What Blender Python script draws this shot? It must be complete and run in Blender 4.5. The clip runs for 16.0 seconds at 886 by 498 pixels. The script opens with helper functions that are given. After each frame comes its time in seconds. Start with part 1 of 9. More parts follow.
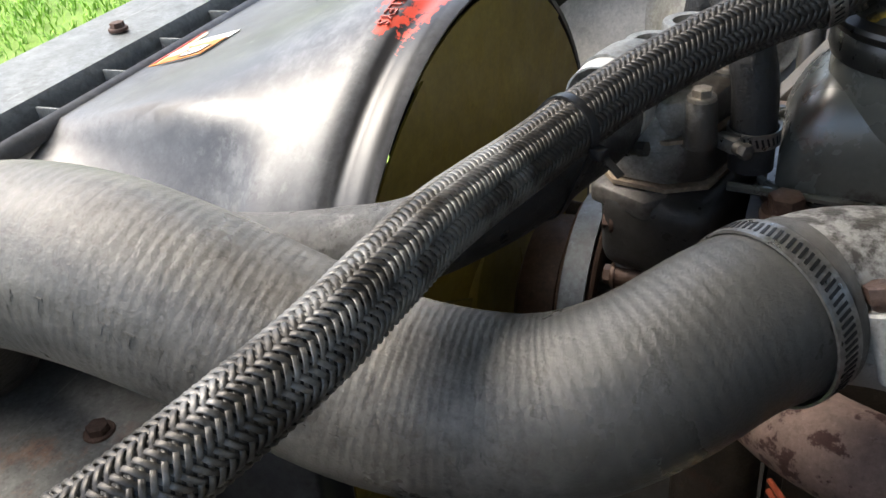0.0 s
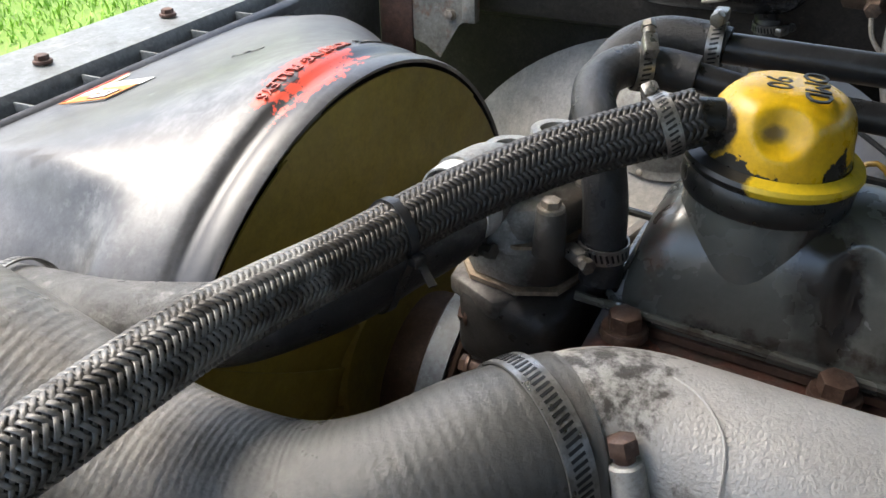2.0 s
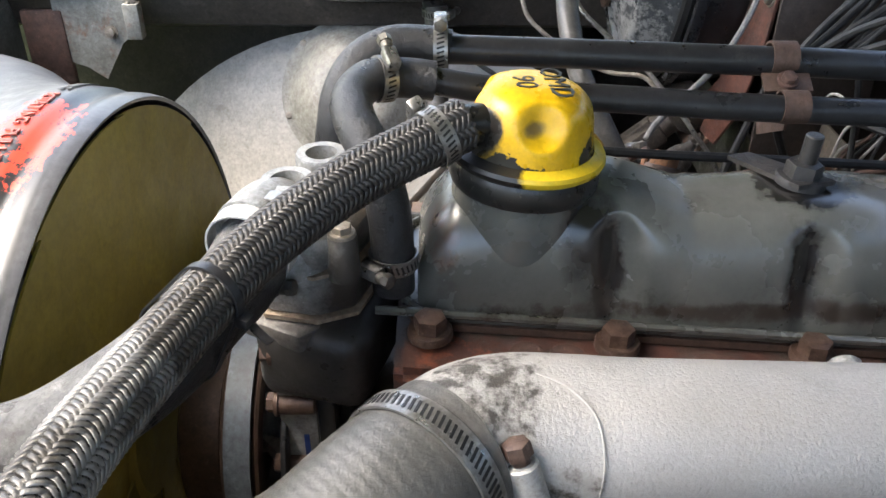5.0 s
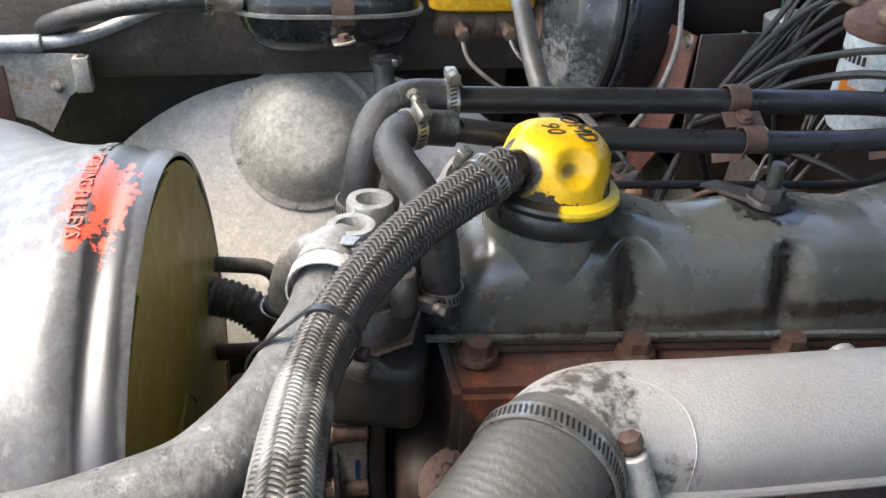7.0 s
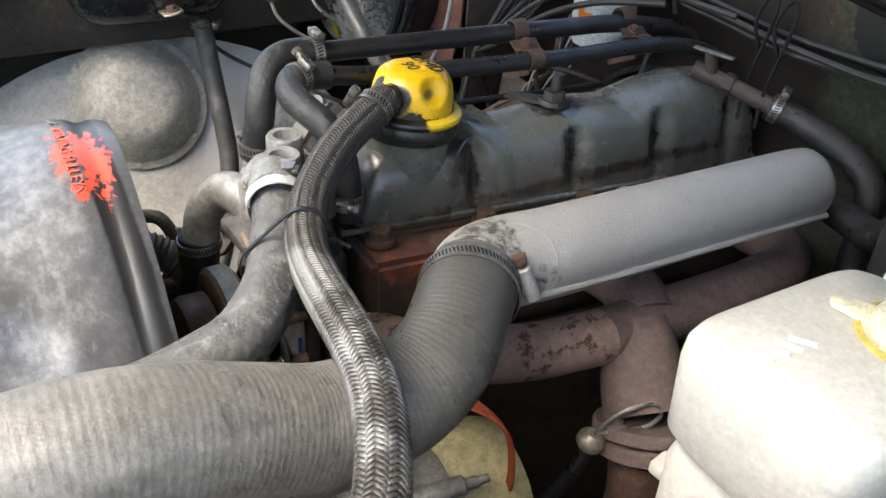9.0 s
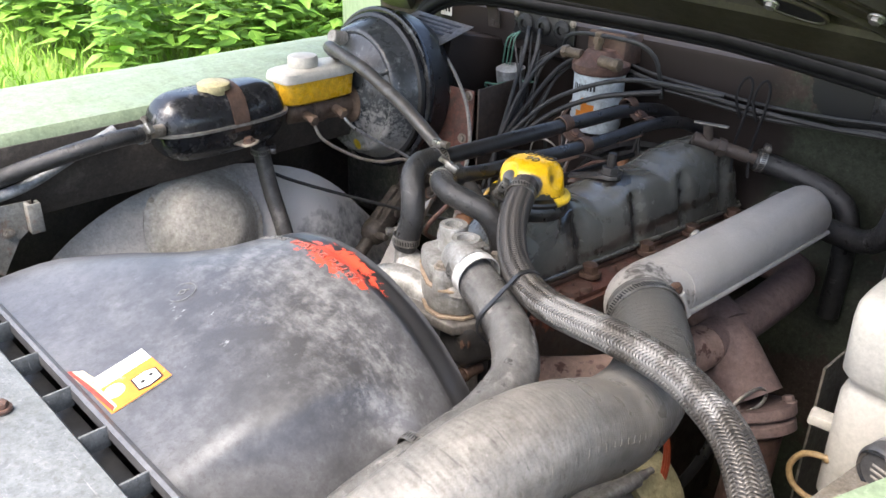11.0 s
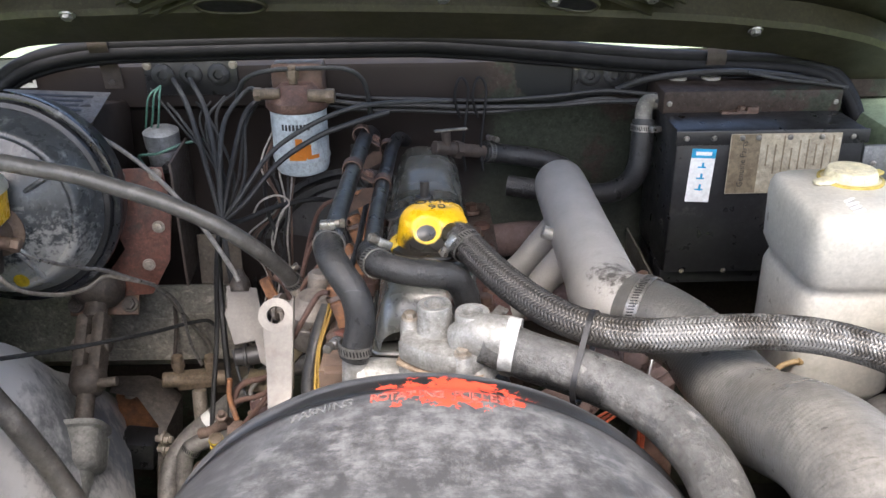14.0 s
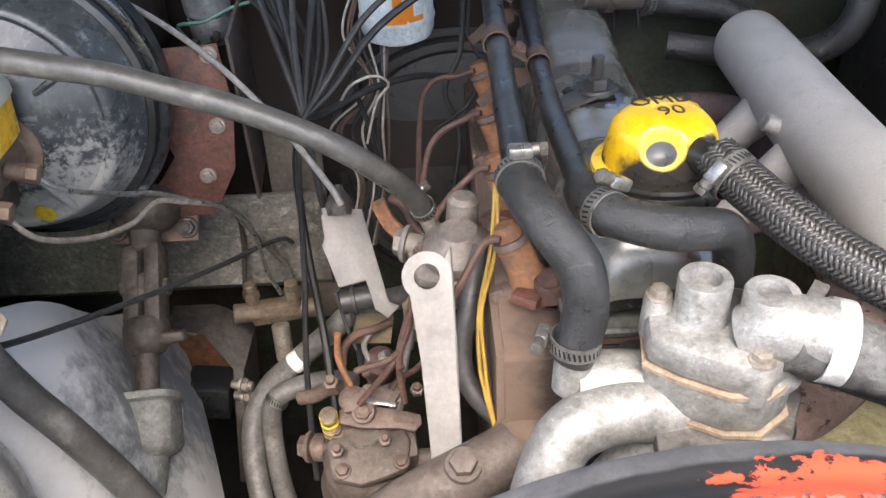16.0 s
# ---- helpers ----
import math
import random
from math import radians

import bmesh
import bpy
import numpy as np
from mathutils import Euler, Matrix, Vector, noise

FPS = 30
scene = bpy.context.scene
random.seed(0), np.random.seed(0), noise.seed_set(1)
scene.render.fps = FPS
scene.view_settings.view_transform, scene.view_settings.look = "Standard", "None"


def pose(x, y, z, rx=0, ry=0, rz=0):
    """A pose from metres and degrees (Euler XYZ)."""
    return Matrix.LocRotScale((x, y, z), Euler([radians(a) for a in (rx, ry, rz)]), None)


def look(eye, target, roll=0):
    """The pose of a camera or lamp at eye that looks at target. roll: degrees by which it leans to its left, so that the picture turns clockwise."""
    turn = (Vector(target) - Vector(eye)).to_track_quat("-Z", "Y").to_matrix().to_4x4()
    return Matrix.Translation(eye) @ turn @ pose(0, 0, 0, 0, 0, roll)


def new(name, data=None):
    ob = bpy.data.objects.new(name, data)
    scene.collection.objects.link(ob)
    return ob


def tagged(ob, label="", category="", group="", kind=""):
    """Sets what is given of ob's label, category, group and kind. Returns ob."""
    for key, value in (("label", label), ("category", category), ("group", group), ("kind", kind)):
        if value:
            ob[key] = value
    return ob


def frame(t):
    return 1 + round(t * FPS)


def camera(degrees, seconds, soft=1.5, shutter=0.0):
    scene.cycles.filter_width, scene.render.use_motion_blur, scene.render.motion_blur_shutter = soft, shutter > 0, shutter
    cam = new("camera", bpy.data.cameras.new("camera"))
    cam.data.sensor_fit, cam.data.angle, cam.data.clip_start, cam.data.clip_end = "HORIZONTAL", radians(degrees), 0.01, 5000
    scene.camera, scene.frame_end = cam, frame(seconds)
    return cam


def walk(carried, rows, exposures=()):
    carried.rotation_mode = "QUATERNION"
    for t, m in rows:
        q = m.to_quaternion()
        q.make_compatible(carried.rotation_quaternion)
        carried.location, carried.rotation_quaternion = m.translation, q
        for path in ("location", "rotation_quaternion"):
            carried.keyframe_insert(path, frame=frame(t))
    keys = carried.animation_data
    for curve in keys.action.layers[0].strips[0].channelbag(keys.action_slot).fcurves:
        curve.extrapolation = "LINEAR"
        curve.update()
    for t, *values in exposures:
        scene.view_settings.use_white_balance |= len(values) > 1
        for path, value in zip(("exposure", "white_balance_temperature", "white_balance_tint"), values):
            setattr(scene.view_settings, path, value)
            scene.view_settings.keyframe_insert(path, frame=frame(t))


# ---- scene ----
cam = camera(55.2, 16.0)
PATH = [
    (0, (0.046, 0.052, 1.317), (-1.465, -0.689, 0.237), -7.4),
    (0.5, (0.009, 0.098, 1.322), (-1.487, -0.691, 0.255), -6.2),
    (1, (-0.008, 0.123, 1.329), (-1.504, -0.664, 0.26), -4.6),
    (1.5, (-0.007, 0.128, 1.343), (-1.523, -0.653, 0.299), -2.7),
    (2, (-0.006, 0.135, 1.345), (-1.544, -0.627, 0.319), -1.2),
    (2.5, (-0.005, 0.135, 1.348), (-1.548, -0.613, 0.318), -0.5),
    (3, (-0.007, 0.13, 1.341), (-1.587, -0.525, 0.305), 0.8),
    (3.5, (-0.01, 0.116, 1.343), (-1.635, -0.331, 0.267), 1.7),
    (4, (-0.012, 0.103, 1.344), (-1.656, -0.191, 0.245), 1.0),
    (4.5, (-0.005, 0.085, 1.358), (-1.673, -0.035, 0.26), 0.4),
    (5, (0.001, 0.055, 1.371), (-1.686, 0.066, 0.297), 0.4),
    (5.2, (0.002, 0.043, 1.376), (-1.695, 0.088, 0.319), 0.5),
    (7.3, (0.057, -0.091, 1.415), (-1.614, 0.303, 0.389), 2.8),
    (7.5, (0.072, -0.103, 1.423), (-1.577, 0.311, 0.369), 2.7),
    (8, (0.123, -0.13, 1.424), (-1.438, 0.306, 0.253), 2.8),
    (8.5, (0.153, -0.187, 1.436), (-1.336, 0.352, 0.214), 3.5),
    (9, (0.184, -0.252, 1.472), (-1.243, 0.629, 0.384), 3.7),
    (9.2, (0.204, -0.274, 1.482), (-1.235, 0.632, 0.429), 3.1),
    (11.3, (0.094, -0.663, 1.53), (-1.081, 0.731, 0.707), -0.4),
    (11.5, (0.038, -0.678, 1.52), (-0.981, 0.841, 0.712), -0.1),
    (12, (-0.074, -0.732, 1.512), (-0.783, 0.943, 0.681), -1.3),
    (12.5, (-0.153, -0.796, 1.516), (-0.642, 0.97, 0.714), -0.0),
    (13, (-0.256, -0.829, 1.545), (-0.592, 0.981, 0.763), 0.3),
    (13.5, (-0.393, -0.772, 1.53), (-0.461, 1.059, 0.728), 0.5),
    (14, (-0.475, -0.721, 1.519), (-0.458, 1.095, 0.68), -0.7),
    (14.5, (-0.515, -0.666, 1.516), (-0.504, 1.139, 0.654), -1.1),
    (15, (-0.599, -0.566, 1.491), (-0.579, 1.202, 0.556), -2.0),
    (15.5, (-0.643, -0.484, 1.467), (-0.61, 1.212, 0.409), -2.8),
    (16, (-0.631, -0.415, 1.459), (-0.643, 1.2, 0.279), -3.2),
]
walk(cam, [(t, look(eye, target, roll)) for t, eye, target, roll in PATH], ((0.0, 1.5, 6750, 8), (1.0, 1.5, 6700, 8), (2.0, 1.65, 6680, 8), (3.5, 1.95, 6700, 8), (5.0, 2.36, 6750, 9), (7.5, 2.33, 6750, 10), (8.5, 2.15, 6750, 8), (9.0, 1.95, 6800, 8), (11.5, 1.9, 6600, 13), (13.5, 1.85, 6550, 13), (14.5, 2.0, 6500, 12), (15.5, 2.3, 6500, 11), (16.0, 2.3, 6550, 12)))


# ---- world and light ----
world = bpy.data.worlds.new("sky")
scene.world = world
world.use_nodes = True
wn = world.node_tree
sky = wn.nodes.new("ShaderNodeTexSky")
sky.sky_type, sky.sun_disc = "NISHITA", False
sky.sun_elevation, sky.sun_rotation = radians(58), radians(186)
sky.dust_density, sky.air_density = 3.6, 1.0
wn.nodes["Background"].inputs["Strength"].default_value = 0.17
wn.links.new(sky.outputs[0], wn.nodes["Background"].inputs["Color"])
sun = new("sun", bpy.data.lights.new("sun", "SUN"))
sun.data.energy, sun.data.angle, sun.data.color = 1.9, radians(50), (1.0, 0.98, 0.95)
sun.matrix_world = look((0.1, -0.82, 2.0), (0, 0, 0))


# ---- materials ----
def mat(name, c1, c2=None, scale=30.0, rough=0.5, metal=0.0, bump=0.15, bscale=250.0, dirt=None, dirt_at=0.55, dirt_scale=14.0, rvar=0.12, spread=0.12, spec=0.5, scuff=None, scuff_at=0.6, grime=0.3, warp=0.0):
    """A surface with fine grain, broad staining and an optional second coat of dirt, rust or bare metal."""
    m = bpy.data.materials.new(name)
    m.use_nodes = True
    nt = m.node_tree
    p = nt.nodes["Principled BSDF"]
    co = nt.nodes.new("ShaderNodeTexCoord")

    def noise_at(s, detail=5.0, rough_=0.6, bend=0.0):
        n = nt.nodes.new("ShaderNodeTexNoise")
        n.inputs["Distortion"].default_value = bend
        n.inputs["Scale"].default_value, n.inputs["Detail"].default_value, n.inputs["Roughness"].default_value = s, detail, rough_
        nt.links.new(co.outputs["Object"], n.inputs["Vector"])
        return n.outputs["Fac"]

    def ramp(fac, lo, hi):
        r = nt.nodes.new("ShaderNodeMapRange")
        r.inputs["From Min"].default_value, r.inputs["From Max"].default_value = lo, hi
        nt.links.new(fac, r.inputs["Value"])
        return r.outputs["Result"]

    def mix(fac, a, b):
        n = nt.nodes.new("ShaderNodeMix")
        n.data_type = "RGBA"
        nt.links.new(fac, n.inputs["Factor"])
        for sock, v in ((n.inputs[6], a), (n.inputs[7], b)):
            if isinstance(v, tuple):
                sock.default_value = (*v, 1)
            else:
                nt.links.new(v, sock)
        return n.outputs[2]

    c2 = c2 or tuple(v * 0.7 for v in c1)
    col = mix(ramp(noise_at(scale), 0.35, 0.65), c1, c2)
    fine = noise_at(bscale, 3.0)
    col = mix(ramp(fine, 0.3, 0.9), col, tuple(v * 0.82 for v in c2))
    rough_fac = noise_at(scale * 1.7)
    if dirt:
        d = ramp(noise_at(dirt_scale, 8.0, 0.68, warp), dirt_at, dirt_at + spread)
        col = mix(d, col, dirt)
    if scuff:
        for turn in (0.4, 1.3, 2.5):
            mp = nt.nodes.new("ShaderNodeMapping")
            mp.inputs["Rotation"].default_value = (0.3, 0.2, turn)
            mp.inputs["Scale"].default_value = (12, 210, 90)
            nt.links.new(co.outputs["Object"], mp.inputs["Vector"])
            n = nt.nodes.new("ShaderNodeTexNoise")
            n.inputs["Scale"].default_value, n.inputs["Detail"].default_value, n.inputs["Distortion"].default_value = 1.0, 4.0, 0.6
            nt.links.new(mp.outputs[0], n.inputs["Vector"])
            col = mix(ramp(n.outputs["Fac"], scuff_at, scuff_at + 0.1), col, scuff)
    worn = noise_at(75.0, 10.0, 0.78)
    if grime:
        g = nt.nodes.new("ShaderNodeMapRange")
        g.inputs["From Min"].default_value, g.inputs["From Max"].default_value = 0.36, 0.64
        g.inputs["To Min"].default_value, g.inputs["To Max"].default_value = 1.0 - grime, 1.0 + grime * 0.75
        nt.links.new(worn, g.inputs["Value"])
        sc = nt.nodes.new("ShaderNodeVectorMath")
        sc.operation = "SCALE"
        nt.links.new(col, sc.inputs[0])
        nt.links.new(g.outputs["Result"], sc.inputs["Scale"])
        col = sc.outputs[0]
    if grime >= 0.2:
        speck = noise_at(190.0, 6.0, 0.7)
        pit = nt.nodes.new("ShaderNodeMapRange")
        pit.inputs["From Min"].default_value, pit.inputs["From Max"].default_value = 0.54, 0.62
        pit.inputs["To Max"].default_value = min(0.8, grime * 1.3)
        nt.links.new(speck, pit.inputs["Value"])
        col = mix(pit.outputs["Result"], col, tuple(v * k for v, k in zip(c2, (0.42, 0.37, 0.32))))
        chip = nt.nodes.new("ShaderNodeMapRange")
        chip.inputs["From Min"].default_value, chip.inputs["From Max"].default_value = 0.41, 0.34
        chip.inputs["To Max"].default_value = min(0.6, grime)
        nt.links.new(speck, chip.inputs["Value"])
        col = mix(chip.outputs["Result"], col, tuple(min(0.75, v * 1.7 + 0.03) for v in c1))
    nt.links.new(col, p.inputs["Base Color"])
    rr = nt.nodes.new("ShaderNodeMapRange")
    rr.inputs["From Min"].default_value, rr.inputs["From Max"].default_value = 0.3, 0.7
    rr.inputs["To Min"].default_value, rr.inputs["To Max"].default_value = max(0.04, rough - rvar), min(1.0, rough + rvar)
    nt.links.new(rough_fac, rr.inputs["Value"])
    nt.links.new(rr.outputs["Result"], p.inputs["Roughness"])
    p.inputs["Metallic"].default_value = metal
    p.inputs["Specular IOR Level"].default_value = spec
    if bump:
        b = nt.nodes.new("ShaderNodeBump")
        b.inputs["Strength"].default_value, b.inputs["Distance"].default_value = bump, 0.001
        ad = nt.nodes.new("ShaderNodeMath")
        ad.operation = "MULTIPLY_ADD"
        nt.links.new(worn, ad.inputs[0])
        ad.inputs[1].default_value = 2.0 if grime else 0.0
        nt.links.new(fine, ad.inputs[2])
        nt.links.new(ad.outputs[0], b.inputs["Height"])
        nt.links.new(b.outputs["Normal"], p.inputs["Normal"])
    return m


M_COWL = mat("worn black plastic", (0.062, 0.062, 0.065), (0.086, 0.086, 0.09), 7, 0.33, bump=0.12, dirt=(0.12, 0.12, 0.12), dirt_at=0.45, dirt_scale=16, spread=0.3, rvar=0.05, spec=0.7, grime=0.3)


def patch(m, centre, radii, colour, scale=55.0, rag=3.4, reach=2.25, soft=0.0, mapping=(1, 1, 1)):
    """A ragged patch of paint, grease, stain or painted shade with its own outline, worn through by noise."""
    nt = m.node_tree
    p = nt.nodes["Principled BSDF"]
    src = p.inputs["Base Color"].links[0].from_socket
    co = nt.nodes.new("ShaderNodeTexCoord")
    mp = nt.nodes.new("ShaderNodeMapping")
    mp.inputs["Scale"].default_value = mapping
    nt.links.new(co.outputs["Object"], mp.inputs["Vector"])
    n = nt.nodes.new("ShaderNodeTexNoise")
    n.inputs["Scale"].default_value, n.inputs["Detail"].default_value, n.inputs["Roughness"].default_value = scale, 8, 0.68
    nt.links.new(mp.outputs[0], n.inputs["Vector"])
    off = nt.nodes.new("ShaderNodeVectorMath")
    off.operation = "SUBTRACT"
    nt.links.new(co.outputs["Object"], off.inputs[0])
    off.inputs[1].default_value = centre
    div = nt.nodes.new("ShaderNodeVectorMath")
    div.operation = "DIVIDE"
    nt.links.new(off.outputs[0], div.inputs[0])
    div.inputs[1].default_value = radii
    dot = nt.nodes.new("ShaderNodeVectorMath")
    dot.operation = "DOT_PRODUCT"
    nt.links.new(div.outputs[0], dot.inputs[0])
    nt.links.new(div.outputs[0], dot.inputs[1])
    ma = nt.nodes.new("ShaderNodeMath")
    ma.operation = "MULTIPLY_ADD"
    nt.links.new(n.outputs["Fac"], ma.inputs[0])
    ma.inputs[1].default_value = rag
    nt.links.new(dot.outputs["Value"], ma.inputs[2])
    mr = nt.nodes.new("ShaderNodeMapRange")
    mr.inputs["From Min"].default_value, mr.inputs["From Max"].default_value = reach + 0.02 + soft, reach
    nt.links.new(ma.outputs[0], mr.inputs["Value"])
    mx = nt.nodes.new("ShaderNodeMix")
    mx.data_type = "RGBA"
    nt.links.new(mr.outputs[0], mx.inputs["Factor"])
    nt.links.new(src, mx.inputs[6])
    mx.inputs[7].default_value = (*colour, 1)
    nt.links.new(mx.outputs[2], p.inputs["Base Color"])


patch(M_COWL, (-0.44, -0.25, 1.15), (0.26, 0.06, 0.12), (0.15, 0.15, 0.148), 110, 6.0, 2.75, 0.9, mapping=(0.45, 1.0, 1))
patch(M_COWL, (-0.47, -0.3, 1.13), (0.24, 0.1, 0.12), (0.045, 0.045, 0.046), 40, 6.0, 2.7, 1.3)
patch(M_COWL, (-0.5, -0.33, 1.12), (0.3, 0.12, 0.12), (0.2, 0.2, 0.197), 150, 7.0, 2.2, 0.4, mapping=(0.6, 0.25, 1))
# Near-black band all round the drum at the groove.
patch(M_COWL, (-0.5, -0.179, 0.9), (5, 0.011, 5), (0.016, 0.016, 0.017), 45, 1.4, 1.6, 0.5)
patch(M_COWL, (-0.464, -0.189, 1.15), (0.062, 0.023, 0.05), (0.6, 0.07, 0.035), 60, 7.0, 4.05, mapping=(0.8, 1.3, 1))
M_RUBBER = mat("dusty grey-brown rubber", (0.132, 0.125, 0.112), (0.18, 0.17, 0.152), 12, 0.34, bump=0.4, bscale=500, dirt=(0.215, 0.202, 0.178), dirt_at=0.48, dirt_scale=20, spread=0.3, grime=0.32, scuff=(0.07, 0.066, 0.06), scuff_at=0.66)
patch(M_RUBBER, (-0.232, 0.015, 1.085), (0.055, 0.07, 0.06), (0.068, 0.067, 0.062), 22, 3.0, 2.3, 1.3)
patch(M_RUBBER, (-0.238, 0.036, 1.07), (0.024, 0.026, 0.036), (0.12, 0.066, 0.032), 40, 2.6, 2.2, 0.9)
M_HOSE = mat("black rubber hose", (0.016, 0.016, 0.0165), (0.027, 0.027, 0.027), 40, 0.36, bump=0.9, bscale=240, dirt=(0.07, 0.07, 0.068), dirt_at=0.6, dirt_scale=36, spread=0.2, scuff=(0.13, 0.13, 0.125), scuff_at=0.7)
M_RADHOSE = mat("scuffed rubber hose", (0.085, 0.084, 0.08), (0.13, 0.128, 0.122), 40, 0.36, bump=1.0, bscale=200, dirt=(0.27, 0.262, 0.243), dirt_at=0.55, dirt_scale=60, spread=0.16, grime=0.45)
# Shade below the crossing braided hose, painted near-black into the rubber.
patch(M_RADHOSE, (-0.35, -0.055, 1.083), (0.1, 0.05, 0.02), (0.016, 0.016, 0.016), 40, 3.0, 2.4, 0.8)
M_BLACK = mat("black paint", (0.012, 0.012, 0.013), (0.022, 0.022, 0.023), 30, 0.35, bump=0.1, dirt=(0.07, 0.065, 0.06), dirt_at=0.62)
M_GLOSS = mat("gloss black paint", (0.012, 0.013, 0.015), (0.02, 0.021, 0.024), 30, 0.2, bump=0.05, dirt=(0.2, 0.2, 0.195), dirt_at=0.56, dirt_scale=34, spread=0.2)
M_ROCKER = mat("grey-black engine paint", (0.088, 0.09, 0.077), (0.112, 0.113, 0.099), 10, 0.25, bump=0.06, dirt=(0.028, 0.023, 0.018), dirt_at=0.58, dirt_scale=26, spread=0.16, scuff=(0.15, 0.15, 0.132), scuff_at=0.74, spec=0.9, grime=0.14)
# Darker in the scallops, round the stud, by the neck and along the foot.
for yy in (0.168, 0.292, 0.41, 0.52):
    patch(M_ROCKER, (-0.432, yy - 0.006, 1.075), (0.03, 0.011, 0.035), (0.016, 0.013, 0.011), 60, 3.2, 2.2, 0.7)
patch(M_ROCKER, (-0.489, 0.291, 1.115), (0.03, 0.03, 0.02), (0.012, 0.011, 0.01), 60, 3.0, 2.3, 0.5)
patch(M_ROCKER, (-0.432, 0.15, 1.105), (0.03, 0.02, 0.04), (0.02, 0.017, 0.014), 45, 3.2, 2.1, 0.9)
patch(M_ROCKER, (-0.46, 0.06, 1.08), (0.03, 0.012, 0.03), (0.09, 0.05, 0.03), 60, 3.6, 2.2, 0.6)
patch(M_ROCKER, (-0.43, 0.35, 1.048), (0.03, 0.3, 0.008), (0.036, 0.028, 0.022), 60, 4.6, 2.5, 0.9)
M_IRON = mat("oily cast iron", (0.046, 0.036, 0.03), (0.08, 0.062, 0.05), 30, 0.45, bump=0.5, bscale=300, dirt=(0.16, 0.062, 0.038), dirt_at=0.57, dirt_scale=28, spread=0.2)
patch(M_IRON, (-0.6, 0.15, 0.95), (0.035, 0.22, 0.12), (0.19, 0.135, 0.1), 26, 3.0, 2.4, 1.0)
patch(M_IRON, (-0.395, 0.06, 1.03), (0.03, 0.03, 0.02), (0.33, 0.095, 0.045), 70, 4.4, 2.6, 0.6)
patch(M_IRON, (-0.395, 0.25, 1.035), (0.04, 0.32, 0.03), (0.1, 0.045, 0.033), 60, 4.6, 2.6, 0.9)
M_RUST = mat("rusty steel", (0.12, 0.062, 0.043), (0.075, 0.042, 0.032), 60, 0.7, bump=0.5, bscale=350, dirt=(0.2, 0.13, 0.095), dirt_at=0.58)
M_EXH = mat("mottled rusty cast iron", (0.29, 0.205, 0.17), (0.24, 0.165, 0.14), 20, 0.8, bump=0.4, bscale=350, dirt=(0.075, 0.036, 0.03), dirt_at=0.545, dirt_scale=62, spread=0.05, grime=0.2)
M_EXH2 = mat("purple-brown rusty iron", (0.115, 0.08, 0.077), (0.15, 0.105, 0.095), 30, 0.8, bump=0.4, bscale=350)
M_SILVER = mat("silver enamel", (0.46, 0.445, 0.415), (0.41, 0.395, 0.365), 20, 0.42, 0.3, bump=0.7, bscale=560, dirt=(0.3, 0.28, 0.25), dirt_at=0.58, dirt_scale=30, spread=0.2, grime=0)
patch(M_SILVER, (-0.285, 0.075, 1.11), (0.03, 0.036, 0.036), (0.085, 0.078, 0.068), 110, 4.6, 2.3, 0.7)
patch(M_SILVER, (-0.258, 0.10, 1.085), (0.016, 0.04, 0.014), (0.08, 0.07, 0.055), 90, 4.4, 2.3, 0.7)
M_ALU = mat("cast aluminium", (0.4, 0.395, 0.375), (0.27, 0.265, 0.245), 40, 0.42, 0.4, bump=0.5, bscale=400, dirt=(0.18, 0.165, 0.145), dirt_at=0.61, dirt_scale=30, spread=0.25, grime=0.3)
# Shaded rear side of the thermostat housing, darkened in the aluminium's colour.
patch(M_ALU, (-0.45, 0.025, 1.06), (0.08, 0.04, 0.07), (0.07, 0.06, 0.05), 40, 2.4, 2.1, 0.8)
M_STEEL = mat("bright steel", (0.4, 0.39, 0.37), (0.28, 0.27, 0.25), 90, 0.35, 0.8, bump=0.05, dirt=(0.14, 0.1, 0.07), dirt_at=0.62, dirt_scale=60)
M_ZINC = mat("dull zinc plate", (0.42, 0.38, 0.33), (0.3, 0.26, 0.21), 60, 0.5, 0.6, bump=0.15)
M_YELLOW = mat("yellow enamel", (0.7, 0.43, 0.01), (0.62, 0.37, 0.01), 40, 0.3, bump=0.05, grime=0.14)
M_CAPBLK = mat("chipped black paint", (0.014, 0.014, 0.013), (0.02, 0.02, 0.018), 60, 0.32, bump=0.1, grime=0.2)
M_FAN = mat("yellow fan plastic", (0.36, 0.275, 0.04), (0.28, 0.21, 0.035), 20, 0.5, bump=0.05, dirt=(0.17, 0.125, 0.035), dirt_at=0.52, dirt_scale=7, spread=0.35, grime=0.15)
M_TANK = mat("cloudy white plastic", (0.54, 0.525, 0.47), (0.47, 0.45, 0.39), 9, 0.38, bump=0.05, dirt=(0.42, 0.385, 0.29), dirt_at=0.62, dirt_scale=18, spread=0.2, grime=0.12)
M_GREEN = mat("olive green paint", (0.26, 0.32, 0.21), (0.22, 0.285, 0.18), 12, 0.5, bump=0.1, dirt=(0.33, 0.38, 0.28), dirt_at=0.6, spread=0.2, grime=0.25)
M_CAMO = mat("dark green camouflage paint", (0.042, 0.048, 0.034), (0.03, 0.034, 0.025), 7, 0.55, bump=0.12, dirt=(0.04, 0.029, 0.024), dirt_at=0.5, dirt_scale=3.4, spread=0.02, spec=0.18, grime=0.4)
patch(M_CAMO, (-0.75, 0.58, 1.15), (0.33, 0.3, 0.3), (0.022, 0.017, 0.015), 9, 1.0, 1.6, 0.2)
patch(M_CAMO, (-0.27, 0.565, 1.22), (0.08, 0.1, 0.06), (0.012, 0.013, 0.013), 12, 2.2, 2.0)
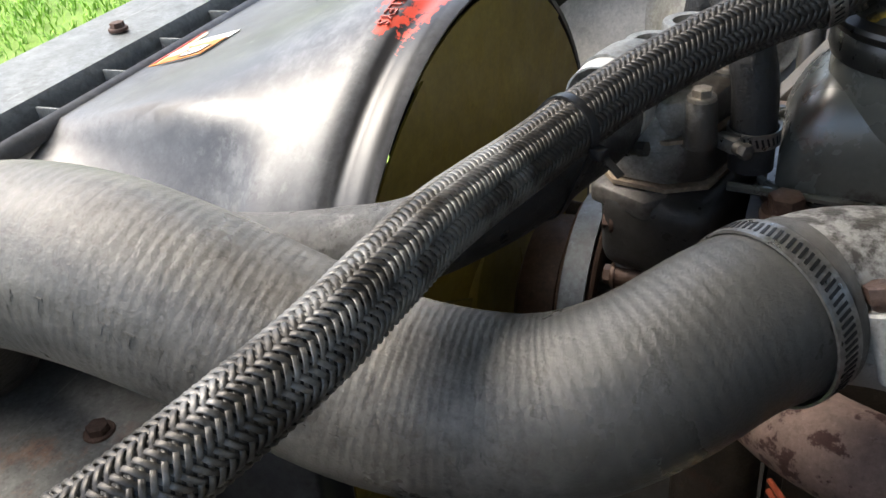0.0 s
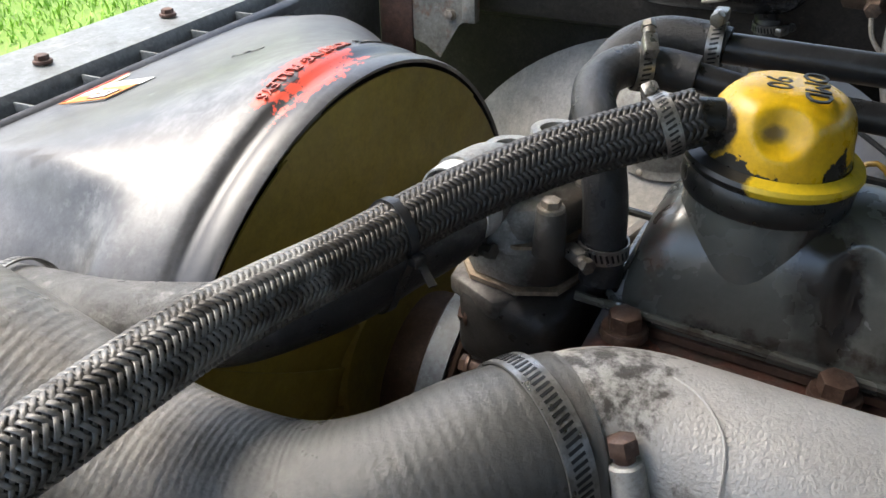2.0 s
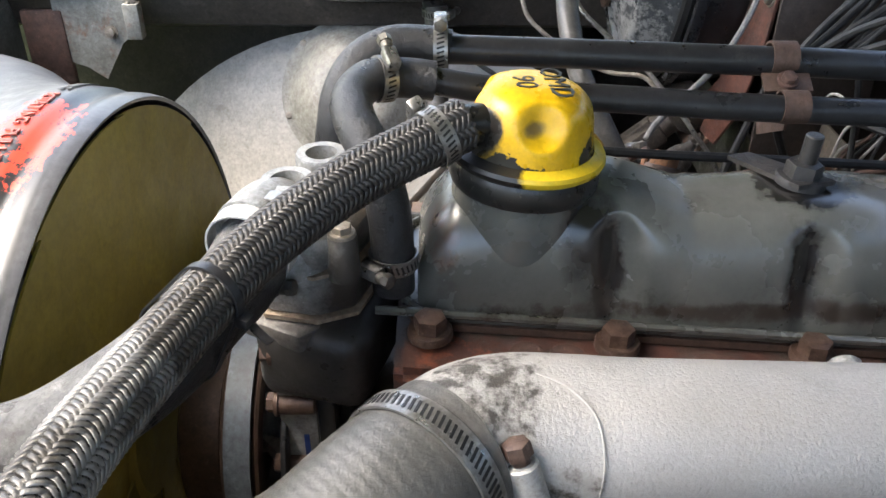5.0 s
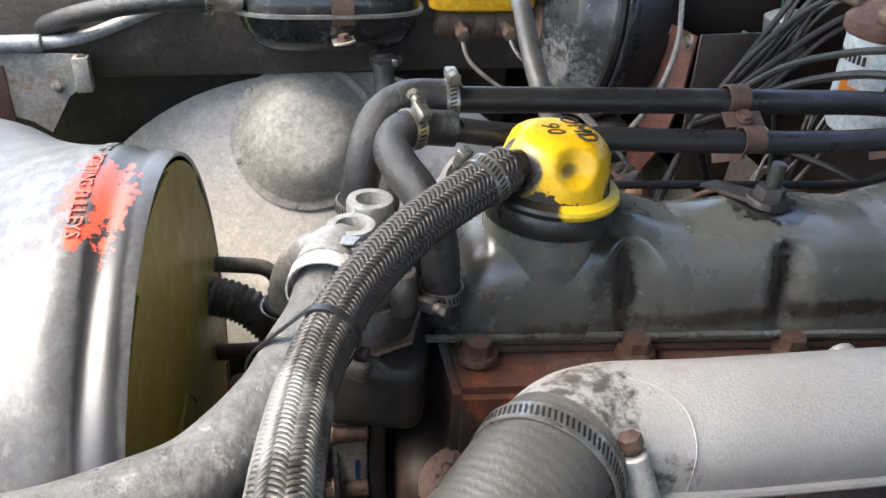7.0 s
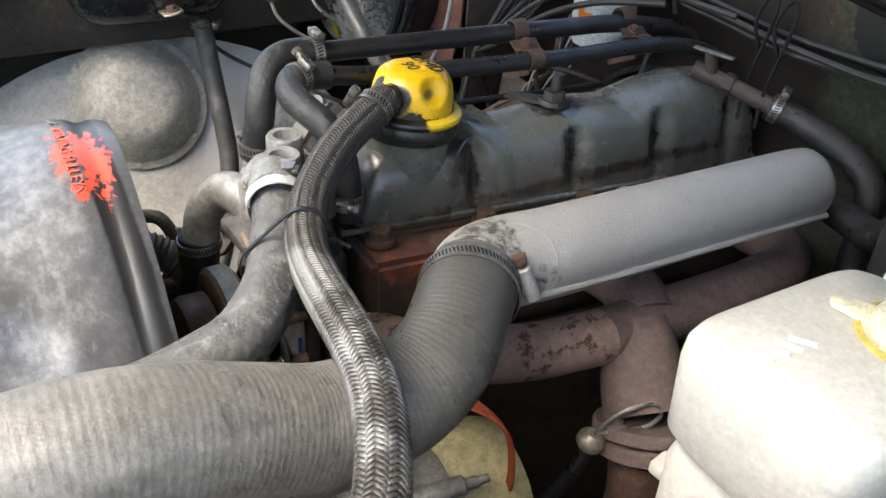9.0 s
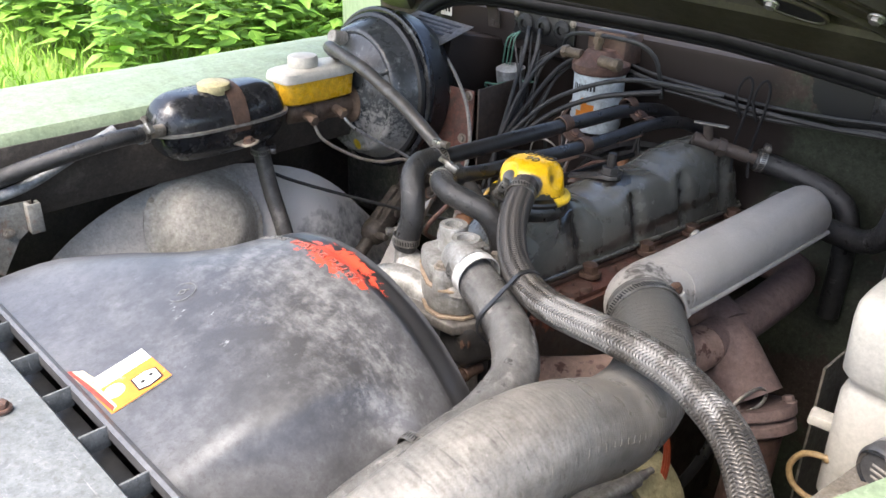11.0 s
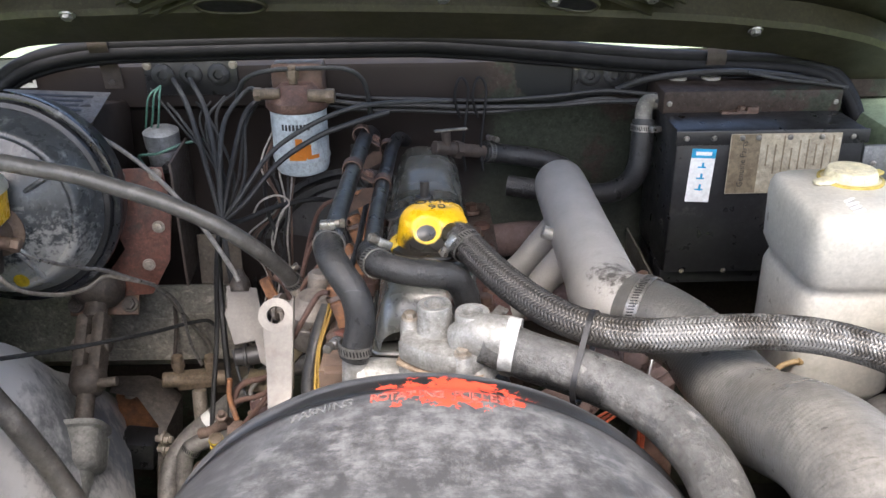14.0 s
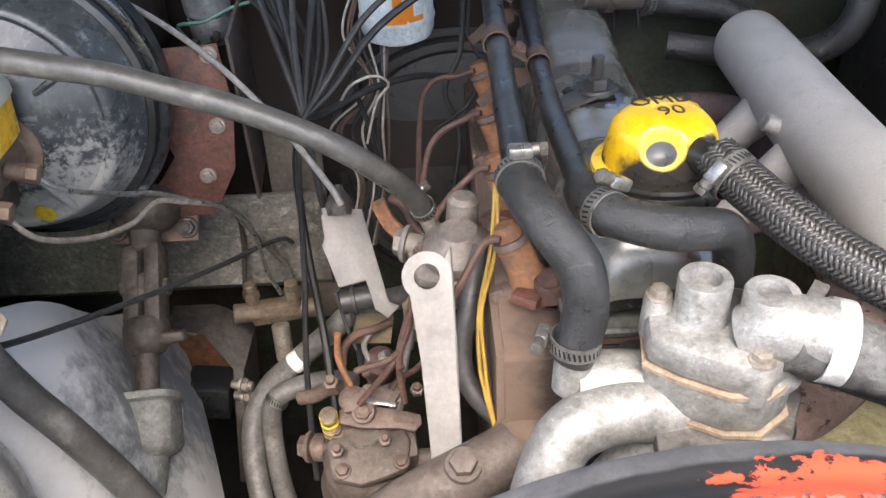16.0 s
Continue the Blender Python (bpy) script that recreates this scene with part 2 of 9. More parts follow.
M_BONNET = mat("dusty olive underside paint", (0.034, 0.03, 0.0155), (0.025, 0.022, 0.0115), 6, 0.5, bump=0.12, dirt=(0.055, 0.049, 0.03), dirt_at=0.55, dirt_scale=9, spread=0.2, spec=0.4, grime=0.3)
M_INNER = mat("grey inner wing paint", (0.56, 0.53, 0.475), (0.45, 0.425, 0.375), 9, 0.48, bump=0.15, dirt=(0.25, 0.225, 0.185), dirt_at=0.56, dirt_scale=16, spread=0.22, scuff=(0.52, 0.5, 0.45), scuff_at=0.7, grime=0.2)
# One pale soft area and two darker blotchy ones towards the bulkhead.
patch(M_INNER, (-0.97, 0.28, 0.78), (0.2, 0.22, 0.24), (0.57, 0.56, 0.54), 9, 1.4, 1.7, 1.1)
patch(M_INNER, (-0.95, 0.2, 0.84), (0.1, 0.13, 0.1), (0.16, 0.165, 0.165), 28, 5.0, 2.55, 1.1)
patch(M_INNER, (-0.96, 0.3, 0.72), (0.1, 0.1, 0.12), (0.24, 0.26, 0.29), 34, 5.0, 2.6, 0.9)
M_PANEL = mat("slate grey paint", (0.17, 0.18, 0.18), (0.12, 0.13, 0.13), 15, 0.5, bump=0.15, dirt=(0.26, 0.26, 0.25), dirt_at=0.58, spread=0.2, scuff=(0.32, 0.32, 0.31), scuff_at=0.68)
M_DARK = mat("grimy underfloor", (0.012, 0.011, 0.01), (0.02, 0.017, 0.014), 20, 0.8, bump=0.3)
M_GUTTER = mat("grimy brown-grey paint", (0.075, 0.062, 0.05), (0.045, 0.038, 0.032), 14, 0.6, bump=0.3, dirt=(0.13, 0.11, 0.09), dirt_at=0.58, dirt_scale=24, spread=0.2)
M_SEALRUB = mat("black seal rubber", (0.006, 0.006, 0.007), (0.011, 0.011, 0.012), 30, 0.6, bump=0.2, grime=0.2, spec=0.2)
M_WHITE = mat("white sticker", (0.78, 0.78, 0.75), (0.72, 0.72, 0.69), 60, 0.5, bump=0.0, grime=0.12)
M_BLUE = mat("blue print", (0.02, 0.36, 0.62), None, 60, 0.5, bump=0.0, grime=0.12)
M_ORANGE = mat("orange print", (0.62, 0.17, 0.012), (0.58, 0.2, 0.02), 40, 0.5, bump=0.0, dirt=(0.7, 0.5, 0.3), dirt_at=0.6, dirt_scale=60, grime=0.12)
M_RED = mat("flaking red paint", (0.4, 0.04, 0.025), (0.33, 0.035, 0.02), 80, 0.5, bump=0.2)
M_INK = mat("black ink", (0.01, 0.01, 0.01), None, 60, 0.5, bump=0.0, grime=0.12)
M_BRAID = mat("braided steel strand", (0.1, 0.093, 0.084), (0.05, 0.045, 0.039), 45, 0.4, 0.3, bump=0.0, dirt=(0.145, 0.132, 0.114), dirt_at=0.53, dirt_scale=30, spread=0.2, grime=0.19)
patch(M_BRAID, (-0.19, -0.088, 1.14), (0.15, 0.07, 0.06), (0.19, 0.186, 0.177), 28, 5.0, 2.6, 0.5)
# Strands near the cap: their backlit shade is put into the colour.
patch(M_BRAID, (-0.42, 0.02, 1.15), (0.09, 0.1, 0.08), (0.05, 0.047, 0.044), 60, 1.6, 1.5, 0.8)
M_GRASS = mat("grass blades", (0.3, 0.5, 0.05), (0.2, 0.4, 0.035), 3, 0.6, bump=0.0, grime=0.12)
M_SOIL = mat("grassy soil", (0.2, 0.3, 0.05), (0.13, 0.23, 0.035), 2, 0.9, bump=0.3)
M_LEAF = mat("nettle leaves", (0.26, 0.46, 0.06), (0.17, 0.36, 0.045), 4, 0.5, bump=0.0, grime=0.2)
M_RAIL = mat("greasy dark green paint", (0.27, 0.25, 0.208), (0.155, 0.146, 0.121), 12, 0.42, bump=0.5, dirt=(0.4, 0.37, 0.31), dirt_at=0.56, dirt_scale=40, spread=0.12, scuff=(0.36, 0.33, 0.275), scuff_at=0.69, grime=0.45, warp=0.8)
M_YWIRE = mat("yellow cable sheath", (0.42, 0.26, 0.03), (0.3, 0.18, 0.03), 60, 0.5, bump=0.0, grime=0.15)
M_TANHOSE = mat("tan rubber", (0.3, 0.2, 0.09), (0.22, 0.15, 0.07), 50, 0.5, bump=0.05)
M_REDWIRE = mat("orange-red cable sheath", (0.45, 0.09, 0.04), None, 60, 0.5, bump=0.0, grime=0.12)
M_GWIRE = mat("green cable sheath", (0.05, 0.16, 0.11), (0.06, 0.12, 0.1), 60, 0.5, bump=0.0, grime=0.12)
M_WIREGREY = mat("grey cable sheath", (0.04, 0.041, 0.041), (0.026, 0.027, 0.027), 80, 0.55, bump=0.05, spec=0.3)
M_WIREBLK = mat("black cable sheath", (0.016, 0.016, 0.016), (0.028, 0.028, 0.028), 80, 0.5, bump=0.05, spec=0.3)
M_BRKT = mat("rust-stained grey primer", (0.3, 0.3, 0.27), (0.22, 0.21, 0.18), 25, 0.6, bump=0.3, dirt=(0.2, 0.09, 0.05), dirt_at=0.55, dirt_scale=30, spread=0.15)
M_CONDUIT = mat("dull grey tube", (0.3, 0.31, 0.32), (0.2, 0.21, 0.215), 30, 0.4, 0.2, bump=0.1)
M_SEATF = mat("oil-stained grey casting", (0.16, 0.15, 0.135), (0.1, 0.09, 0.08), 40, 0.5, 0.2, bump=0.4, dirt=(0.03, 0.026, 0.022), dirt_at=0.55, dirt_scale=40, spread=0.15)
M_OILY = mat("black oily casting", (0.026, 0.025, 0.024), (0.042, 0.039, 0.036), 30, 0.36, bump=0.4, dirt=(0.075, 0.062, 0.052), dirt_at=0.58, spread=0.2)
M_BOLT = mat("rust-brown bolt", (0.17, 0.115, 0.085), (0.1, 0.06, 0.045), 80, 0.42, 0.45, bump=0.3)
M_CAPRIM = mat("yellow and black rim paint", (0.72, 0.5, 0.02), (0.65, 0.45, 0.02), 40, 0.35, bump=0.05, grime=0.1)
patch(M_CAPRIM, (-0.45, 0.07, 1.14), (0.08, 0.034, 0.04), (0.016, 0.015, 0.013), 60, 1.0, 1.5, 0.15)
M_CREAM = mat("yellowed plastic", (0.5, 0.45, 0.25), (0.44, 0.39, 0.21), 25, 0.5, bump=0.1, dirt=(0.3, 0.27, 0.17), dirt_at=0.58)
M_TEAL = mat("faded green print", (0.12, 0.3, 0.24), None, 60, 0.6, bump=0.0)
M_BRASS = mat("tarnished bolt plating", (0.19, 0.175, 0.15), (0.13, 0.12, 0.105), 90, 0.45, 0.6, bump=0.1)
M_PRINT = mat("worn pale print", (0.3, 0.3, 0.29), (0.16, 0.16, 0.155), 200, 0.6, bump=0.0)
M_BAND = mat("whitish clamp paint", (0.56, 0.56, 0.54), (0.44, 0.44, 0.42), 60, 0.42, bump=0.05, grime=0.25)
M_CLAMPWHITE = mat("pale dull zinc", (0.5, 0.5, 0.47), (0.4, 0.39, 0.36), 60, 0.5, 0.2, bump=0.2)
M_REDLET = mat("pale worn letters on red", (0.55, 0.17, 0.13), (0.42, 0.1, 0.075), 160, 0.5, bump=0.05)
M_LETTER = mat("worn moulded letters", (0.24, 0.24, 0.235), (0.13, 0.13, 0.128), 160, 0.5, bump=0.05)
M_FADED = mat("faded yellow print", (0.7, 0.5, 0.12), (0.65, 0.6, 0.45), 60, 0.5, bump=0.0, dirt=(0.3, 0.29, 0.26), dirt_at=0.55, dirt_scale=90)
M_INKBLUE = mat("blue marking paint", (0.02, 0.05, 0.2), None, 60, 0.5, bump=0.0)
M_PUMPALU = mat("cast aluminium of the pump", (0.5, 0.49, 0.46), (0.36, 0.35, 0.325), 45, 0.4, 0.4, bump=0.3, dirt=(0.14, 0.12, 0.1), dirt_at=0.6, dirt_scale=40, spread=0.2)
M_HUB = mat("brown rusted hub", (0.13, 0.075, 0.05), (0.09, 0.055, 0.04), 30, 0.55, 0.3, bump=0.2)
M_BELT = mat("worn belt rubber", (0.16, 0.18, 0.2), (0.1, 0.11, 0.12), 50, 0.4, bump=0.1)
M_GASKET = mat("paper gasket", (0.36, 0.29, 0.21), (0.25, 0.18, 0.12), 50, 0.8, bump=0.1)
M_CLIP = mat("rust-brown strap", (0.07, 0.046, 0.036), (0.11, 0.066, 0.047), 70, 0.62, 0.2, bump=0.3)
M_SERVO = mat("dusty black drum paint", (0.03, 0.035, 0.039), (0.055, 0.06, 0.064), 14, 0.3, bump=0.2, dirt=(0.15, 0.16, 0.158), dirt_at=0.56, dirt_scale=75, spread=0.14, spec=0.6, scuff=(0.28, 0.28, 0.27), scuff_at=0.68, grime=0.4)
patch(M_SERVO, (-1.0, 0.26, 1.02), (0.1, 0.1, 0.05), (0.26, 0.25, 0.22), 40, 5.0, 3.0, 0.4)
patch(M_SERVO, (-0.96, 0.26, 1.05), (0.06, 0.1, 0.06), (0.24, 0.24, 0.23), 110, 6.5, 3.35, 0.8)
M_DAB = mat("yellow paint dab", (0.6, 0.42, 0.02), None, 60, 0.6)
M_MASTER = mat("rust-brown casting", (0.13, 0.08, 0.055), (0.2, 0.14, 0.1), 60, 0.65, 0.2, bump=0.3, dirt=(0.05, 0.04, 0.035), dirt_at=0.55)
M_FLUID = mat("yellowed clear plastic", (0.72, 0.42, 0.025), (0.66, 0.37, 0.02), 25, 0.3, bump=0.05)
M_VAC = mat("dusty vacuum hose rubber", (0.045, 0.043, 0.039), (0.08, 0.076, 0.069), 30, 0.38, bump=0.3, dirt=(0.17, 0.16, 0.145), dirt_at=0.54, dirt_scale=30, spread=0.25)
M_SEAM = mat("bright seam metal", (0.42, 0.41, 0.39), (0.3, 0.29, 0.27), 70, 0.4, 0.7, bump=0.1)
M_COVER = mat("mottled grey cover paint", (0.42, 0.4, 0.35), (0.35, 0.33, 0.285), 8, 0.5, bump=0.1, dirt=(0.19, 0.178, 0.148), dirt_at=0.57, dirt_scale=34, spread=0.15, grime=0.3)
M_STEER = mat("greasy brown steel", (0.088, 0.073, 0.059), (0.05, 0.041, 0.033), 50, 0.55, 0.1, bump=0.7, dirt=(0.135, 0.115, 0.094), dirt_at=0.56, dirt_scale=40, spread=0.22, grime=0.45)
M_COUP = mat("weathered grey sleeve", (0.24, 0.24, 0.22), (0.15, 0.15, 0.135), 50, 0.7, bump=0.6)
M_CASTPIPE = mat("dull pipe plating", (0.2, 0.19, 0.17), (0.13, 0.12, 0.1), 60, 0.5, 0.4, bump=0.1)
M_PLATE = mat("rust-brown plate", (0.16, 0.09, 0.055), (0.1, 0.065, 0.045), 50, 0.7, bump=0.4, dirt=(0.05, 0.042, 0.036), dirt_at=0.52, dirt_scale=40, spread=0.2)
M_UNION = mat("dirty brass", (0.2, 0.15, 0.1), (0.13, 0.1, 0.07), 60, 0.6, 0.3, bump=0.3)
M_PRIMER = mat("rust-red primer", (0.16, 0.062, 0.04), (0.1, 0.042, 0.03), 40, 0.6, bump=0.4, dirt=(0.05, 0.036, 0.028), dirt_at=0.52, dirt_scale=30, spread=0.15, grime=0.4)
M_TAN = mat("dusty tan paint", (0.15, 0.125, 0.095), (0.105, 0.088, 0.068), 10, 0.6, bump=0.2, dirt=(0.06, 0.05, 0.04), dirt_at=0.56, dirt_scale=12, spread=0.2)
M_ORUST = mat("bright orange rust", (0.3, 0.14, 0.055), (0.2, 0.09, 0.045), 40, 0.8, bump=0.5, dirt=(0.09, 0.06, 0.045), dirt_at=0.55, dirt_scale=40, spread=0.2)
M_CASTGREY = mat("dull grey casting", (0.2, 0.185, 0.165), (0.165, 0.152, 0.135), 16, 0.5, 0.25, bump=0.3, dirt=(0.12, 0.1, 0.08), dirt_at=0.58, dirt_scale=30, spread=0.25, grime=0.12)
M_PALEWIRE = mat("pale grey cable sheath", (0.26, 0.25, 0.23), (0.18, 0.17, 0.155), 80, 0.45, bump=0.05)
M_PUMP = mat("greasy pump casting", (0.16, 0.14, 0.12), (0.24, 0.21, 0.18), 45, 0.55, 0.3, bump=0.4)
M_INJ = mat("dirty pinkish casting", (0.15, 0.12, 0.1), (0.1, 0.078, 0.064), 35, 0.6, 0.15, bump=0.5, dirt=(0.24, 0.2, 0.165), dirt_at=0.58, dirt_scale=30)
M_INJB = mat("rust-pink plating", (0.19, 0.135, 0.108), (0.12, 0.085, 0.068), 60, 0.6, 0.3, bump=0.3)
M_DUSTHOSE = mat("dusty grey hose rubber", (0.17, 0.16, 0.145), (0.115, 0.108, 0.1), 24, 0.5, bump=0.25, dirt=(0.26, 0.24, 0.21), dirt_at=0.55, dirt_scale=26, spread=0.2)
M_CAPWHITE = mat("cream plastic", (0.74, 0.7, 0.52), (0.66, 0.6, 0.4), 30, 0.45, bump=0.05)
M_YELLOWED = mat("stained yellow plastic", (0.6, 0.46, 0.08), (0.5, 0.4, 0.12), 40, 0.5, bump=0.05)
M_PALE = mat("pale rubber", (0.4, 0.38, 0.34), (0.3, 0.28, 0.25), 50, 0.7)
M_PAPER = mat("aged tan paper", (0.4, 0.36, 0.28), (0.32, 0.28, 0.2), 30, 0.6, bump=0.05, dirt=(0.2, 0.16, 0.11), dirt_at=0.58)
M_PAPERDK = mat("brown print", (0.2, 0.16, 0.1), (0.14, 0.11, 0.07), 30, 0.6, bump=0.05)
M_CAN = mat("blue-white canister paint", (0.5, 0.56, 0.58), (0.44, 0.5, 0.52), 30, 0.4, bump=0.05, dirt=(0.3, 0.3, 0.28), dirt_at=0.62)
M_STRAPDK = mat("dirty dark brown strap", (0.04, 0.032, 0.027), (0.06, 0.045, 0.036), 60, 0.6, bump=0.2)
M_CANFACE = mat("worn dark can face", (0.05, 0.05, 0.052), (0.09, 0.09, 0.09), 60, 0.4, 0.2, bump=0.1, dirt=(0.2, 0.2, 0.2), dirt_at=0.6, dirt_scale=90)
M_GREYCAN = mat("dusty grey can paint", (0.32, 0.305, 0.29), (0.24, 0.228, 0.216), 15, 0.45, bump=0.1, dirt=(0.42, 0.4, 0.375), dirt_at=0.56, spread=0.2, grime=0.25)
M_TRAY = mat("dusty grey tray paint", (0.16, 0.16, 0.155), (0.1, 0.1, 0.095), 12, 0.5, bump=0.2, dirt=(0.2, 0.09, 0.045), dirt_at=0.6, dirt_scale=14, spread=0.15, scuff=(0.3, 0.3, 0.29), scuff_at=0.68)
M_SOL = mat("dark red-brown coil casing", (0.1, 0.05, 0.045), (0.065, 0.035, 0.032), 40, 0.5, bump=0.3)
M_MOSS = mat("yellow-brown grime", (0.15, 0.12, 0.06), (0.1, 0.075, 0.042), 45, 0.7, bump=0.5)


# ---- shape tools ----
def thing(name, at, label, category, group="", kind=""):
    ob = new(name)
    ob.empty_display_size = 0.02
    ob.location = at
    return tagged(ob, label, category, group, kind)


def part(name, bm, material, parent=None, label="", smooth=True, sharp=40):
    """One mesh object, its vertices in the world's metres."""
    me = bpy.data.meshes.new(name)
    if smooth:
        for e in bm.edges:
            if len(e.link_faces) == 2 and e.calc_face_angle(0) > radians(sharp):
                e.smooth = False
        for f in bm.faces:
            f.smooth = True
    bm.to_mesh(me)
    bm.free()
    me.materials.append(material)
    ob = new(name, me)
    if parent is not None:
        ob.parent = parent
        if parent.parent is None:
            ob.matrix_parent_inverse = Matrix.Translation(-parent.location)
    if label:
        ob["label"] = label
    return ob


def aim(at, way, up=(0, 0, 1)):
    """A pose whose z runs along way."""
    z = Vector(way).normalized()
    u = Vector(up)
    if abs(z.dot(u.normalized())) > 0.98:
        u = Vector((0, 1, 0))
    x = u.cross(z).normalized()
    y = z.cross(x)
    m = Matrix((x, y, z)).transposed().to_4x4()
    m.translation = at
    return m


def smooth_line(pts, step):
    """Points evenly spaced along a rounded curve through pts (of any length of tuple)."""
    p = np.array(pts, float)
    if len(p) == 2:
        dense = np.linspace(p[0], p[1], 40)
    else:
        e = np.vstack([2 * p[0] - p[1], p, 2 * p[-1] - p[-2]])
        out = []
        for i in range(1, len(e) - 2):
            for u in np.linspace(0, 1, 24, endpoint=False):
                a, b, c, d = e[i - 1], e[i], e[i + 1], e[i + 2]
                out.append(0.5 * (2 * b + (c - a) * u + (2 * a - 5 * b + 4 * c - d) * u * u + (3 * b - a - 3 * c + d) * u ** 3))
        out.append(p[-1])
        dense = np.array(out)
    seg = np.linalg.norm(np.diff(dense[:, :3], axis=0), axis=1)
    s = np.r_[0, np.cumsum(seg)]
    n = max(2, int(s[-1] / step) + 1)
    u = np.linspace(0, s[-1], n)
    return np.stack([np.interp(u, s, dense[:, k]) for k in range(p.shape[1])], 1), u


def frames(line):
    """Frames that do not twist along a line: lists of side and other side."""
    t = np.gradient(line[:, :3], axis=0)
    t /= np.linalg.norm(t, axis=1)[:, None]
    ref = np.array((0, 0, 1.0)) if abs(t[0][2]) < 0.9 else np.array((1.0, 0, 0))
    a = np.cross(ref, t[0])
    a /= np.linalg.norm(a)
    sides, others = [], []
    for k in range(len(t)):
        a = a - t[k] * a.dot(t[k])
        a /= np.linalg.norm(a)
        sides.append(a.copy())
        others.append(np.cross(t[k], a))
    return np.array(sides), np.array(others), t


def tube(pts, r, seg=16, step=0.006, rib=None, squash=None, ends=True):
    """A hose through pts; a point may carry its own radius as a fourth number; rib: (pitch, depth)."""
    p = [q if len(q) == 4 else (*q, r) for q in pts]
    line, s = smooth_line(p, step)
    a, b, _ = frames(line)
    bm = bmesh.new()
    rings = []
    ang = np.linspace(0, 2 * math.pi, seg, endpoint=False)
    for k in range(len(line)):
        rad = line[k, 3]
        if rib:
            rad += rib[1] * 0.5 * (math.cos(2 * math.pi * s[k] / rib[0]) - 1)
        rings.append([bm.verts.new(line[k, :3] + rad * (math.cos(v) * a[k] + math.sin(v) * b[k])) for v in ang])
    for q, w in zip(rings[:-1], rings[1:]):
        for k in range(seg):
            bm.faces.new((q[k], q[(k + 1) % seg], w[(k + 1) % seg], w[k]))
    if ends:
        bm.faces.new(rings[0][::-1])
        bm.faces.new(rings[-1])
    bmesh.ops.recalc_face_normals(bm, faces=bm.faces)
    return bm


def loft(rings, closed=True, ends=True):
    """A skin over rings of equally many points."""
    bm = bmesh.new()
    vs = [[bm.verts.new(p) for p in ring] for ring in rings]
    n = len(vs[0])
    for q, w in zip(vs[:-1], vs[1:]):
        for k in range(n if closed else n - 1):
            bm.faces.new((q[k], q[(k + 1) % n], w[(k + 1) % n], w[k]))
    if ends and closed:
        bm.faces.new(vs[0][::-1])
        bm.faces.new(vs[-1])
    bmesh.ops.recalc_face_normals(bm, faces=bm.faces)
    return bm


def lathe(profile, m, seg=32):
    """A turned shape: profile of (radius, height) round the z axis of the pose m. A radius of 0 closes it."""
    bm = bmesh.new()
    prev = None
    for r, z in profile:
        if r < 1e-6:
            ring = [bm.verts.new(m @ Vector((0, 0, z)))]
        else:
            ring = [bm.verts.new(m @ Vector((r * math.cos(2 * math.pi * k / seg), r * math.sin(2 * math.pi * k / seg), z))) for k in range(seg)]
        if prev:
            for k in range(seg):
                j = (k + 1) % seg
                if len(prev) == 1 and len(ring) > 1:
                    bm.faces.new((prev[0], ring[k], ring[j]))
                elif len(ring) == 1 and len(prev) > 1:
                    bm.faces.new((prev[k], prev[j], ring[0]))
                elif len(prev) > 1:
                    bm.faces.new((prev[k], prev[j], ring[j], ring[k]))
        prev = ring
    bmesh.ops.recalc_face_normals(bm, faces=bm.faces)
    return bm


def rod(a, b, r, seg=14, bevel=0.0):
    """A round bar from a to b with softened ends."""
    a, b = Vector(a), Vector(b)
    h = (b - a).length
    c = bevel or min(r * 0.15, h * 0.2)
    return lathe([(0, 0), (r - c, 0), (r, c), (r, h - c), (r - c, h), (0, h)], aim(a, b - a), seg)


def block(size, m, bevel=0.003, segs=2):
    """A box with rounded edges; size full lengths, m its middle."""
    bm = bmesh.new()
    bmesh.ops.create_cube(bm, size=1.0, matrix=m @ Matrix.Diagonal((*size, 1)))
    if bevel:
        bmesh.ops.bevel(bm, geom=bm.edges[:], offset=min(bevel, min(size) * 0.45), segments=segs, affect="EDGES", profile=0.5)
    return bm


def plate(outline, thick, m, bevel=0.0, hole=None):
    """A flat plate: outline in the x, y of the pose m, thickness along its z."""
    bm = bmesh.new()
    lo = [bm.verts.new(m @ Vector((x, y, 0))) for x, y in outline]
    f = bm.faces.new(lo)
    g = bmesh.ops.extrude_face_region(bm, geom=[f])
    way = (m.to_3x3() @ Vector((0, 0, thick)))
    bmesh.ops.translate(bm, verts=[v for v in g["geom"] if isinstance(v, bmesh.types.BMVert)], vec=way)
    bmesh.ops.recalc_face_normals(bm, faces=bm.faces)
    if bevel:
        bmesh.ops.bevel(bm, geom=[e for e in bm.edges if e.calc_face_angle(0) > 0.6], offset=bevel, segments=2, affect="EDGES", profile=0.5)
    return bm


def join(*bms):
    out = bms[0]
    for b in bms[1:]:
        me = bpy.data.meshes.new("join")
        b.to_mesh(me)
        b.free()
        out.from_mesh(me)
        bpy.data.meshes.remove(me)
    return out


def hexagon(r, h, m, washer=True):
    """A bolt head standing on the pose m along its z."""
    bm = lathe([(0, h), (r * 0.75, h), (r * 0.95, h * 0.93), (r, h * 0.8), (r, 0), (0, 0)], m, 6)
    if washer:
        bm = join(bm, lathe([(0, h * 0.22), (r * 1.3, h * 0.22), (r * 1.38, h * 0.1), (r * 1.38, -h * 0.2), (0, -h * 0.2)], m, 16))
    return bm


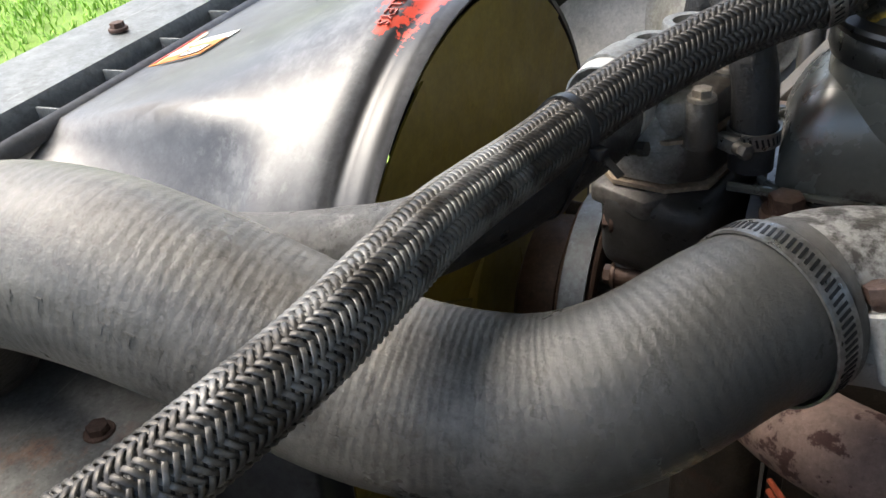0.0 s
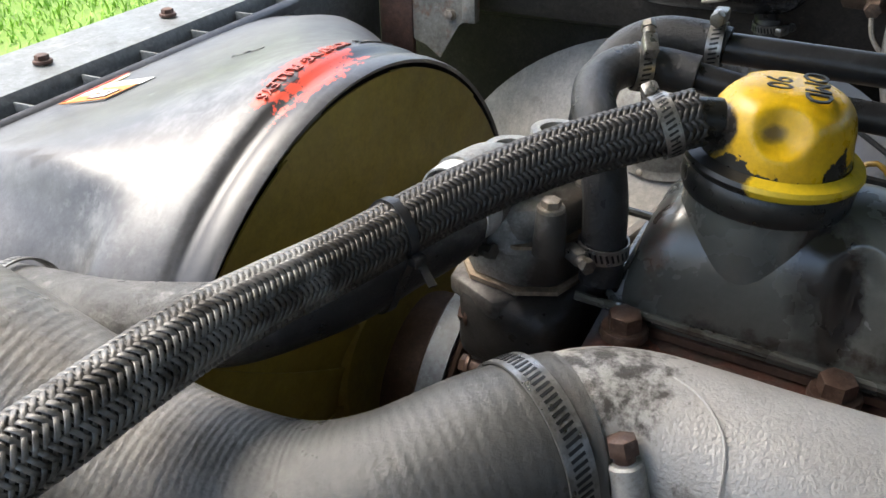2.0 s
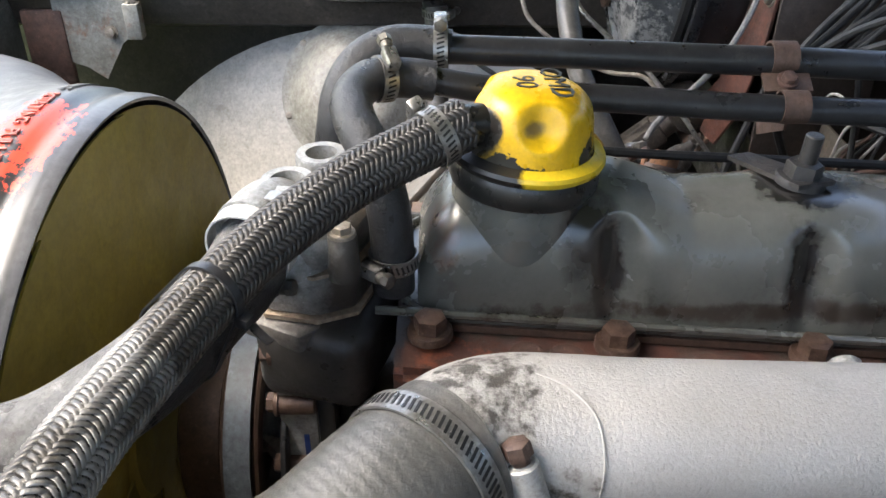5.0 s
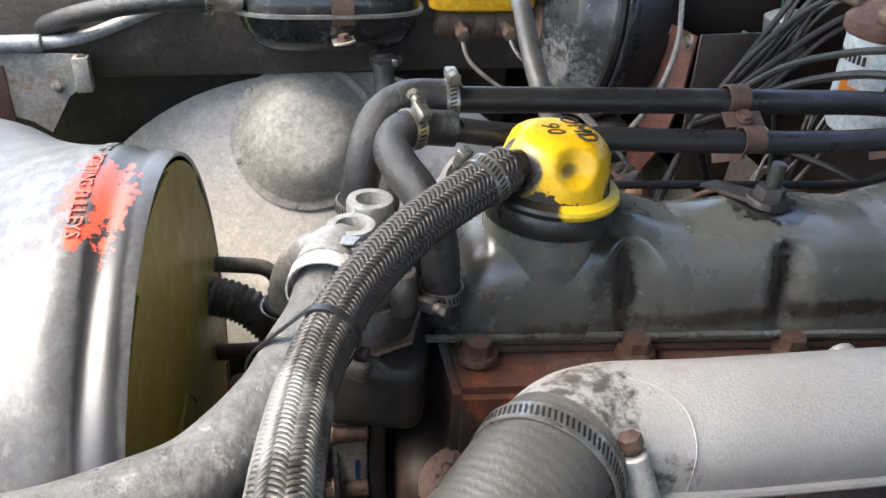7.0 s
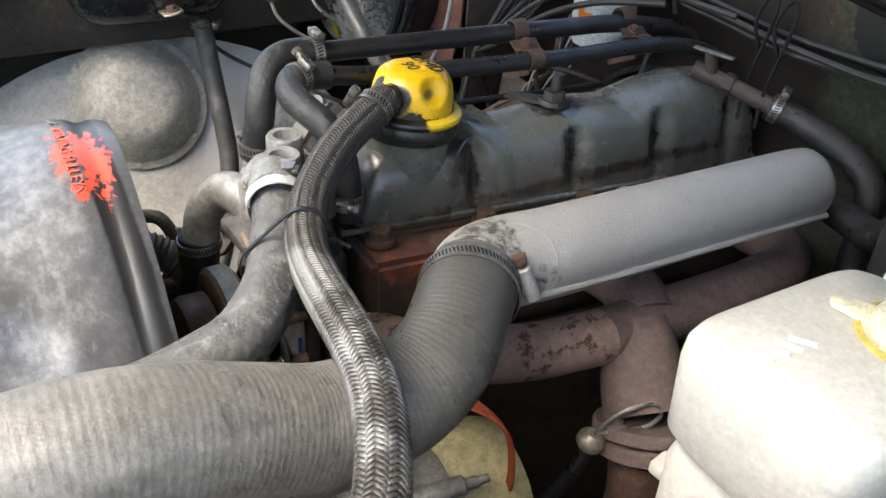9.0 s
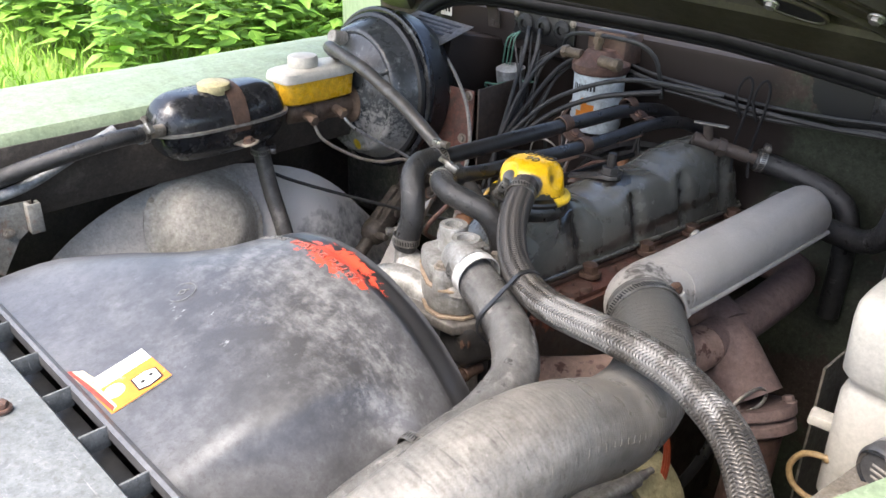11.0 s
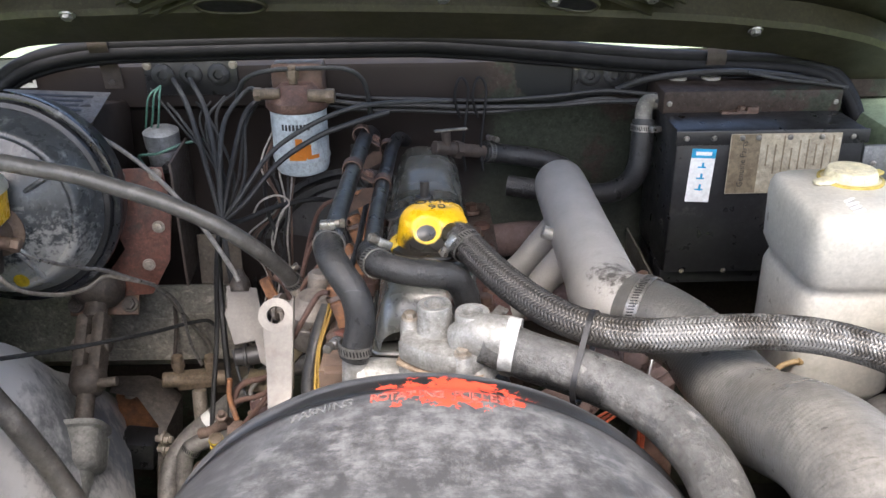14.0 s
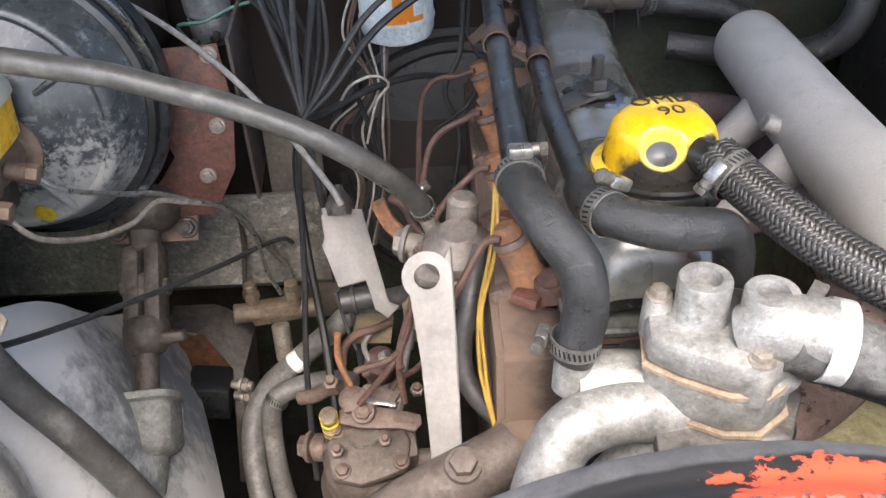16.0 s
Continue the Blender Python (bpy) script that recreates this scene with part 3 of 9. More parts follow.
def superring(cx, cz, hx, hz, y, n, count=64):
    """A ring in the plane y: a circle for n = 2, squarer for a larger n."""
    out = []
    for k in range(count):
        a = 2 * math.pi * k / count
        c, s = math.cos(a), math.sin(a)
        out.append((cx + hx * math.copysign(abs(c) ** (2 / n), c), y, cz + hz * math.copysign(abs(s) ** (2 / n), s)))
    return out


def text_on(name, words, size, m, material, parent, depth=0.0006, label=""):
    """Raised letters of the built-in font, turned into a mesh, in the plane of the pose m."""
    cu = bpy.data.curves.new(name, "FONT")
    cu.body, cu.size, cu.extrude, cu.align_x, cu.align_y, cu.resolution_u = words, size, depth, "CENTER", "CENTER", 2
    tmp = bpy.data.objects.new(name, cu)
    scene.collection.objects.link(tmp)
    me = bpy.data.meshes.new_from_object(tmp.evaluated_get(bpy.context.evaluated_depsgraph_get()))
    bpy.data.objects.remove(tmp)
    bm = bmesh.new()
    bm.from_mesh(me)
    bmesh.ops.transform(bm, matrix=m, verts=bm.verts)
    return part(name, bm, material, parent, label, smooth=False)


def wire(name, label, path, r, mdl, category="cable", seg=8, step=0.006):
    top = part(name, tube(path, r, seg, step), mdl)
    return tagged(top, label, category)


# ---- setting: ground, body shell ----
def ground():
    bm = bmesh.new()
    n = 48
    grid = [[None] * (n + 1) for _ in range(n + 1)]
    for i in range(n + 1):
        for j in range(n + 1):
            u, v = (i / n * 2 - 1), (j / n * 2 - 1)
            x, y = 60 * u * abs(u) ** 1.5, 60 * v * abs(v) ** 1.5
            z = 0.05 * noise.noise((x * 0.4, y * 0.4, 0)) + max(0, -x - 2.2) * 0.05 * (1 if x > -20 else 0.5)
            grid[i][j] = bm.verts.new((x - 0.5, y, z))
    for i in range(n):
        for j in range(n):
            bm.faces.new((grid[i][j], grid[i + 1][j], grid[i + 1][j + 1], grid[i][j + 1]))
    ob = part("ground", bm, M_SOIL)
    return tagged(ob, "grassy ground beside the parked vehicle", "ground", kind="structure")


ground()


def shell(name, quads, material, label, category, thick=0.003, sharp=40, bevel=0.0):
    """Sheet metal from a grid of rows of points, given thickness."""
    bm = bmesh.new()
    vs = [[bm.verts.new(p) for p in row] for row in quads]
    for a, b in zip(vs[:-1], vs[1:]):
        for k in range(len(a) - 1):
            bm.faces.new((a[k], a[k + 1], b[k + 1], b[k]))
    bmesh.ops.recalc_face_normals(bm, faces=bm.faces)
    if thick:
        bmesh.ops.solidify(bm, geom=bm.faces[:], thickness=thick)
    ob = part(name, bm, material, None, "", sharp=sharp)
    return tagged(ob, label, category, kind="structure")


def sweep_x(profile, xs):
    return [[(x, y, z) for y, z in profile] for x in xs]


XL, XR = -1.02, 0.06          # inner edges of the wings
XM = -0.48                    # middle of the engine bay

# bulkhead: upper face, ledge, lower face; the top rail carries the seal
shell("bulkhead", sweep_x([(0.60, 1.245), (0.562, 1.237), (0.56, 1.23), (0.565, 1.175), (0.585, 1.165), (0.60, 1.12), (0.60, 0.98), (0.56, 0.93), (0.56, 0.40)], [-1.30, -1.05, -0.8, -0.48, -0.2, 0.1, 0.34]), M_CAMO, "dark green and brown camouflage painted bulkhead panel", "bulkhead", 0.004)


def wing(name, edge, side, label):
    """A flat wing top with a rolled inner edge, an outer flank and an inner channel; edge: the inner edge's x by y."""
    rows = []
    for y in (-0.62, -0.5, -0.4, -0.33, -0.25, -0.18, -0.12, -0.05, 0.05, 0.2, 0.4, 0.6):
        x = float(np.interp(y, [q[0] for q in edge], [q[1] for q in edge]))
        xo = edge[-1][1]
        rows.append([(px, y, z) for px, z in ((x - side * 0.004, 1.085), (x, 1.155), (x + side * 0.008, 1.166), (xo + side * 0.16, 1.176), (xo + side * 0.235, 1.165), (xo + side * 0.262, 1.13), (xo + side * 0.272, 1.06), (xo + side * 0.285, 0.75), (xo + side * 0.28, 0.45))])
    return shell(name, rows, M_GREEN, label, "wing", 0.003)


wing("wing_left", [(-0.62, XL), (0.6, XL)], -1, "pale olive green painted front wing top")
wing("wing_right", [(-0.62, -0.06), (-0.33, -0.047), (-0.25, -0.02), (-0.15, 0.013), (-0.045, 0.05), (0.1, 0.115), (0.25, 0.15), (0.6, 0.16)], 1, "pale olive green painted front wing top beside the bottle")


def arch_panel():
    """The left inner wing: an arched panel over the wheel, leaning away, set out towards the bulkhead."""
    rows = []
    for j in range(41):
        deg = 2 + 174 * j / 40
        phi = radians(deg)
        reach = float(np.interp(deg, (2, 8, 26, 35, 49, 60, 74, 90, 140), (1.49, 1.38, 1.14, 1.1, 1.095, 1.09, 1.04, 1.0, 1.03)))
        row = []
        for i in range(14):
            s = i / 13
            r = (0.345 - 0.285 * s) * reach
            y = -0.04 + r * math.cos(phi)
            z = 0.68 + r * math.sin(phi)
            t = min(1.0, max(0.0, (y - 0.03) / 0.14))
            x = -1.07 + 0.17 * s ** 0.8 + 0.05 * t * t * (3 - 2 * t)
            row.append((x, y, z))
        rows.append(row)
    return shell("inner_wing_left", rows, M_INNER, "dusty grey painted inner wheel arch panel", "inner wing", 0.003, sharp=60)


arch_panel()
shell("wing_gutter_left", [[(XL + 0.004, y, 1.152), (XL + 0.008, y, 1.1), (XL - 0.012, y, 1.045), (XL - 0.05, y, 1.03)] for y in (-0.6, -0.2, 0.2, 0.42)], M_GUTTER, "grimy brown-grey gutter under the wing edge", "gutter", 0.003)
shell("wing_valance_left", [[(XL - (0.12 if y < 0.27 else 0.25), y, z) for z in (1.15, 1.0, 0.8, 0.42)] for y in (-0.6, -0.3, 0.0, 0.25, 0.3, 0.6)], M_GUTTER, "dark grimy valance under the wing", "valance", 0.003)
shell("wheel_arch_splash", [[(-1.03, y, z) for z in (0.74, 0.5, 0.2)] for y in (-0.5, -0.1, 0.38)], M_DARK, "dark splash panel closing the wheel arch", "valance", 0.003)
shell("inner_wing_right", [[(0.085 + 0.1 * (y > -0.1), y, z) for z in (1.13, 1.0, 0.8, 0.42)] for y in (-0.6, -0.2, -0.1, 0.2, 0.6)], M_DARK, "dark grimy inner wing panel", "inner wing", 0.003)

# front panel with its flat top over the radiator
shell("front_panel", sweep_x([(-0.463, 0.9), (-0.463, 1.100), (-0.467, 1.108), (-0.545, 1.112), (-0.558, 1.104), (-0.56, 0.5)], [-1.03, -0.7, -0.48, -0.2, 0.08]), M_PANEL, "slate grey painted radiator top panel", "front panel", 0.004)
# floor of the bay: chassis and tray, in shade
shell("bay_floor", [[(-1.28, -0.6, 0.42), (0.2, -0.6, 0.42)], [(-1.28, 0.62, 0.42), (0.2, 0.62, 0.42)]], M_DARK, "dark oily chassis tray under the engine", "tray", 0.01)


def bonnet():
    """The raised bonnet: skin with a stiffening frame on its underside and two slotted holes."""
    top = thing("bonnet", (XM, 0.53, 1.31), "raised olive bonnet with stiffening frame underneath", "bonnet", kind="structure")
    hinge, ang = Vector((-0.5, 0.455, 1.305)), radians(36)
    m = Matrix.Translation(hinge) @ Matrix.Rotation(math.pi, 4, "Z") @ Matrix.Rotation(ang, 4, "X") @ Matrix.Rotation(radians(4.4), 4, "Z")
    w, l = 0.745, 1.12
    rows = []
    for j in range(13):
        v = l * j / 12
        row = []
        for i in range(17):
            u = -w + 2 * w * i / 16
            row.append(tuple(m @ Vector((u, v + 0.004 - 0.21 * max(0.0, (abs(u) - 0.5) / 0.245) ** 2 * (1 - v / l), 0.03 + 0.02 * (1 - (u / w) ** 2)))))
        rows.append(row)
    bm = bmesh.new()
    vs = [[bm.verts.new(p) for p in r] for r in rows]
    for a, b in zip(vs[:-1], vs[1:]):
        for k in range(16):
            bm.faces.new((a[k], a[k + 1], b[k + 1], b[k]))
    bmesh.ops.recalc_face_normals(bm, faces=bm.faces)
    bmesh.ops.solidify(bm, geom=bm.faces[:], thickness=0.003)
    part("skin", bm, M_BONNET, top)
    # stiffening frame: rear rail with pressed channel, side rails, diagonals
    rail = [(u, v - 0.013 - 0.045 * max(0.0, min(0.5, -u)), -0.012) for u, v in ((0.735, -0.2), (0.69, -0.115), (0.632, -0.06), (0.55, 0.008), (0.48, 0.03), (0.41, 0.039), (0.19, 0.062), (-0.1, 0.075), (-0.36, 0.077), (-0.48, 0.067), (-0.53, 0.06), (-0.65, 0.012), (-0.71, -0.08), (-0.74, -0.17))]

    def ribbon(path, wide, height, taper=0.0):
        line, _ = smooth_line(path, 0.02)
        a = []
        for k in range(len(line)):
            t = line[min(k + 1, len(line) - 1)] - line[max(k - 1, 0)]
            n = Vector((-t[1], t[0], 0)).normalized()
            c = Vector(line[k])
            width = wide * (1 - taper * max(0.0, 1 - k / 5))
            prof = [(-width, 0.03), (-width, 0.002 - height * 0.4), (-width * 0.86, -height), (width * 0.86, -height), (width, 0.002 - height * 0.4), (width, 0.03)]
            a.append([tuple(m @ (c + n * s + Vector((0, 0, h)))) for s, h in prof])
        return loft(a, closed=False, ends=False)
    part("rear_rail", ribbon(rail, 0.043, 0.008), M_BONNET, top)
    part("side_rail", ribbon([(-w + 0.05, 0.05, -0.01), (-w + 0.06, 0.6, -0.01), (-w + 0.06, l - 0.05, -0.01)], 0.045, 0.006), M_BONNET, top)
    part("side_rail", ribbon([(w - 0.05, 0.05, -0.01), (w - 0.06, 0.6, -0.01), (w - 0.06, l - 0.05, -0.01)], 0.045, 0.006), M_BONNET, top)
    for line in ([(0.352, 0.082), (0.25, 0.165), (0.19, 0.26), (0.16, 0.4), (0.14, 1.0)], [(-0.312, 0.114), (-0.165, 0.213), (-0.12, 0.3), (-0.1, 0.42), (-0.09, 1.0)]):
        path = [(u, v, -0.012) for u, v in line]
        brace = part("brace", ribbon(path, 0.028, 0.003, 0.75), M_BONNET, top)
        for off in (-0.026, -0.01, 0.02):
            part("brace_ridge", ribbon([(u + off * 0.72, v + off * 0.72 * math.copysign(1, u), -0.0165) for u, v in line], 0.0045, 0.005, 0.6), M_BONNET, brace)
    for u, v, turn in ((0.23, 0.1, -0.03), (-0.183, 0.131, 0.356)):
        oval = [(0.04 * math.copysign(abs(math.cos(k * 0.393)) ** 0.7, math.cos(k * 0.393)), 0.0155 * math.sin(k * 0.393)) for k in range(16)]
        q = m @ Matrix.Translation((u, v, -0.0195)) @ Matrix.Rotation(turn, 4, "Z")
        part("slot", plate(oval, 0.002, q @ Matrix.Rotation(math.pi, 4, "X"), 0), M_INK, top, "dark pressed oval slot")
        part("slot_rim", tube([tuple(q @ Vector((x * 1.06, y * 1.16, -0.001))) for x, y in oval + oval[:1]], 0.003, 8, 0.006), M_BONNET, top)
    for u, v in ((0.432, 0.072), (0.336, 0.125), (-0.028, 0.139), (-0.163, 0.14), (-0.282, 0.152), (-0.33, 0.22), (-0.449, 0.07)):
        part("screw", hexagon(0.007, 0.006, m @ Matrix.Translation((u, v, -0.024)) @ Matrix.Rotation(math.pi, 4, "X")), M_STEEL, top, "bright steel screw")
    return top


bonnet()


def bonnet_seal():
    top = thing("bonnet_seal", (XM, 0.53, 1.27), "black rubber bonnet seal along the bulkhead top", "seal")
    path = [(-1.16, 0.5, 1.10), (-1.13, 0.515, 1.2), (-1.08, 0.525, 1.25), (-0.98, 0.53, 1.274), (-0.83, 0.53, 1.279), (-0.53, 0.53, 1.281), (-0.42, 0.53, 1.276), (-0.31, 0.53, 1.266), (-0.14, 0.53, 1.25), (0.0, 0.53, 1.244), (0.07, 0.53, 1.238), (0.12, 0.528, 1.222), (0.155, 0.518, 1.18), (0.18, 0.5, 1.10)]
    part("bulb", tube(path, 0.0105, 16, 0.01), M_SEALRUB, top)
    part("lip", tube([(x, y - 0.003, z - 0.011) for x, y, z in path], 0.0105, 12, 0.01), M_SEALRUB, top)
    part("carrier", tube([(x, y + 0.003, z - 0.0215) for x, y, z in path], 0.0075, 8, 0.01), M_SEALRUB, top)
    return top


bonnet_seal()


def panel_bolt(x, y, z):
    top = thing("panel_bolt", (x, y, z), "rusty hexagon bolt with washer on the front panel", "bolt", group="front panel bolts")
    part("washer", lathe([(0, 0), (0.0085, 0), (0.0085, 0.0015), (0, 0.0015)], pose(x, y, z), 20), M_RUST, top)
    part("head", hexagon(0.0062, 0.006, pose(x, y, z + 0.0015, 0, 0, 20)), M_RUST, top)
    return top


for px, py in ((-0.345, -0.497), (-0.501, -0.497), (-0.661, -0.497), (-0.82, -0.497)):
    panel_bolt(px, py, 1.1108)


def open_door():
    """The driver's door, swung open."""
    hinge, free = Vector((-1.30, 0.62, 0)), Vector((-2.05, 1.05, 0))
    top = thing("vehicle_door", hinge + Vector((0, 0, 0.45)), "pale green painted vehicle door standing open", "door")
    d = (free - hinge).normalized()
    n = Vector((-d.y, d.x, 0))
    m = Matrix((d, n, Vector((0, 0, 1)))).transposed().to_4x4()
    m.translation = (hinge + free) / 2 + Vector((0, 0, 0.86))
    part("panel", block(((free - hinge).length, 0.035, 0.86), m, 0.012, 3), M_GREEN, top)
    part("waist_rail", block(((free - hinge).length, 0.05, 0.05), m @ Matrix.Translation((0, 0, 0.44)), 0.01, 3), M_GREEN, top)
    part("lock_plate", block((0.05, 0.008, 0.09), m @ Matrix.Translation((0.35, -0.022, 0.22)), 0.004), M_BLACK, top, "black lock plate")
    part("lock_pin", rod(m @ Vector((0.35, -0.02, 0.22)), m @ Vector((0.35, -0.05, 0.22)), 0.009, 12), M_STEEL, top, "steel lock pin")
    return top


open_door()


def blades(name, label, areas, material, category):
    """Grass: many thin bent blades in one mesh."""
    rng = np.random.default_rng(5)
    vs, fs = [], []
    for x0, x1, y0, y1, count, h in areas:
        px, py = rng.uniform(x0, x1, count), rng.uniform(y0, y1, count)
        a, ln = rng.uniform(0, 6.28, count), h * rng.uniform(0.5, 1.3, count)
        w = 0.0035 + 0.004 * rng.random(count)
        for k in range(count):
            z = max(0.0, -px[k] - 2.7) * 0.05 - 0.02
            c, s_ = math.cos(a[k]), math.sin(a[k])
            dx, dy = -s_ * w[k], c * w[k]
            b = len(vs)
            vs += [(px[k] - dx, py[k] - dy, z), (px[k] + dx, py[k] + dy, z), (px[k] + c * ln[k] * 0.25 + dx * 0.8, py[k] + s_ * ln[k] * 0.25 + dy * 0.8, z + ln[k] * 0.65), (px[k] + c * ln[k] * 0.25 - dx * 0.8, py[k] + s_ * ln[k] * 0.25 - dy * 0.8, z + ln[k] * 0.65), (px[k] + c * ln[k] * 0.7, py[k] + s_ * ln[k] * 0.7, z + ln[k] * 0.95)]
            fs += [(b, b + 1, b + 2, b + 3), (b + 3, b + 2, b + 4)]
    me = bpy.data.meshes.new(name)
    me.from_pydata(vs, [], fs)
    me.materials.append(material)
    return tagged(new(name, me), label, category, kind="stuff")


blades("grass", "bright green lawn grass beside the vehicle", [(-6.5, -1.8, -7.0, -1.5, 16000, 0.10), (-9.0, -3.0, 0.5, 6.0, 14000, 0.16)], M_GRASS, "grass")


def nettles():
    """A bed of upright leafy stems: each stem a thin rod of leaf pairs, joined into one stuff mesh."""
    rng = np.random.default_rng(9)
    vs, fs = [], []
    for _ in range(620):
        x, y = rng.uniform(-8.0, -4.4), rng.uniform(1.3, 6.2)
        h = rng.uniform(0.45, 1.05)
        z0 = max(0.0, -x - 2.7) * 0.05
        lx, ly = rng.normal(0, 0.08, 2)
        turn = rng.uniform(0, 6.28)
        for k in range(9):
            f = 0.25 + 0.75 * k / 8
            cx, cy, cz = x + lx * f, y + ly * f, z0 + h * f
            for sgn in (0, math.pi):
                a = turn + k * 1.57 + sgn + rng.normal(0, 0.2)
                ln = (0.17 - 0.08 * f) * rng.uniform(0.8, 1.4)
                c, s_ = math.cos(a), math.sin(a)
                droop = rng.uniform(-0.5, 0.3) * ln
                b = len(vs)
                vs += [(cx, cy, cz), (cx + c * ln * 0.4 - s_ * ln * 0.3, cy + s_ * ln * 0.4 + c * ln * 0.3, cz + droop * 0.2), (cx + c * ln, cy + s_ * ln, cz + droop), (cx + c * ln * 0.4 + s_ * ln * 0.3, cy + s_ * ln * 0.4 - c * ln * 0.3, cz + droop * 0.2)]
                fs += [(b, b + 1, b + 2), (b, b + 2, b + 3)]
        b = len(vs)
        vs += [(x - 0.003, y, z0 - 0.05), (x + 0.003, y, z0 - 0.05), (x + lx, y + ly, z0 + h)]
        fs += [(b, b + 1, b + 2)]
    me = bpy.data.meshes.new("nettles")
    me.from_pydata(vs, [], fs)
    me.materials.append(M_LEAF)
    return tagged(new("nettles", me), "bed of tall green nettles behind the vehicle", "nettles", kind="stuff")


nettles()


def scuttle():
    return shell("scuttle_panel", [[(x, y, z) for y, z in ((0.595, 1.247), (0.612, 1.262), (0.66, 1.276), (0.8, 1.285), (0.95, 1.30))] for x in (-1.36, -1.05, -0.48, 0.1, 0.40)], M_GREEN, "pale green painted scuttle panel behind the bonnet seal", "scuttle", 0.003)


scuttle()


def corner_bracket():
    """Folded steel bracket under the wing edge, with a conduit tube passing over it."""
    top = thing("corner_bracket", (-0.99, -0.35, 1.0), "rust-stained folded steel bracket under the wing edge", "bracket")
    face = [(-0.40, 1.085), (-0.30, 1.081), (-0.304, 1.045), (-0.325, 1.03), (-0.352, 0.985), (-0.372, 1.0), (-0.40, 1.01)]
    bm = bmesh.new()
    a = [bm.verts.new((-0.992, y, z)) for y, z in face]
    bm.faces.new(a)
    ext = bmesh.ops.extrude_face_region(bm, geom=bm.faces[:])
    bmesh.ops.translate(bm, vec=(-0.003, 0, 0), verts=[v for v in ext["geom"] if isinstance(v, bmesh.types.BMVert)])
    bmesh.ops.recalc_face_normals(bm, faces=bm.faces)
    part("plate", bm, M_BRKT, top, sharp=30)
    part("channel", join(block((0.014, 0.006, 0.042), pose(-0.984, -0.309, 1.061), 0.002), block((0.004, 0.018, 0.042), pose(-0.977, -0.303, 1.061), 0.0015), block((0.014, 0.005, 0.042), pose(-0.984, -0.296, 1.061), 0.002)), M_BRKT, top)
    part("bolt", hexagon(0.006, 0.006, aim((-0.992, -0.336, 1.044), (1, 0, 0.1))), M_ZINC, top)
    part("rusty_panel", block((0.01, 0.05, 0.1), pose(-0.995, -0.415, 1.02), 0.003), M_RUST, top, "rust-red panel edge")
    tube_ = thing("conduit_tube", (-1.0, -0.3, 1.1), "grey steel conduit tube along the wing edge", "tube")
    part("tube", tube([(-0.99, -0.46, 1.094), (-0.995, -0.384, 1.094), (-1.0, -0.335, 1.094), (-1.0, -0.289, 1.103), (-1.0, -0.227, 1.128), (-1.0, -0.17, 1.15)], 0.0075, 14, 0.006), M_CONDUIT, tube_)
    part("sleeve", rod((-0.99, -0.46, 1.094), (-0.9965, -0.345, 1.094), 0.0105, 16), M_CONDUIT, tube_)
    return top


corner_bracket()


# ---- engine ----
TILT_E = -0.075                       # the engine drops towards the bulkhead


def ez(y):
    return TILT_E * (y - 0.05)


def engine():
    top = thing("engine", (XM, 0.25, 0.5), "oily cast iron diesel engine with rust on its head", "engine")
    ring = lambda y, x0, x1, z0, z1: [(x0, y, z0 + ez(y)), (x1, y, z0 + ez(y)), (x1, y, z1 + ez(y)), (x0, y, z1 + ez(y))]
    bm = loft([ring(0.06, -0.60, -0.385, 0.5, 0.93), ring(0.58, -0.60, -0.385, 0.5, 0.93)])
    bmesh.ops.bevel(bm, geom=bm.edges[:], offset=0.01, segments=2, affect="EDGES")
    part("block", bm, M_IRON, top)
    bm = loft([ring(0.028, -0.60, -0.385, 0.931, 1.036), ring(0.60, -0.60, -0.385, 0.931, 1.036)])
    bmesh.ops.bevel(bm, geom=bm.edges[:], offset=0.006, segments=2, affect="EDGES")
    part("cylinder_head", bm, M_IRON, top, "rust-streaked cast iron cylinder head")
    bm = block((0.23, 0.06, 0.36), pose(-0.49, 0.025, 0.79), 0.02, 3)
    part("timing_cover", bm, M_IRON, top)
    part("seat_flange", plate([(-0.51, -0.075), (-0.5, -0.005), (-0.43, -0.0), (-0.405, -0.03), (-0.425, -0.068)][::-1], 0.014, Matrix.Translation((0, 0, 1.034)), 0.003), M_SEATF, top, "dirty grey cast flange")
    part("thermostat_seat", block((0.12, 0.075, 0.06), pose(-0.465, -0.012, 1.018, 0, 0, -15), 0.014, 3), M_OILY, top)
    part("front_lug", join(tube([(-0.70, -0.035, 0.935, 0.018), (-0.66, -0.028, 0.955, 0.021), (-0.625, -0.02, 0.968, 0.022), (-0.59, -0.005, 0.975, 0.022)], 0.02, 18, 0.006), hexagon(0.01, 0.009, pose(-0.628, -0.026, 0.987, 18))), M_INJ, top, "dusty cast lug with rusty bolt")
    for y in (0.050, 0.168, 0.294, 0.41, 0.53):
        part("head_bolt", hexagon(0.0105, 0.013, pose(-0.418, y, 1.043 + ez(y), 0, 0, 20)), M_BOLT, top, "rusty hexagon head bolt")
    for y in (0.11, 0.135, 0.225, 0.345, 0.37, 0.47):
        part("core_plug", lathe([(0, 0.004), (0.011, 0.004), (0.013, 0.0), (0.013, -0.004), (0, -0.004)], pose(-0.404, y, 1.038 + ez(y)), 16), M_RUST, top, "rusty round plug")
    return top


engine()


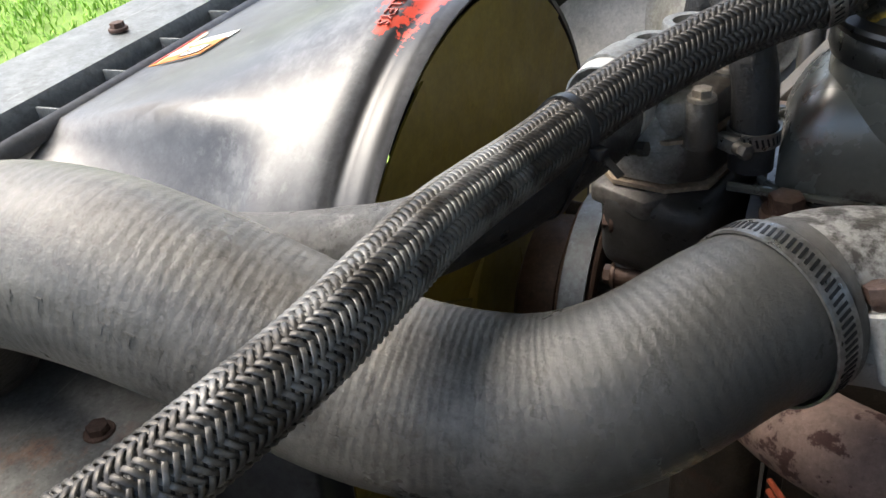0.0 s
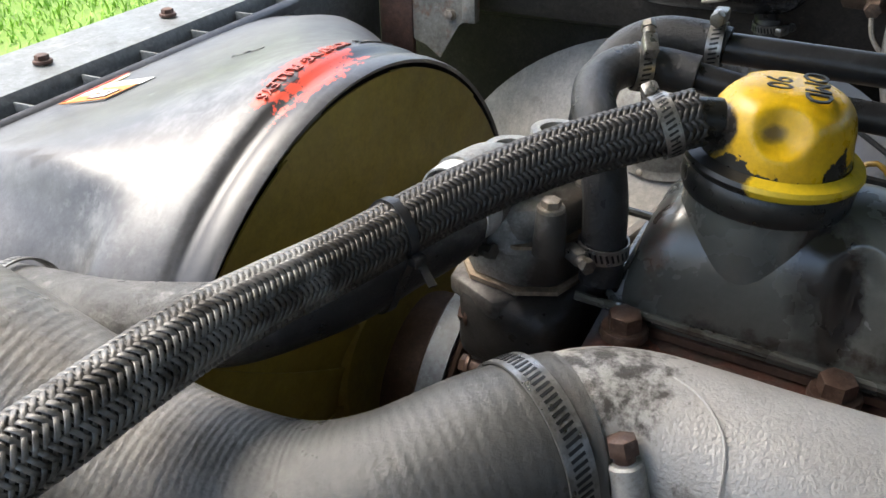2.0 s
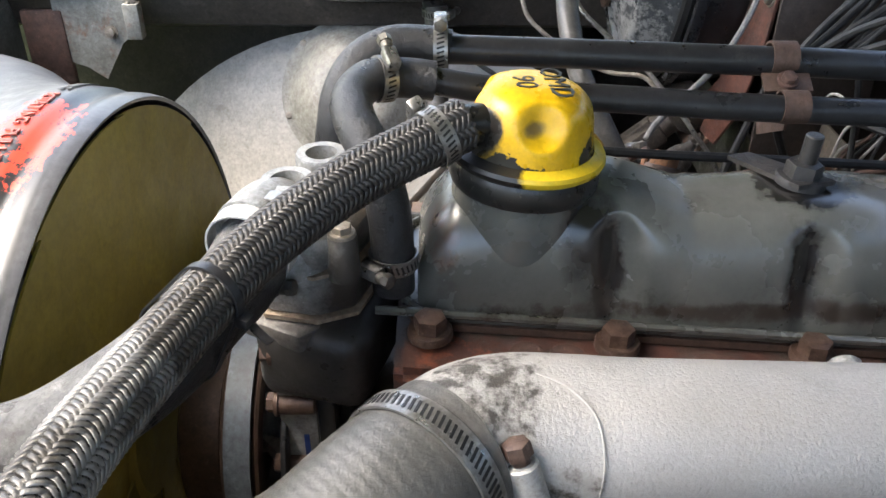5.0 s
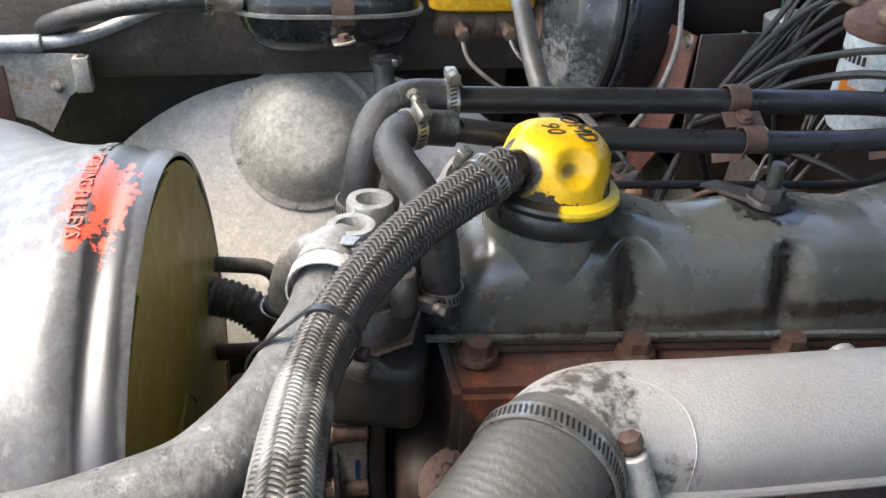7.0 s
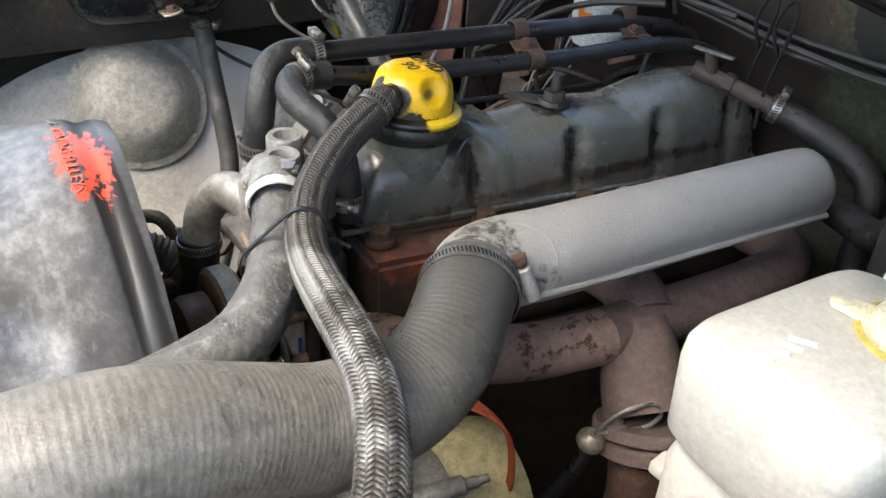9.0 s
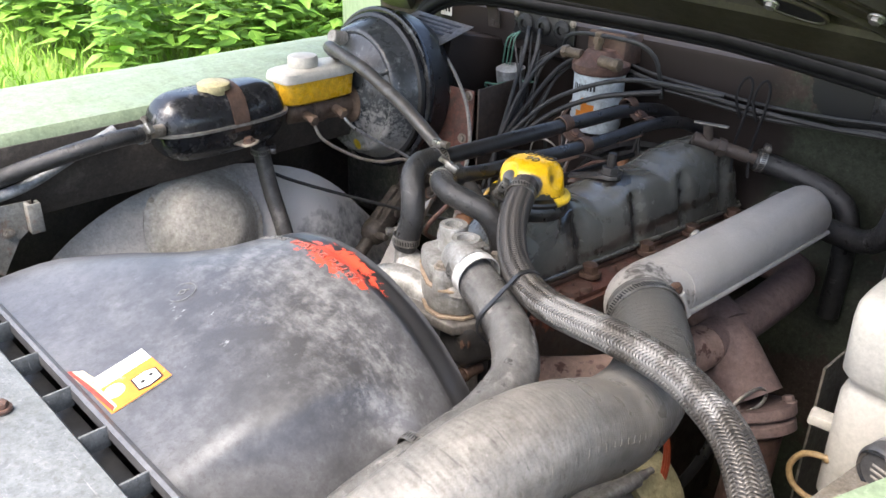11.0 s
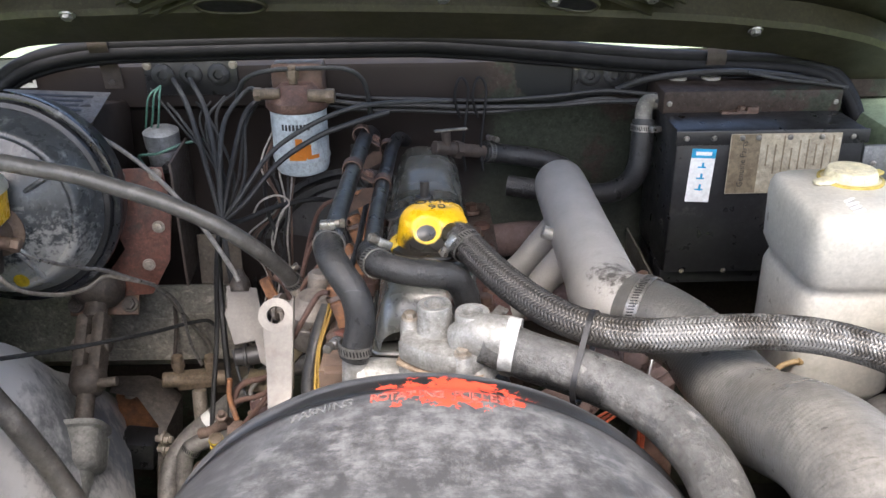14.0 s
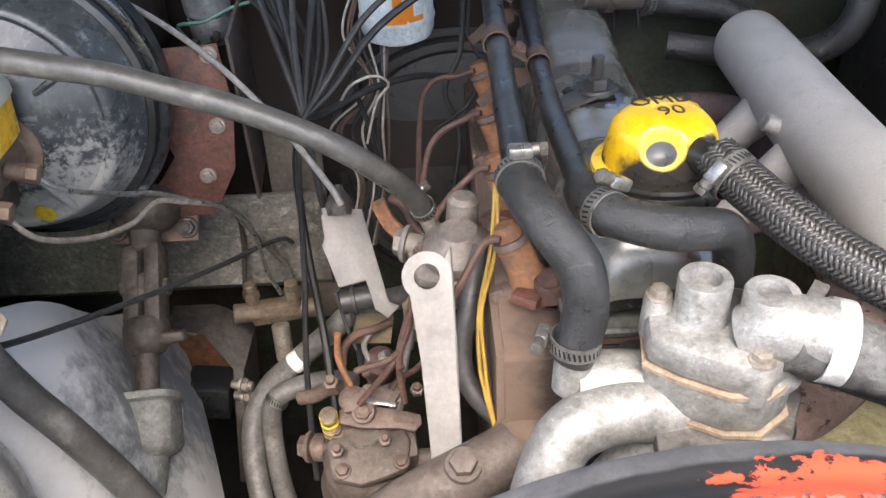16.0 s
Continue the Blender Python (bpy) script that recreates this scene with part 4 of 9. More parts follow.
def rocker_cover():
    top = thing("rocker_cover", (-0.485, 0.3, 1.03), "grey-black painted pressed rocker cover on the cylinder head", "rocker cover")
    rings = []
    n = 52
    y0, y1 = 0.042, 0.575
    crown = [(0.042, 1.108), (0.065, 1.113), (0.14, 1.122), (0.17, 1.121), (0.215, 1.107), (0.25, 1.108), (0.285, 1.112), (0.33, 1.110), (0.37, 1.106), (0.42, 1.117), (0.47, 1.122), (0.53, 1.116), (0.575, 1.10)]
    for j in range(161):
        y = y0 + (y1 - y0) * j / 160
        e = max(0.02, min((y - y0) / 0.03, (y1 - y) / 0.04, 1.0))
        endk = math.sqrt(1 - (1 - e) ** 2)
        foot = 1.046 + ez(y)
        h = float(np.interp(y, [q[0] for q in crown], [q[1] for q in crown])) - foot
        sc = sum(math.exp(-((y - yc) / 0.012) ** 2) for yc in (0.168, 0.292, 0.41, 0.52))
        ring = []
        for k in range(n):
            u = k / (n - 1) * 2 - 1
            a = u * math.pi / 2
            sx, cz = math.sin(a), math.cos(a)
            x = math.copysign(abs(sx) ** 0.55, sx) * 0.050 * (0.8 + 0.2 * endk)
            z = h * abs(cz) ** 0.6 * (0.3 + 0.7 * endk)
            x -= math.copysign(0.012 * sc * min(1, max(0, (0.9 - z / h) * 5)) * (0.2 + 0.8 * min(1, z / h * 2.5)), x)
            x += math.copysign(0.006 * (1 - z / h), x)
            ring.append((-0.487 + x, y, foot + z))
        rings.append(ring)
    bm = loft(rings, closed=False, ends=False)
    bmesh.ops.holes_fill(bm, edges=[e for e in bm.edges if e.is_boundary])
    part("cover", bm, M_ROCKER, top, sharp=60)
    # flange round its foot
    out = []
    x0, fy0, x1, fy1, r = -0.548, 0.034, -0.428, 0.585, 0.02
    for cx, cy, a0 in ((x1 - r, fy1 - r, 0), (x0 + r, fy1 - r, 90), (x0 + r, fy0 + r, 180), (x1 - r, fy0 + r, 270)):
        for k in range(6):
            a = radians(a0 + 18 * k)
            out.append((cx + r * math.cos(a), cy + r * math.sin(a)))
    m = Matrix.Translation((0, 0, 1.043 - TILT_E * 0.05)) @ Matrix(((1, 0, 0, 0), (0, 1, 0, 0), (0, TILT_E, 1, 0), (0, 0, 0, 1)))
    part("flange", plate(out, 0.006, m, 0.0015), M_ROCKER, top)
    bead = [tuple(m @ Vector((x, y, 0.0068))) for x, y in out + out[:1]]
    part("flange_bead", tube(bead, 0.003, 8, 0.006), M_ROCKER, top)
    part("gasket", plate([(-0.488 + (x + 0.488) * 1.02, y) for x, y in out], 0.005, m @ Matrix.Translation((0, 0, -0.0055)), 0), M_CLIP, top, "oil-brown cork gasket edge")
    part("stud", join(rod((-0.490, 0.291, 1.095), (-0.488, 0.293, 1.146), 0.0058, 12), hexagon(0.012, 0.013, pose(-0.489, 0.291, 1.114, -4, 0, 10))), M_OILY, top, "greasy threaded stud with nut")
    part("stud_plate", plate([(-0.055, -0.012), (0.014, -0.016), (0.016, 0.014), (-0.055, 0.008)], 0.003, pose(-0.489, 0.291, 1.113, -4, -8, 25)), M_OILY, top)
    part("filler_neck", lathe([(0.041, -0.072), (0.0425, -0.05), (0.044, -0.03), (0.0445, -0.012), (0.0445, 0.0), (0.0435, 0.008), (0.043, 0.026), (0, 0.026)], pose(-0.479, 0.108, 1.115, -4), 48), M_ROCKER, top)
    return top


rocker_cover()


def oil_cap():
    """A pressed domed cap with dimples round its shoulder and a rolled rim."""
    at = Vector((-0.476, 0.109, 1.138))
    top = thing("oil_filler_cap", at, "yellow painted breather cap with chipped black lower edge", "cap")
    m = pose(*at, -4)
    prof = [(0.0, 0.048), (0.012, 0.0478), (0.02, 0.047), (0.0255, 0.0452), (0.0303, 0.0425), (0.0345, 0.038), (0.0368, 0.033), (0.0382, 0.027), (0.039, 0.021), (0.040, 0.015), (0.0405, 0.011), (0.041, 0.008)]
    seg = 96

    def dome(lo, hi):
        bm = bmesh.new()
        rows = []
        pr = [q for q in smooth_line([(r, 0, z) for r, z in prof], 0.0011)[0] if lo <= q[2] <= hi]
        for q in pr:
            r, z = q[0], q[2]
            row = []
            for k in range(seg):
                a = 2 * math.pi * k / seg
                p = Vector((r * math.cos(a), r * math.sin(a), z))
                for deg in (5, -105, 140):
                    c = Vector((0.036 * math.cos(radians(deg)), 0.036 * math.sin(radians(deg)), 0.034))
                    d = (p - c).length / 0.0125
                    if d < 1.3:
                        p -= Vector((math.cos(radians(deg)), math.sin(radians(deg)), 0.75)).normalized() * 0.008 * max(0, 1 - d * d * 0.6) ** 1.5
                row.append(bm.verts.new(m @ p))
            rows.append(row)
        for a, b in zip(rows[:-1], rows[1:]):
            for k in range(seg):
                bm.faces.new((a[k], a[(k + 1) % seg], b[(k + 1) % seg], b[k]))
        if hi > 0.04:
            bm.faces.new(rows[0])
        bmesh.ops.recalc_face_normals(bm, faces=bm.faces)
        return bm
    part("dome", dome(0.0, 0.06), M_YELLOW, top, sharp=80)
    part("rim", lathe([(0.0415, 0.009), (0.045, 0.0075), (0.0485, 0.0065), (0.0495, 0.004), (0.0485, 0.001), (0.046, -0.001)], m, 64), M_CAPRIM, top, "yellow and black rolled rim")
    part("lower_rim", lathe([(0.046, -0.001), (0.0475, -0.004), (0.0475, -0.012), (0.0455, -0.017), (0.041, -0.019), (0.0, -0.019)], m, 64), M_CAPBLK, top, "black painted lower rim")
    part("spigot", rod(m @ Vector((0.014, -0.026, 0.026)), m @ Vector((0.033, -0.060, 0.027)), 0.0118, 16), M_CAPBLK, top)
    for words, dy, dx in (("OMD", 0.012, 0.0), ("90", -0.007, 0.003)):
        text_on("lettering", words, 0.0195, m @ pose(dx, dy, 0.0478, 0, 0, 8), M_INK, top, 0.0005)
    return top


def worn_cap(m):
    """Black paint showing in chips near the lower edge of the dome."""
    nt = m.node_tree
    p = nt.nodes["Principled BSDF"]
    src = p.inputs["Base Color"].links[0].from_socket
    co = nt.nodes.new("ShaderNodeTexCoord")
    n = nt.nodes.new("ShaderNodeTexNoise")
    n.inputs["Scale"].default_value, n.inputs["Detail"].default_value, n.inputs["Roughness"].default_value = 38, 8, 0.62
    nt.links.new(co.outputs["Object"], n.inputs["Vector"])
    xyz = nt.nodes.new("ShaderNodeSeparateXYZ")
    nt.links.new(co.outputs["Object"], xyz.inputs[0])
    lo = nt.nodes.new("ShaderNodeMapRange")
    lo.inputs["From Min"].default_value, lo.inputs["From Max"].default_value = 1.142, 1.172
    lo.inputs["To Min"].default_value, lo.inputs["To Max"].default_value = 0.16, -0.22
    nt.links.new(xyz.outputs[2], lo.inputs["Value"])
    ad = nt.nodes.new("ShaderNodeMath")
    nt.links.new(n.outputs["Fac"], ad.inputs[0])
    nt.links.new(lo.outputs["Result"], ad.inputs[1])
    gt = nt.nodes.new("ShaderNodeMapRange")
    gt.inputs["From Min"].default_value, gt.inputs["From Max"].default_value = 0.54, 0.555
    nt.links.new(ad.outputs[0], gt.inputs["Value"])
    mx = nt.nodes.new("ShaderNodeMix")
    mx.data_type = "RGBA"
    nt.links.new(gt.outputs["Result"], mx.inputs["Factor"])
    nt.links.new(src, mx.inputs[6])
    mx.inputs[7].default_value = (0.016, 0.015, 0.012, 1)
    nt.links.new(mx.outputs[2], p.inputs["Base Color"])


worn_cap(M_YELLOW)
patch(M_YELLOW, (-0.478, 0.066, 1.153), (0.04, 0.024, 0.019), (0.022, 0.02, 0.017), 75, 2.4, 2.15, 0.9)
patch(M_YELLOW, (-0.4853, 0.0742, 1.1712), (0.0145, 0.013, 0.0115), (0.74, 0.5, 0.02), 70, 0.8, 1.35, 0.45)
# Dark grey disc in the front dimple.
patch(M_YELLOW, (-0.484, 0.0795, 1.167), (0.0105, 0.0085, 0.009), (0.045, 0.045, 0.043), 60, 0.6, 1.2, 0.35)
# Shade inside the right-hand dimple, painted brownish over the yellow.
patch(M_YELLOW, (-0.441, 0.112, 1.170), (0.006, 0.008, 0.007), (0.16, 0.1, 0.02), 60, 1.2, 1.4, 0.5)
patch(M_YELLOW, (-0.452, 0.082, 1.165), (0.013, 0.012, 0.013), (0.02, 0.018, 0.016), 60, 1.8, 1.7, 0.5)
oil_cap()


def inlet_manifold():
    top = thing("inlet_manifold", (-0.28, 0.28, 1.04), "silver painted cast inlet manifold with textured finish", "manifold")
    path = [(-0.288, 0.487, 1.073, 0.012), (-0.288, 0.482, 1.073, 0.028), (-0.288, 0.47, 1.073, 0.0355), (-0.288, 0.45, 1.074, 0.0385), (-0.288, 0.3, 1.076, 0.0392), (-0.288, 0.16, 1.079, 0.0395), (-0.290, 0.115, 1.080, 0.0395), (-0.289, 0.088, 1.082, 0.039), (-0.281, 0.068, 1.084, 0.038), (-0.262, 0.050, 1.086, 0.0365), (-0.246, 0.036, 1.087, 0.036)]
    part("plenum", tube(path, 0.039, 44, 0.004), M_SILVER, top, sharp=60)
    # casting seam along the outer flank, and the raised edge of the front pad
    part("seam", tube([(-0.2505, 0.098, 1.070), (-0.2495, 0.2, 1.066), (-0.2495, 0.35, 1.062), (-0.2505, 0.465, 1.058)], 0.0032, 8, 0.01), M_SILVER, top)
    pad = []
    for a, y in ((100, 0.078), (92, 0.098), (80, 0.112), (60, 0.123), (40, 0.126), (20, 0.126), (-10, 0.124)):
        pad.append((-0.2885 + 0.0395 * math.cos(radians(a)), y, 1.0805 + 0.0395 * math.sin(radians(a))))
    part("pad_edge", tube(pad, 0.0005, 8, 0.004), M_SILVER, top)
    for y in (0.25, 0.345):
        part("runner", tube([(-0.296, y, 1.066, 0.026), (-0.325, y + 0.004, 1.035, 0.02), (-0.36, y + 0.006, 0.992, 0.018), (-0.387, y + 0.006, 0.975, 0.018)], 0.022, 18, 0.008), M_SILVER, top)
    part("boss", rod((-0.318, 0.264, 1.078), (-0.339, 0.266, 1.086), 0.0085, 16), M_ALU, top, "bare aluminium plug")
    return top


inlet_manifold()


def exhaust_manifold():
    top = thing("exhaust_manifold", (-0.25, 0.25, 0.9), "mottled rusty cast iron exhaust manifold", "manifold")
    part("front_branch", tube([(-0.388, 0.03, 0.955), (-0.355, 0.04, 0.965), (-0.31, 0.075, 0.975), (-0.283, 0.13, 0.978), (-0.272, 0.19, 0.978), (-0.27, 0.23, 0.978)], 0.0265, 24, 0.008), M_EXH, top)
    part("rear_branch", tube([(-0.27, 0.21, 0.978), (-0.269, 0.3, 0.978), (-0.271, 0.42, 0.978), (-0.285, 0.475, 0.975), (-0.32, 0.505, 0.97), (-0.388, 0.515, 0.96)], 0.027, 24, 0.008), M_EXH2, top)
    part("middle_branch", tube([(-0.27, 0.262, 0.978, 0.033), (-0.31, 0.272, 0.99, 0.029), (-0.388, 0.275, 0.975, 0.027)], 0.028, 20, 0.008), M_EXH2, top)
    part("collector", tube([(-0.272, 0.25, 0.985, 0.03), (-0.255, 0.245, 0.965, 0.036), (-0.232, 0.236, 0.94, 0.04), (-0.212, 0.23, 0.92, 0.042)], 0.036, 24, 0.006), M_EXH2, top)
    m = aim((-0.208, 0.228, 0.918), (0.42, -0.22, -1))
    part("flange", lathe([(0, 0.0), (0.05, 0.0), (0.052, 0.003), (0.052, 0.011), (0.05, 0.013), (0, 0.013)], m, 36), M_EXH2, top)
    part("flange", lathe([(0, 0.0165), (0.047, 0.0165), (0.05, 0.019), (0.05, 0.03), (0.042, 0.034), (0, 0.034)], m, 36), M_EXH2, top)
    for k in range(3):
        part("stud", hexagon(0.007, 0.008, m @ Matrix.Rotation(radians(120 * k + 30), 4, "Z") @ Matrix.Translation((0.043, 0, 0)) @ Matrix.Rotation(math.pi, 4, "X")), M_EXH2, top)
    part("downpipe", tube([(-0.198, 0.223, 0.89, 0.036), (-0.19, 0.215, 0.83, 0.029), (-0.188, 0.2, 0.76, 0.028), (-0.19, 0.19, 0.6, 0.028)], 0.03, 20, 0.01), M_RUST, top, "rusty brown downpipe")
    return top


exhaust_manifold()


def dipstick():
    top = thing("dipstick", (-0.216, 0.165, 0.9), "steel dipstick with looped handle in its tube", "dipstick")
    part("tube", tube([(-0.216, 0.166, 0.905), (-0.222, 0.16, 0.87), (-0.25, 0.15, 0.8), (-0.32, 0.15, 0.7)], 0.0065, 12, 0.01), M_BLACK, top)
    part("stop", lathe([(0, 0), (0.012, 0.0), (0.014, 0.004), (0.013, 0.01), (0.007, 0.016), (0, 0.016)], aim((-0.216, 0.166, 0.905), (0.1, 0.15, 1)), 20), M_ZINC, top)
    part("handle", tube([(-0.214, 0.168, 0.92), (-0.205, 0.185, 0.945), (-0.195, 0.21, 0.955), (-0.188, 0.218, 0.945), (-0.193, 0.205, 0.93), (-0.212, 0.17, 0.922)], 0.0022, 8, 0.004), M_STEEL, top)
    return top


dipstick()


def alternator():
    top = thing("alternator", (-0.31, 0.06, 0.72), "dusty alternator with yellowed end cover under the hose", "alternator")
    m = aim((-0.29, -0.05, 0.81), (0.05, 1, 0.0))
    part("casing", lathe([(0, 0), (0.055, 0), (0.062, 0.008), (0.062, 0.1), (0.058, 0.108), (0, 0.108)], m, 40), M_ALU, top)
    for k in range(16):
        part("fin", block((0.008, 0.012, 0.05), m @ Matrix.Rotation(2 * math.pi * k / 16, 4, "Z") @ Matrix.Translation((0.062, 0, 0.04)), 0.002), M_ALU, top)
    part("end_cover", lathe([(0.064, 0.1), (0.072, 0.102), (0.074, 0.108), (0.074, 0.16), (0.07, 0.17), (0.05, 0.178), (0, 0.18)], m, 48), M_CREAM, top, "yellowed plastic end cover")
    part("suppressor", join(rod((-0.255, -0.02, 0.880), (-0.243, 0.05, 0.884), 0.0095, 16), rod((-0.243, 0.05, 0.884), (-0.241, 0.063, 0.8845), 0.0055, 12), rod((-0.241, 0.063, 0.8845), (-0.2395, 0.074, 0.885), 0.004, 12)), M_ALU, top, "dull metal suppressor capacitor")
    part("label_patch", block((0.025, 0.02, 0.001), aim((-0.218, 0.085, 0.825), (1, 0, 0.35)), 0), M_TEAL, top, "faded green sticker", smooth=False)
    return top


alternator()


# ---- hoses ----
INTAKE = [(-0.272, 0.060, 1.0855, 0.0385), (-0.262, 0.050, 1.086, 0.0385), (-0.245, 0.033, 1.085, 0.038), (-0.218, 0.004, 1.075, 0.0385), (-0.204, -0.03, 1.064, 0.0405), (-0.197, -0.07, 1.062, 0.0425), (-0.192, -0.11, 1.070, 0.0435), (-0.188, -0.15, 1.088, 0.044), (-0.184, -0.19, 1.106, 0.0445), (-0.182, -0.235, 1.118, 0.045), (-0.184, -0.29, 1.117, 0.045), (-0.194, -0.35, 1.095, 0.045), (-0.21, -0.41, 1.05, 0.045), (-0.225, -0.445, 0.97, 0.045)]
BRAID = [(-0.451, 0.070, 1.1690), (-0.436, 0.043, 1.1615), (-0.415, 0.010, 1.1525), (-0.390, -0.018, 1.1430), (-0.362, -0.041, 1.1348), (-0.328, -0.058, 1.1295), (-0.292, -0.069, 1.1294), (-0.254, -0.076, 1.1339), (-0.216, -0.081, 1.1386), (-0.177, -0.085, 1.1399), (-0.140, -0.091, 1.1380), (-0.106, -0.103, 1.1336), (-0.074, -0.120, 1.1261), (-0.047, -0.144, 1.1149), (-0.024, -0.168, 1.0983), (-0.005, -0.188, 1.0736), (0.008, -0.198, 1.0372), (0.015, -0.193, 0.9850), (0.015, -0.167, 0.9131)]
RAD = [(-0.436, -0.046, 1.1160), (-0.425, -0.047, 1.1130), (-0.392, -0.056, 1.1020), (-0.361, -0.070, 1.0980), (-0.331, -0.084, 1.0930), (-0.305, -0.103, 1.0890), (-0.283, -0.128, 1.0840), (-0.270, -0.161, 1.0820), (-0.262, -0.197, 1.0790), (-0.262, -0.250, 1.0730), (-0.268, -0.320, 1.0580), (-0.270, -0.430, 1.0280)]


def clamp_band(parent, at, way, r, width=0.012, screw_deg=0, label="steel worm-drive hose clamp band", slots_on=True, big=1.0, screw=True, mdl=None):
    """A slotted band with its screw housing."""
    m = aim(at, way)
    w = width / 2
    band = part("clamp_band", lathe([(r, -w), (r + 0.0012, -w), (r + 0.0012, w), (r, w), (r, -w)], m, 48), mdl or M_STEEL, parent, label)
    n = int(2 * math.pi * r / 0.003)
    if slots_on and r > 0.03:
        me = None
        for k in range(n):
            q = m @ Matrix.Rotation(2 * math.pi * k / n, 4, "Z") @ Matrix.Translation((r + 0.0012, 0, 0)) @ Matrix.Rotation(radians(16), 4, "X")
            if me is None:
                ob = part("slot", block((0.0004, 0.0014, width * 0.56), Matrix.Identity(4), 0), M_INK, band, "dark punched slot", smooth=False)
                me = ob.data
            else:
                ob = new("slot", me)
                ob.parent = band
            ob.matrix_basis = q
    elif slots_on:
        bm = bmesh.new()
        for k in range(n):
            q = m @ Matrix.Rotation(2 * math.pi * k / n, 4, "Z") @ Matrix.Translation((r + 0.00125, 0, 0)) @ Matrix.Rotation(radians(16), 4, "X")
            c = [bm.verts.new(q @ Vector((0.00015, sy * 0.0007, sz * width * 0.28))) for sy, sz in ((-1, -1), (1, -1), (1, 1), (-1, 1))]
            bm.faces.new(c)
        ob = part("slot_row", bm, M_INK, band, "dark punched slots", smooth=False)
        ob["kind"] = "stuff"
    if not screw:
        return band
    q = m @ Matrix.Rotation(radians(screw_deg), 4, "Z") @ Matrix.Translation((r + 0.0055 * big, 0, 0))
    part("screw_housing", block((0.0085 * big, 0.016 * big, width * 0.95), q, 0.002), M_STEEL, band)
    part("screw", join(rod(q @ Vector((0.001, 0.007 * big, 0)), q @ Vector((0.001, 0.0125 * big, 0)), 0.0042 * big, 12), hexagon(0.005 * big, 0.005 * big, q @ Matrix.Translation((0.001, 0.0125 * big, 0)) @ Matrix.Rotation(radians(-90), 4, "X"), False)), M_BRASS, band)
    return band


def intake_hose():
    top = thing("intake_hose", (-0.2, -0.1, 1.02), "dusty grey ribbed rubber intake hose", "hose")
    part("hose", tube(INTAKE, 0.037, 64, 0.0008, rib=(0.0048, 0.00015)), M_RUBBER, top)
    hose_marks(top, INTAKE, (1, 0, 0.35), 0.2, 15, 0.0055, M_RUBBER, gap=0.0125)
    clamp_band(top, (-0.2605, 0.0485, 1.086), (0.8, -0.6, -0.02), 0.0396, 0.013, 0, big=1.0, screw=False)
    a, b = Vector((-0.245, 0.1, 1.074)), Vector((-0.252, 0.0905, 1.103))
    part("clamp_barrel", join(rod(a, b, 0.0072, 18), rod(a + Vector((-0.004, -0.016, 0.004)), b + Vector((-0.004, -0.016, -0.004)), 0.005, 12), block((0.006, 0.016, 0.022), aim((a + b) / 2 + Vector((-0.003, -0.008, 0)), b - a), 0.002)), M_CLAMPWHITE, top, "pale zinc clamp barrel")
    part("clamp_bolt", join(rod(b, b + (b - a) * 0.15, 0.0045, 12), hexagon(0.0065, 0.007, aim(b + (b - a) * 0.12, b - a), False)), M_BOLT, top, "rust-brown bolt")
    return top


def hose_marks(parent, path, toward, start, count, size, mdl, r=None, gap=0.009):
    """A row of small raised bars: worn moulded print along the side of a hose that faces a direction."""
    line, s = smooth_line([q[:3] for q in path], 0.002)
    knots = np.cumsum([0] + [(Vector(p[:3]) - Vector(q[:3])).length for p, q in zip(path[:-1], path[1:])])
    _, _, t = frames(line)
    rnd = random.Random(count)
    for k in range(count):
        i = int(np.searchsorted(s, start + k * gap))
        if i >= len(line):
            break
        rr = r or float(np.interp(s[i] / s[-1] * knots[-1], knots, [q[3] for q in path]))
        tv = Vector(t[i])
        e = Vector(toward) - tv * tv.dot(Vector(toward))
        e.normalize()
        m = aim(Vector(line[i]) + e * rr, e, up=tv.cross(e))
        w = size * rnd.uniform(0.35, 0.9)
        bar = join(block((w * 0.3, size, 0.0004), m, 0), block((w, size * 0.25, 0.0004), m @ Matrix.Translation((0, size * rnd.choice((-0.4, 0.4, 0.0)), 0)), 0))
        part("moulded_mark", bar, mdl, parent, smooth=False)


def radiator_hose():
    top = thing("radiator_hose", (-0.3, -0.1, 1.05), "scuffed grey rubber radiator top hose", "hose")
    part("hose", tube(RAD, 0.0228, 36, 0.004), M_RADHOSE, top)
    hose_marks(top, RAD, (0.75, 0.55, 0.75), 0.1, 9, 0.006, M_PRINT, r=0.0228, gap=0.0085)
    clamp_band(top, (-0.408, -0.0515, 1.112), (0.9, -0.25, -0.12), 0.0246, 0.013, -80, "plain white painted hose clamp band", slots_on=False, mdl=M_BAND)
    part("clamp_tail", join(block((0.03, 0.009, 0.001), pose(-0.423, -0.044, 1.1375, 8, -14, 50), 0), block((0.006, 0.008, 0.004), pose(-0.413, -0.032, 1.137, 8, -14, 50), 0.001)), M_STEEL, top, "bright slotted clamp tail")
    clamp_band(top, (-0.2625, -0.262, 1.073), (-0.1, -1, -0.2), 0.0246, 0.010, 200, "tarnished steel hose clamp band")
    return top


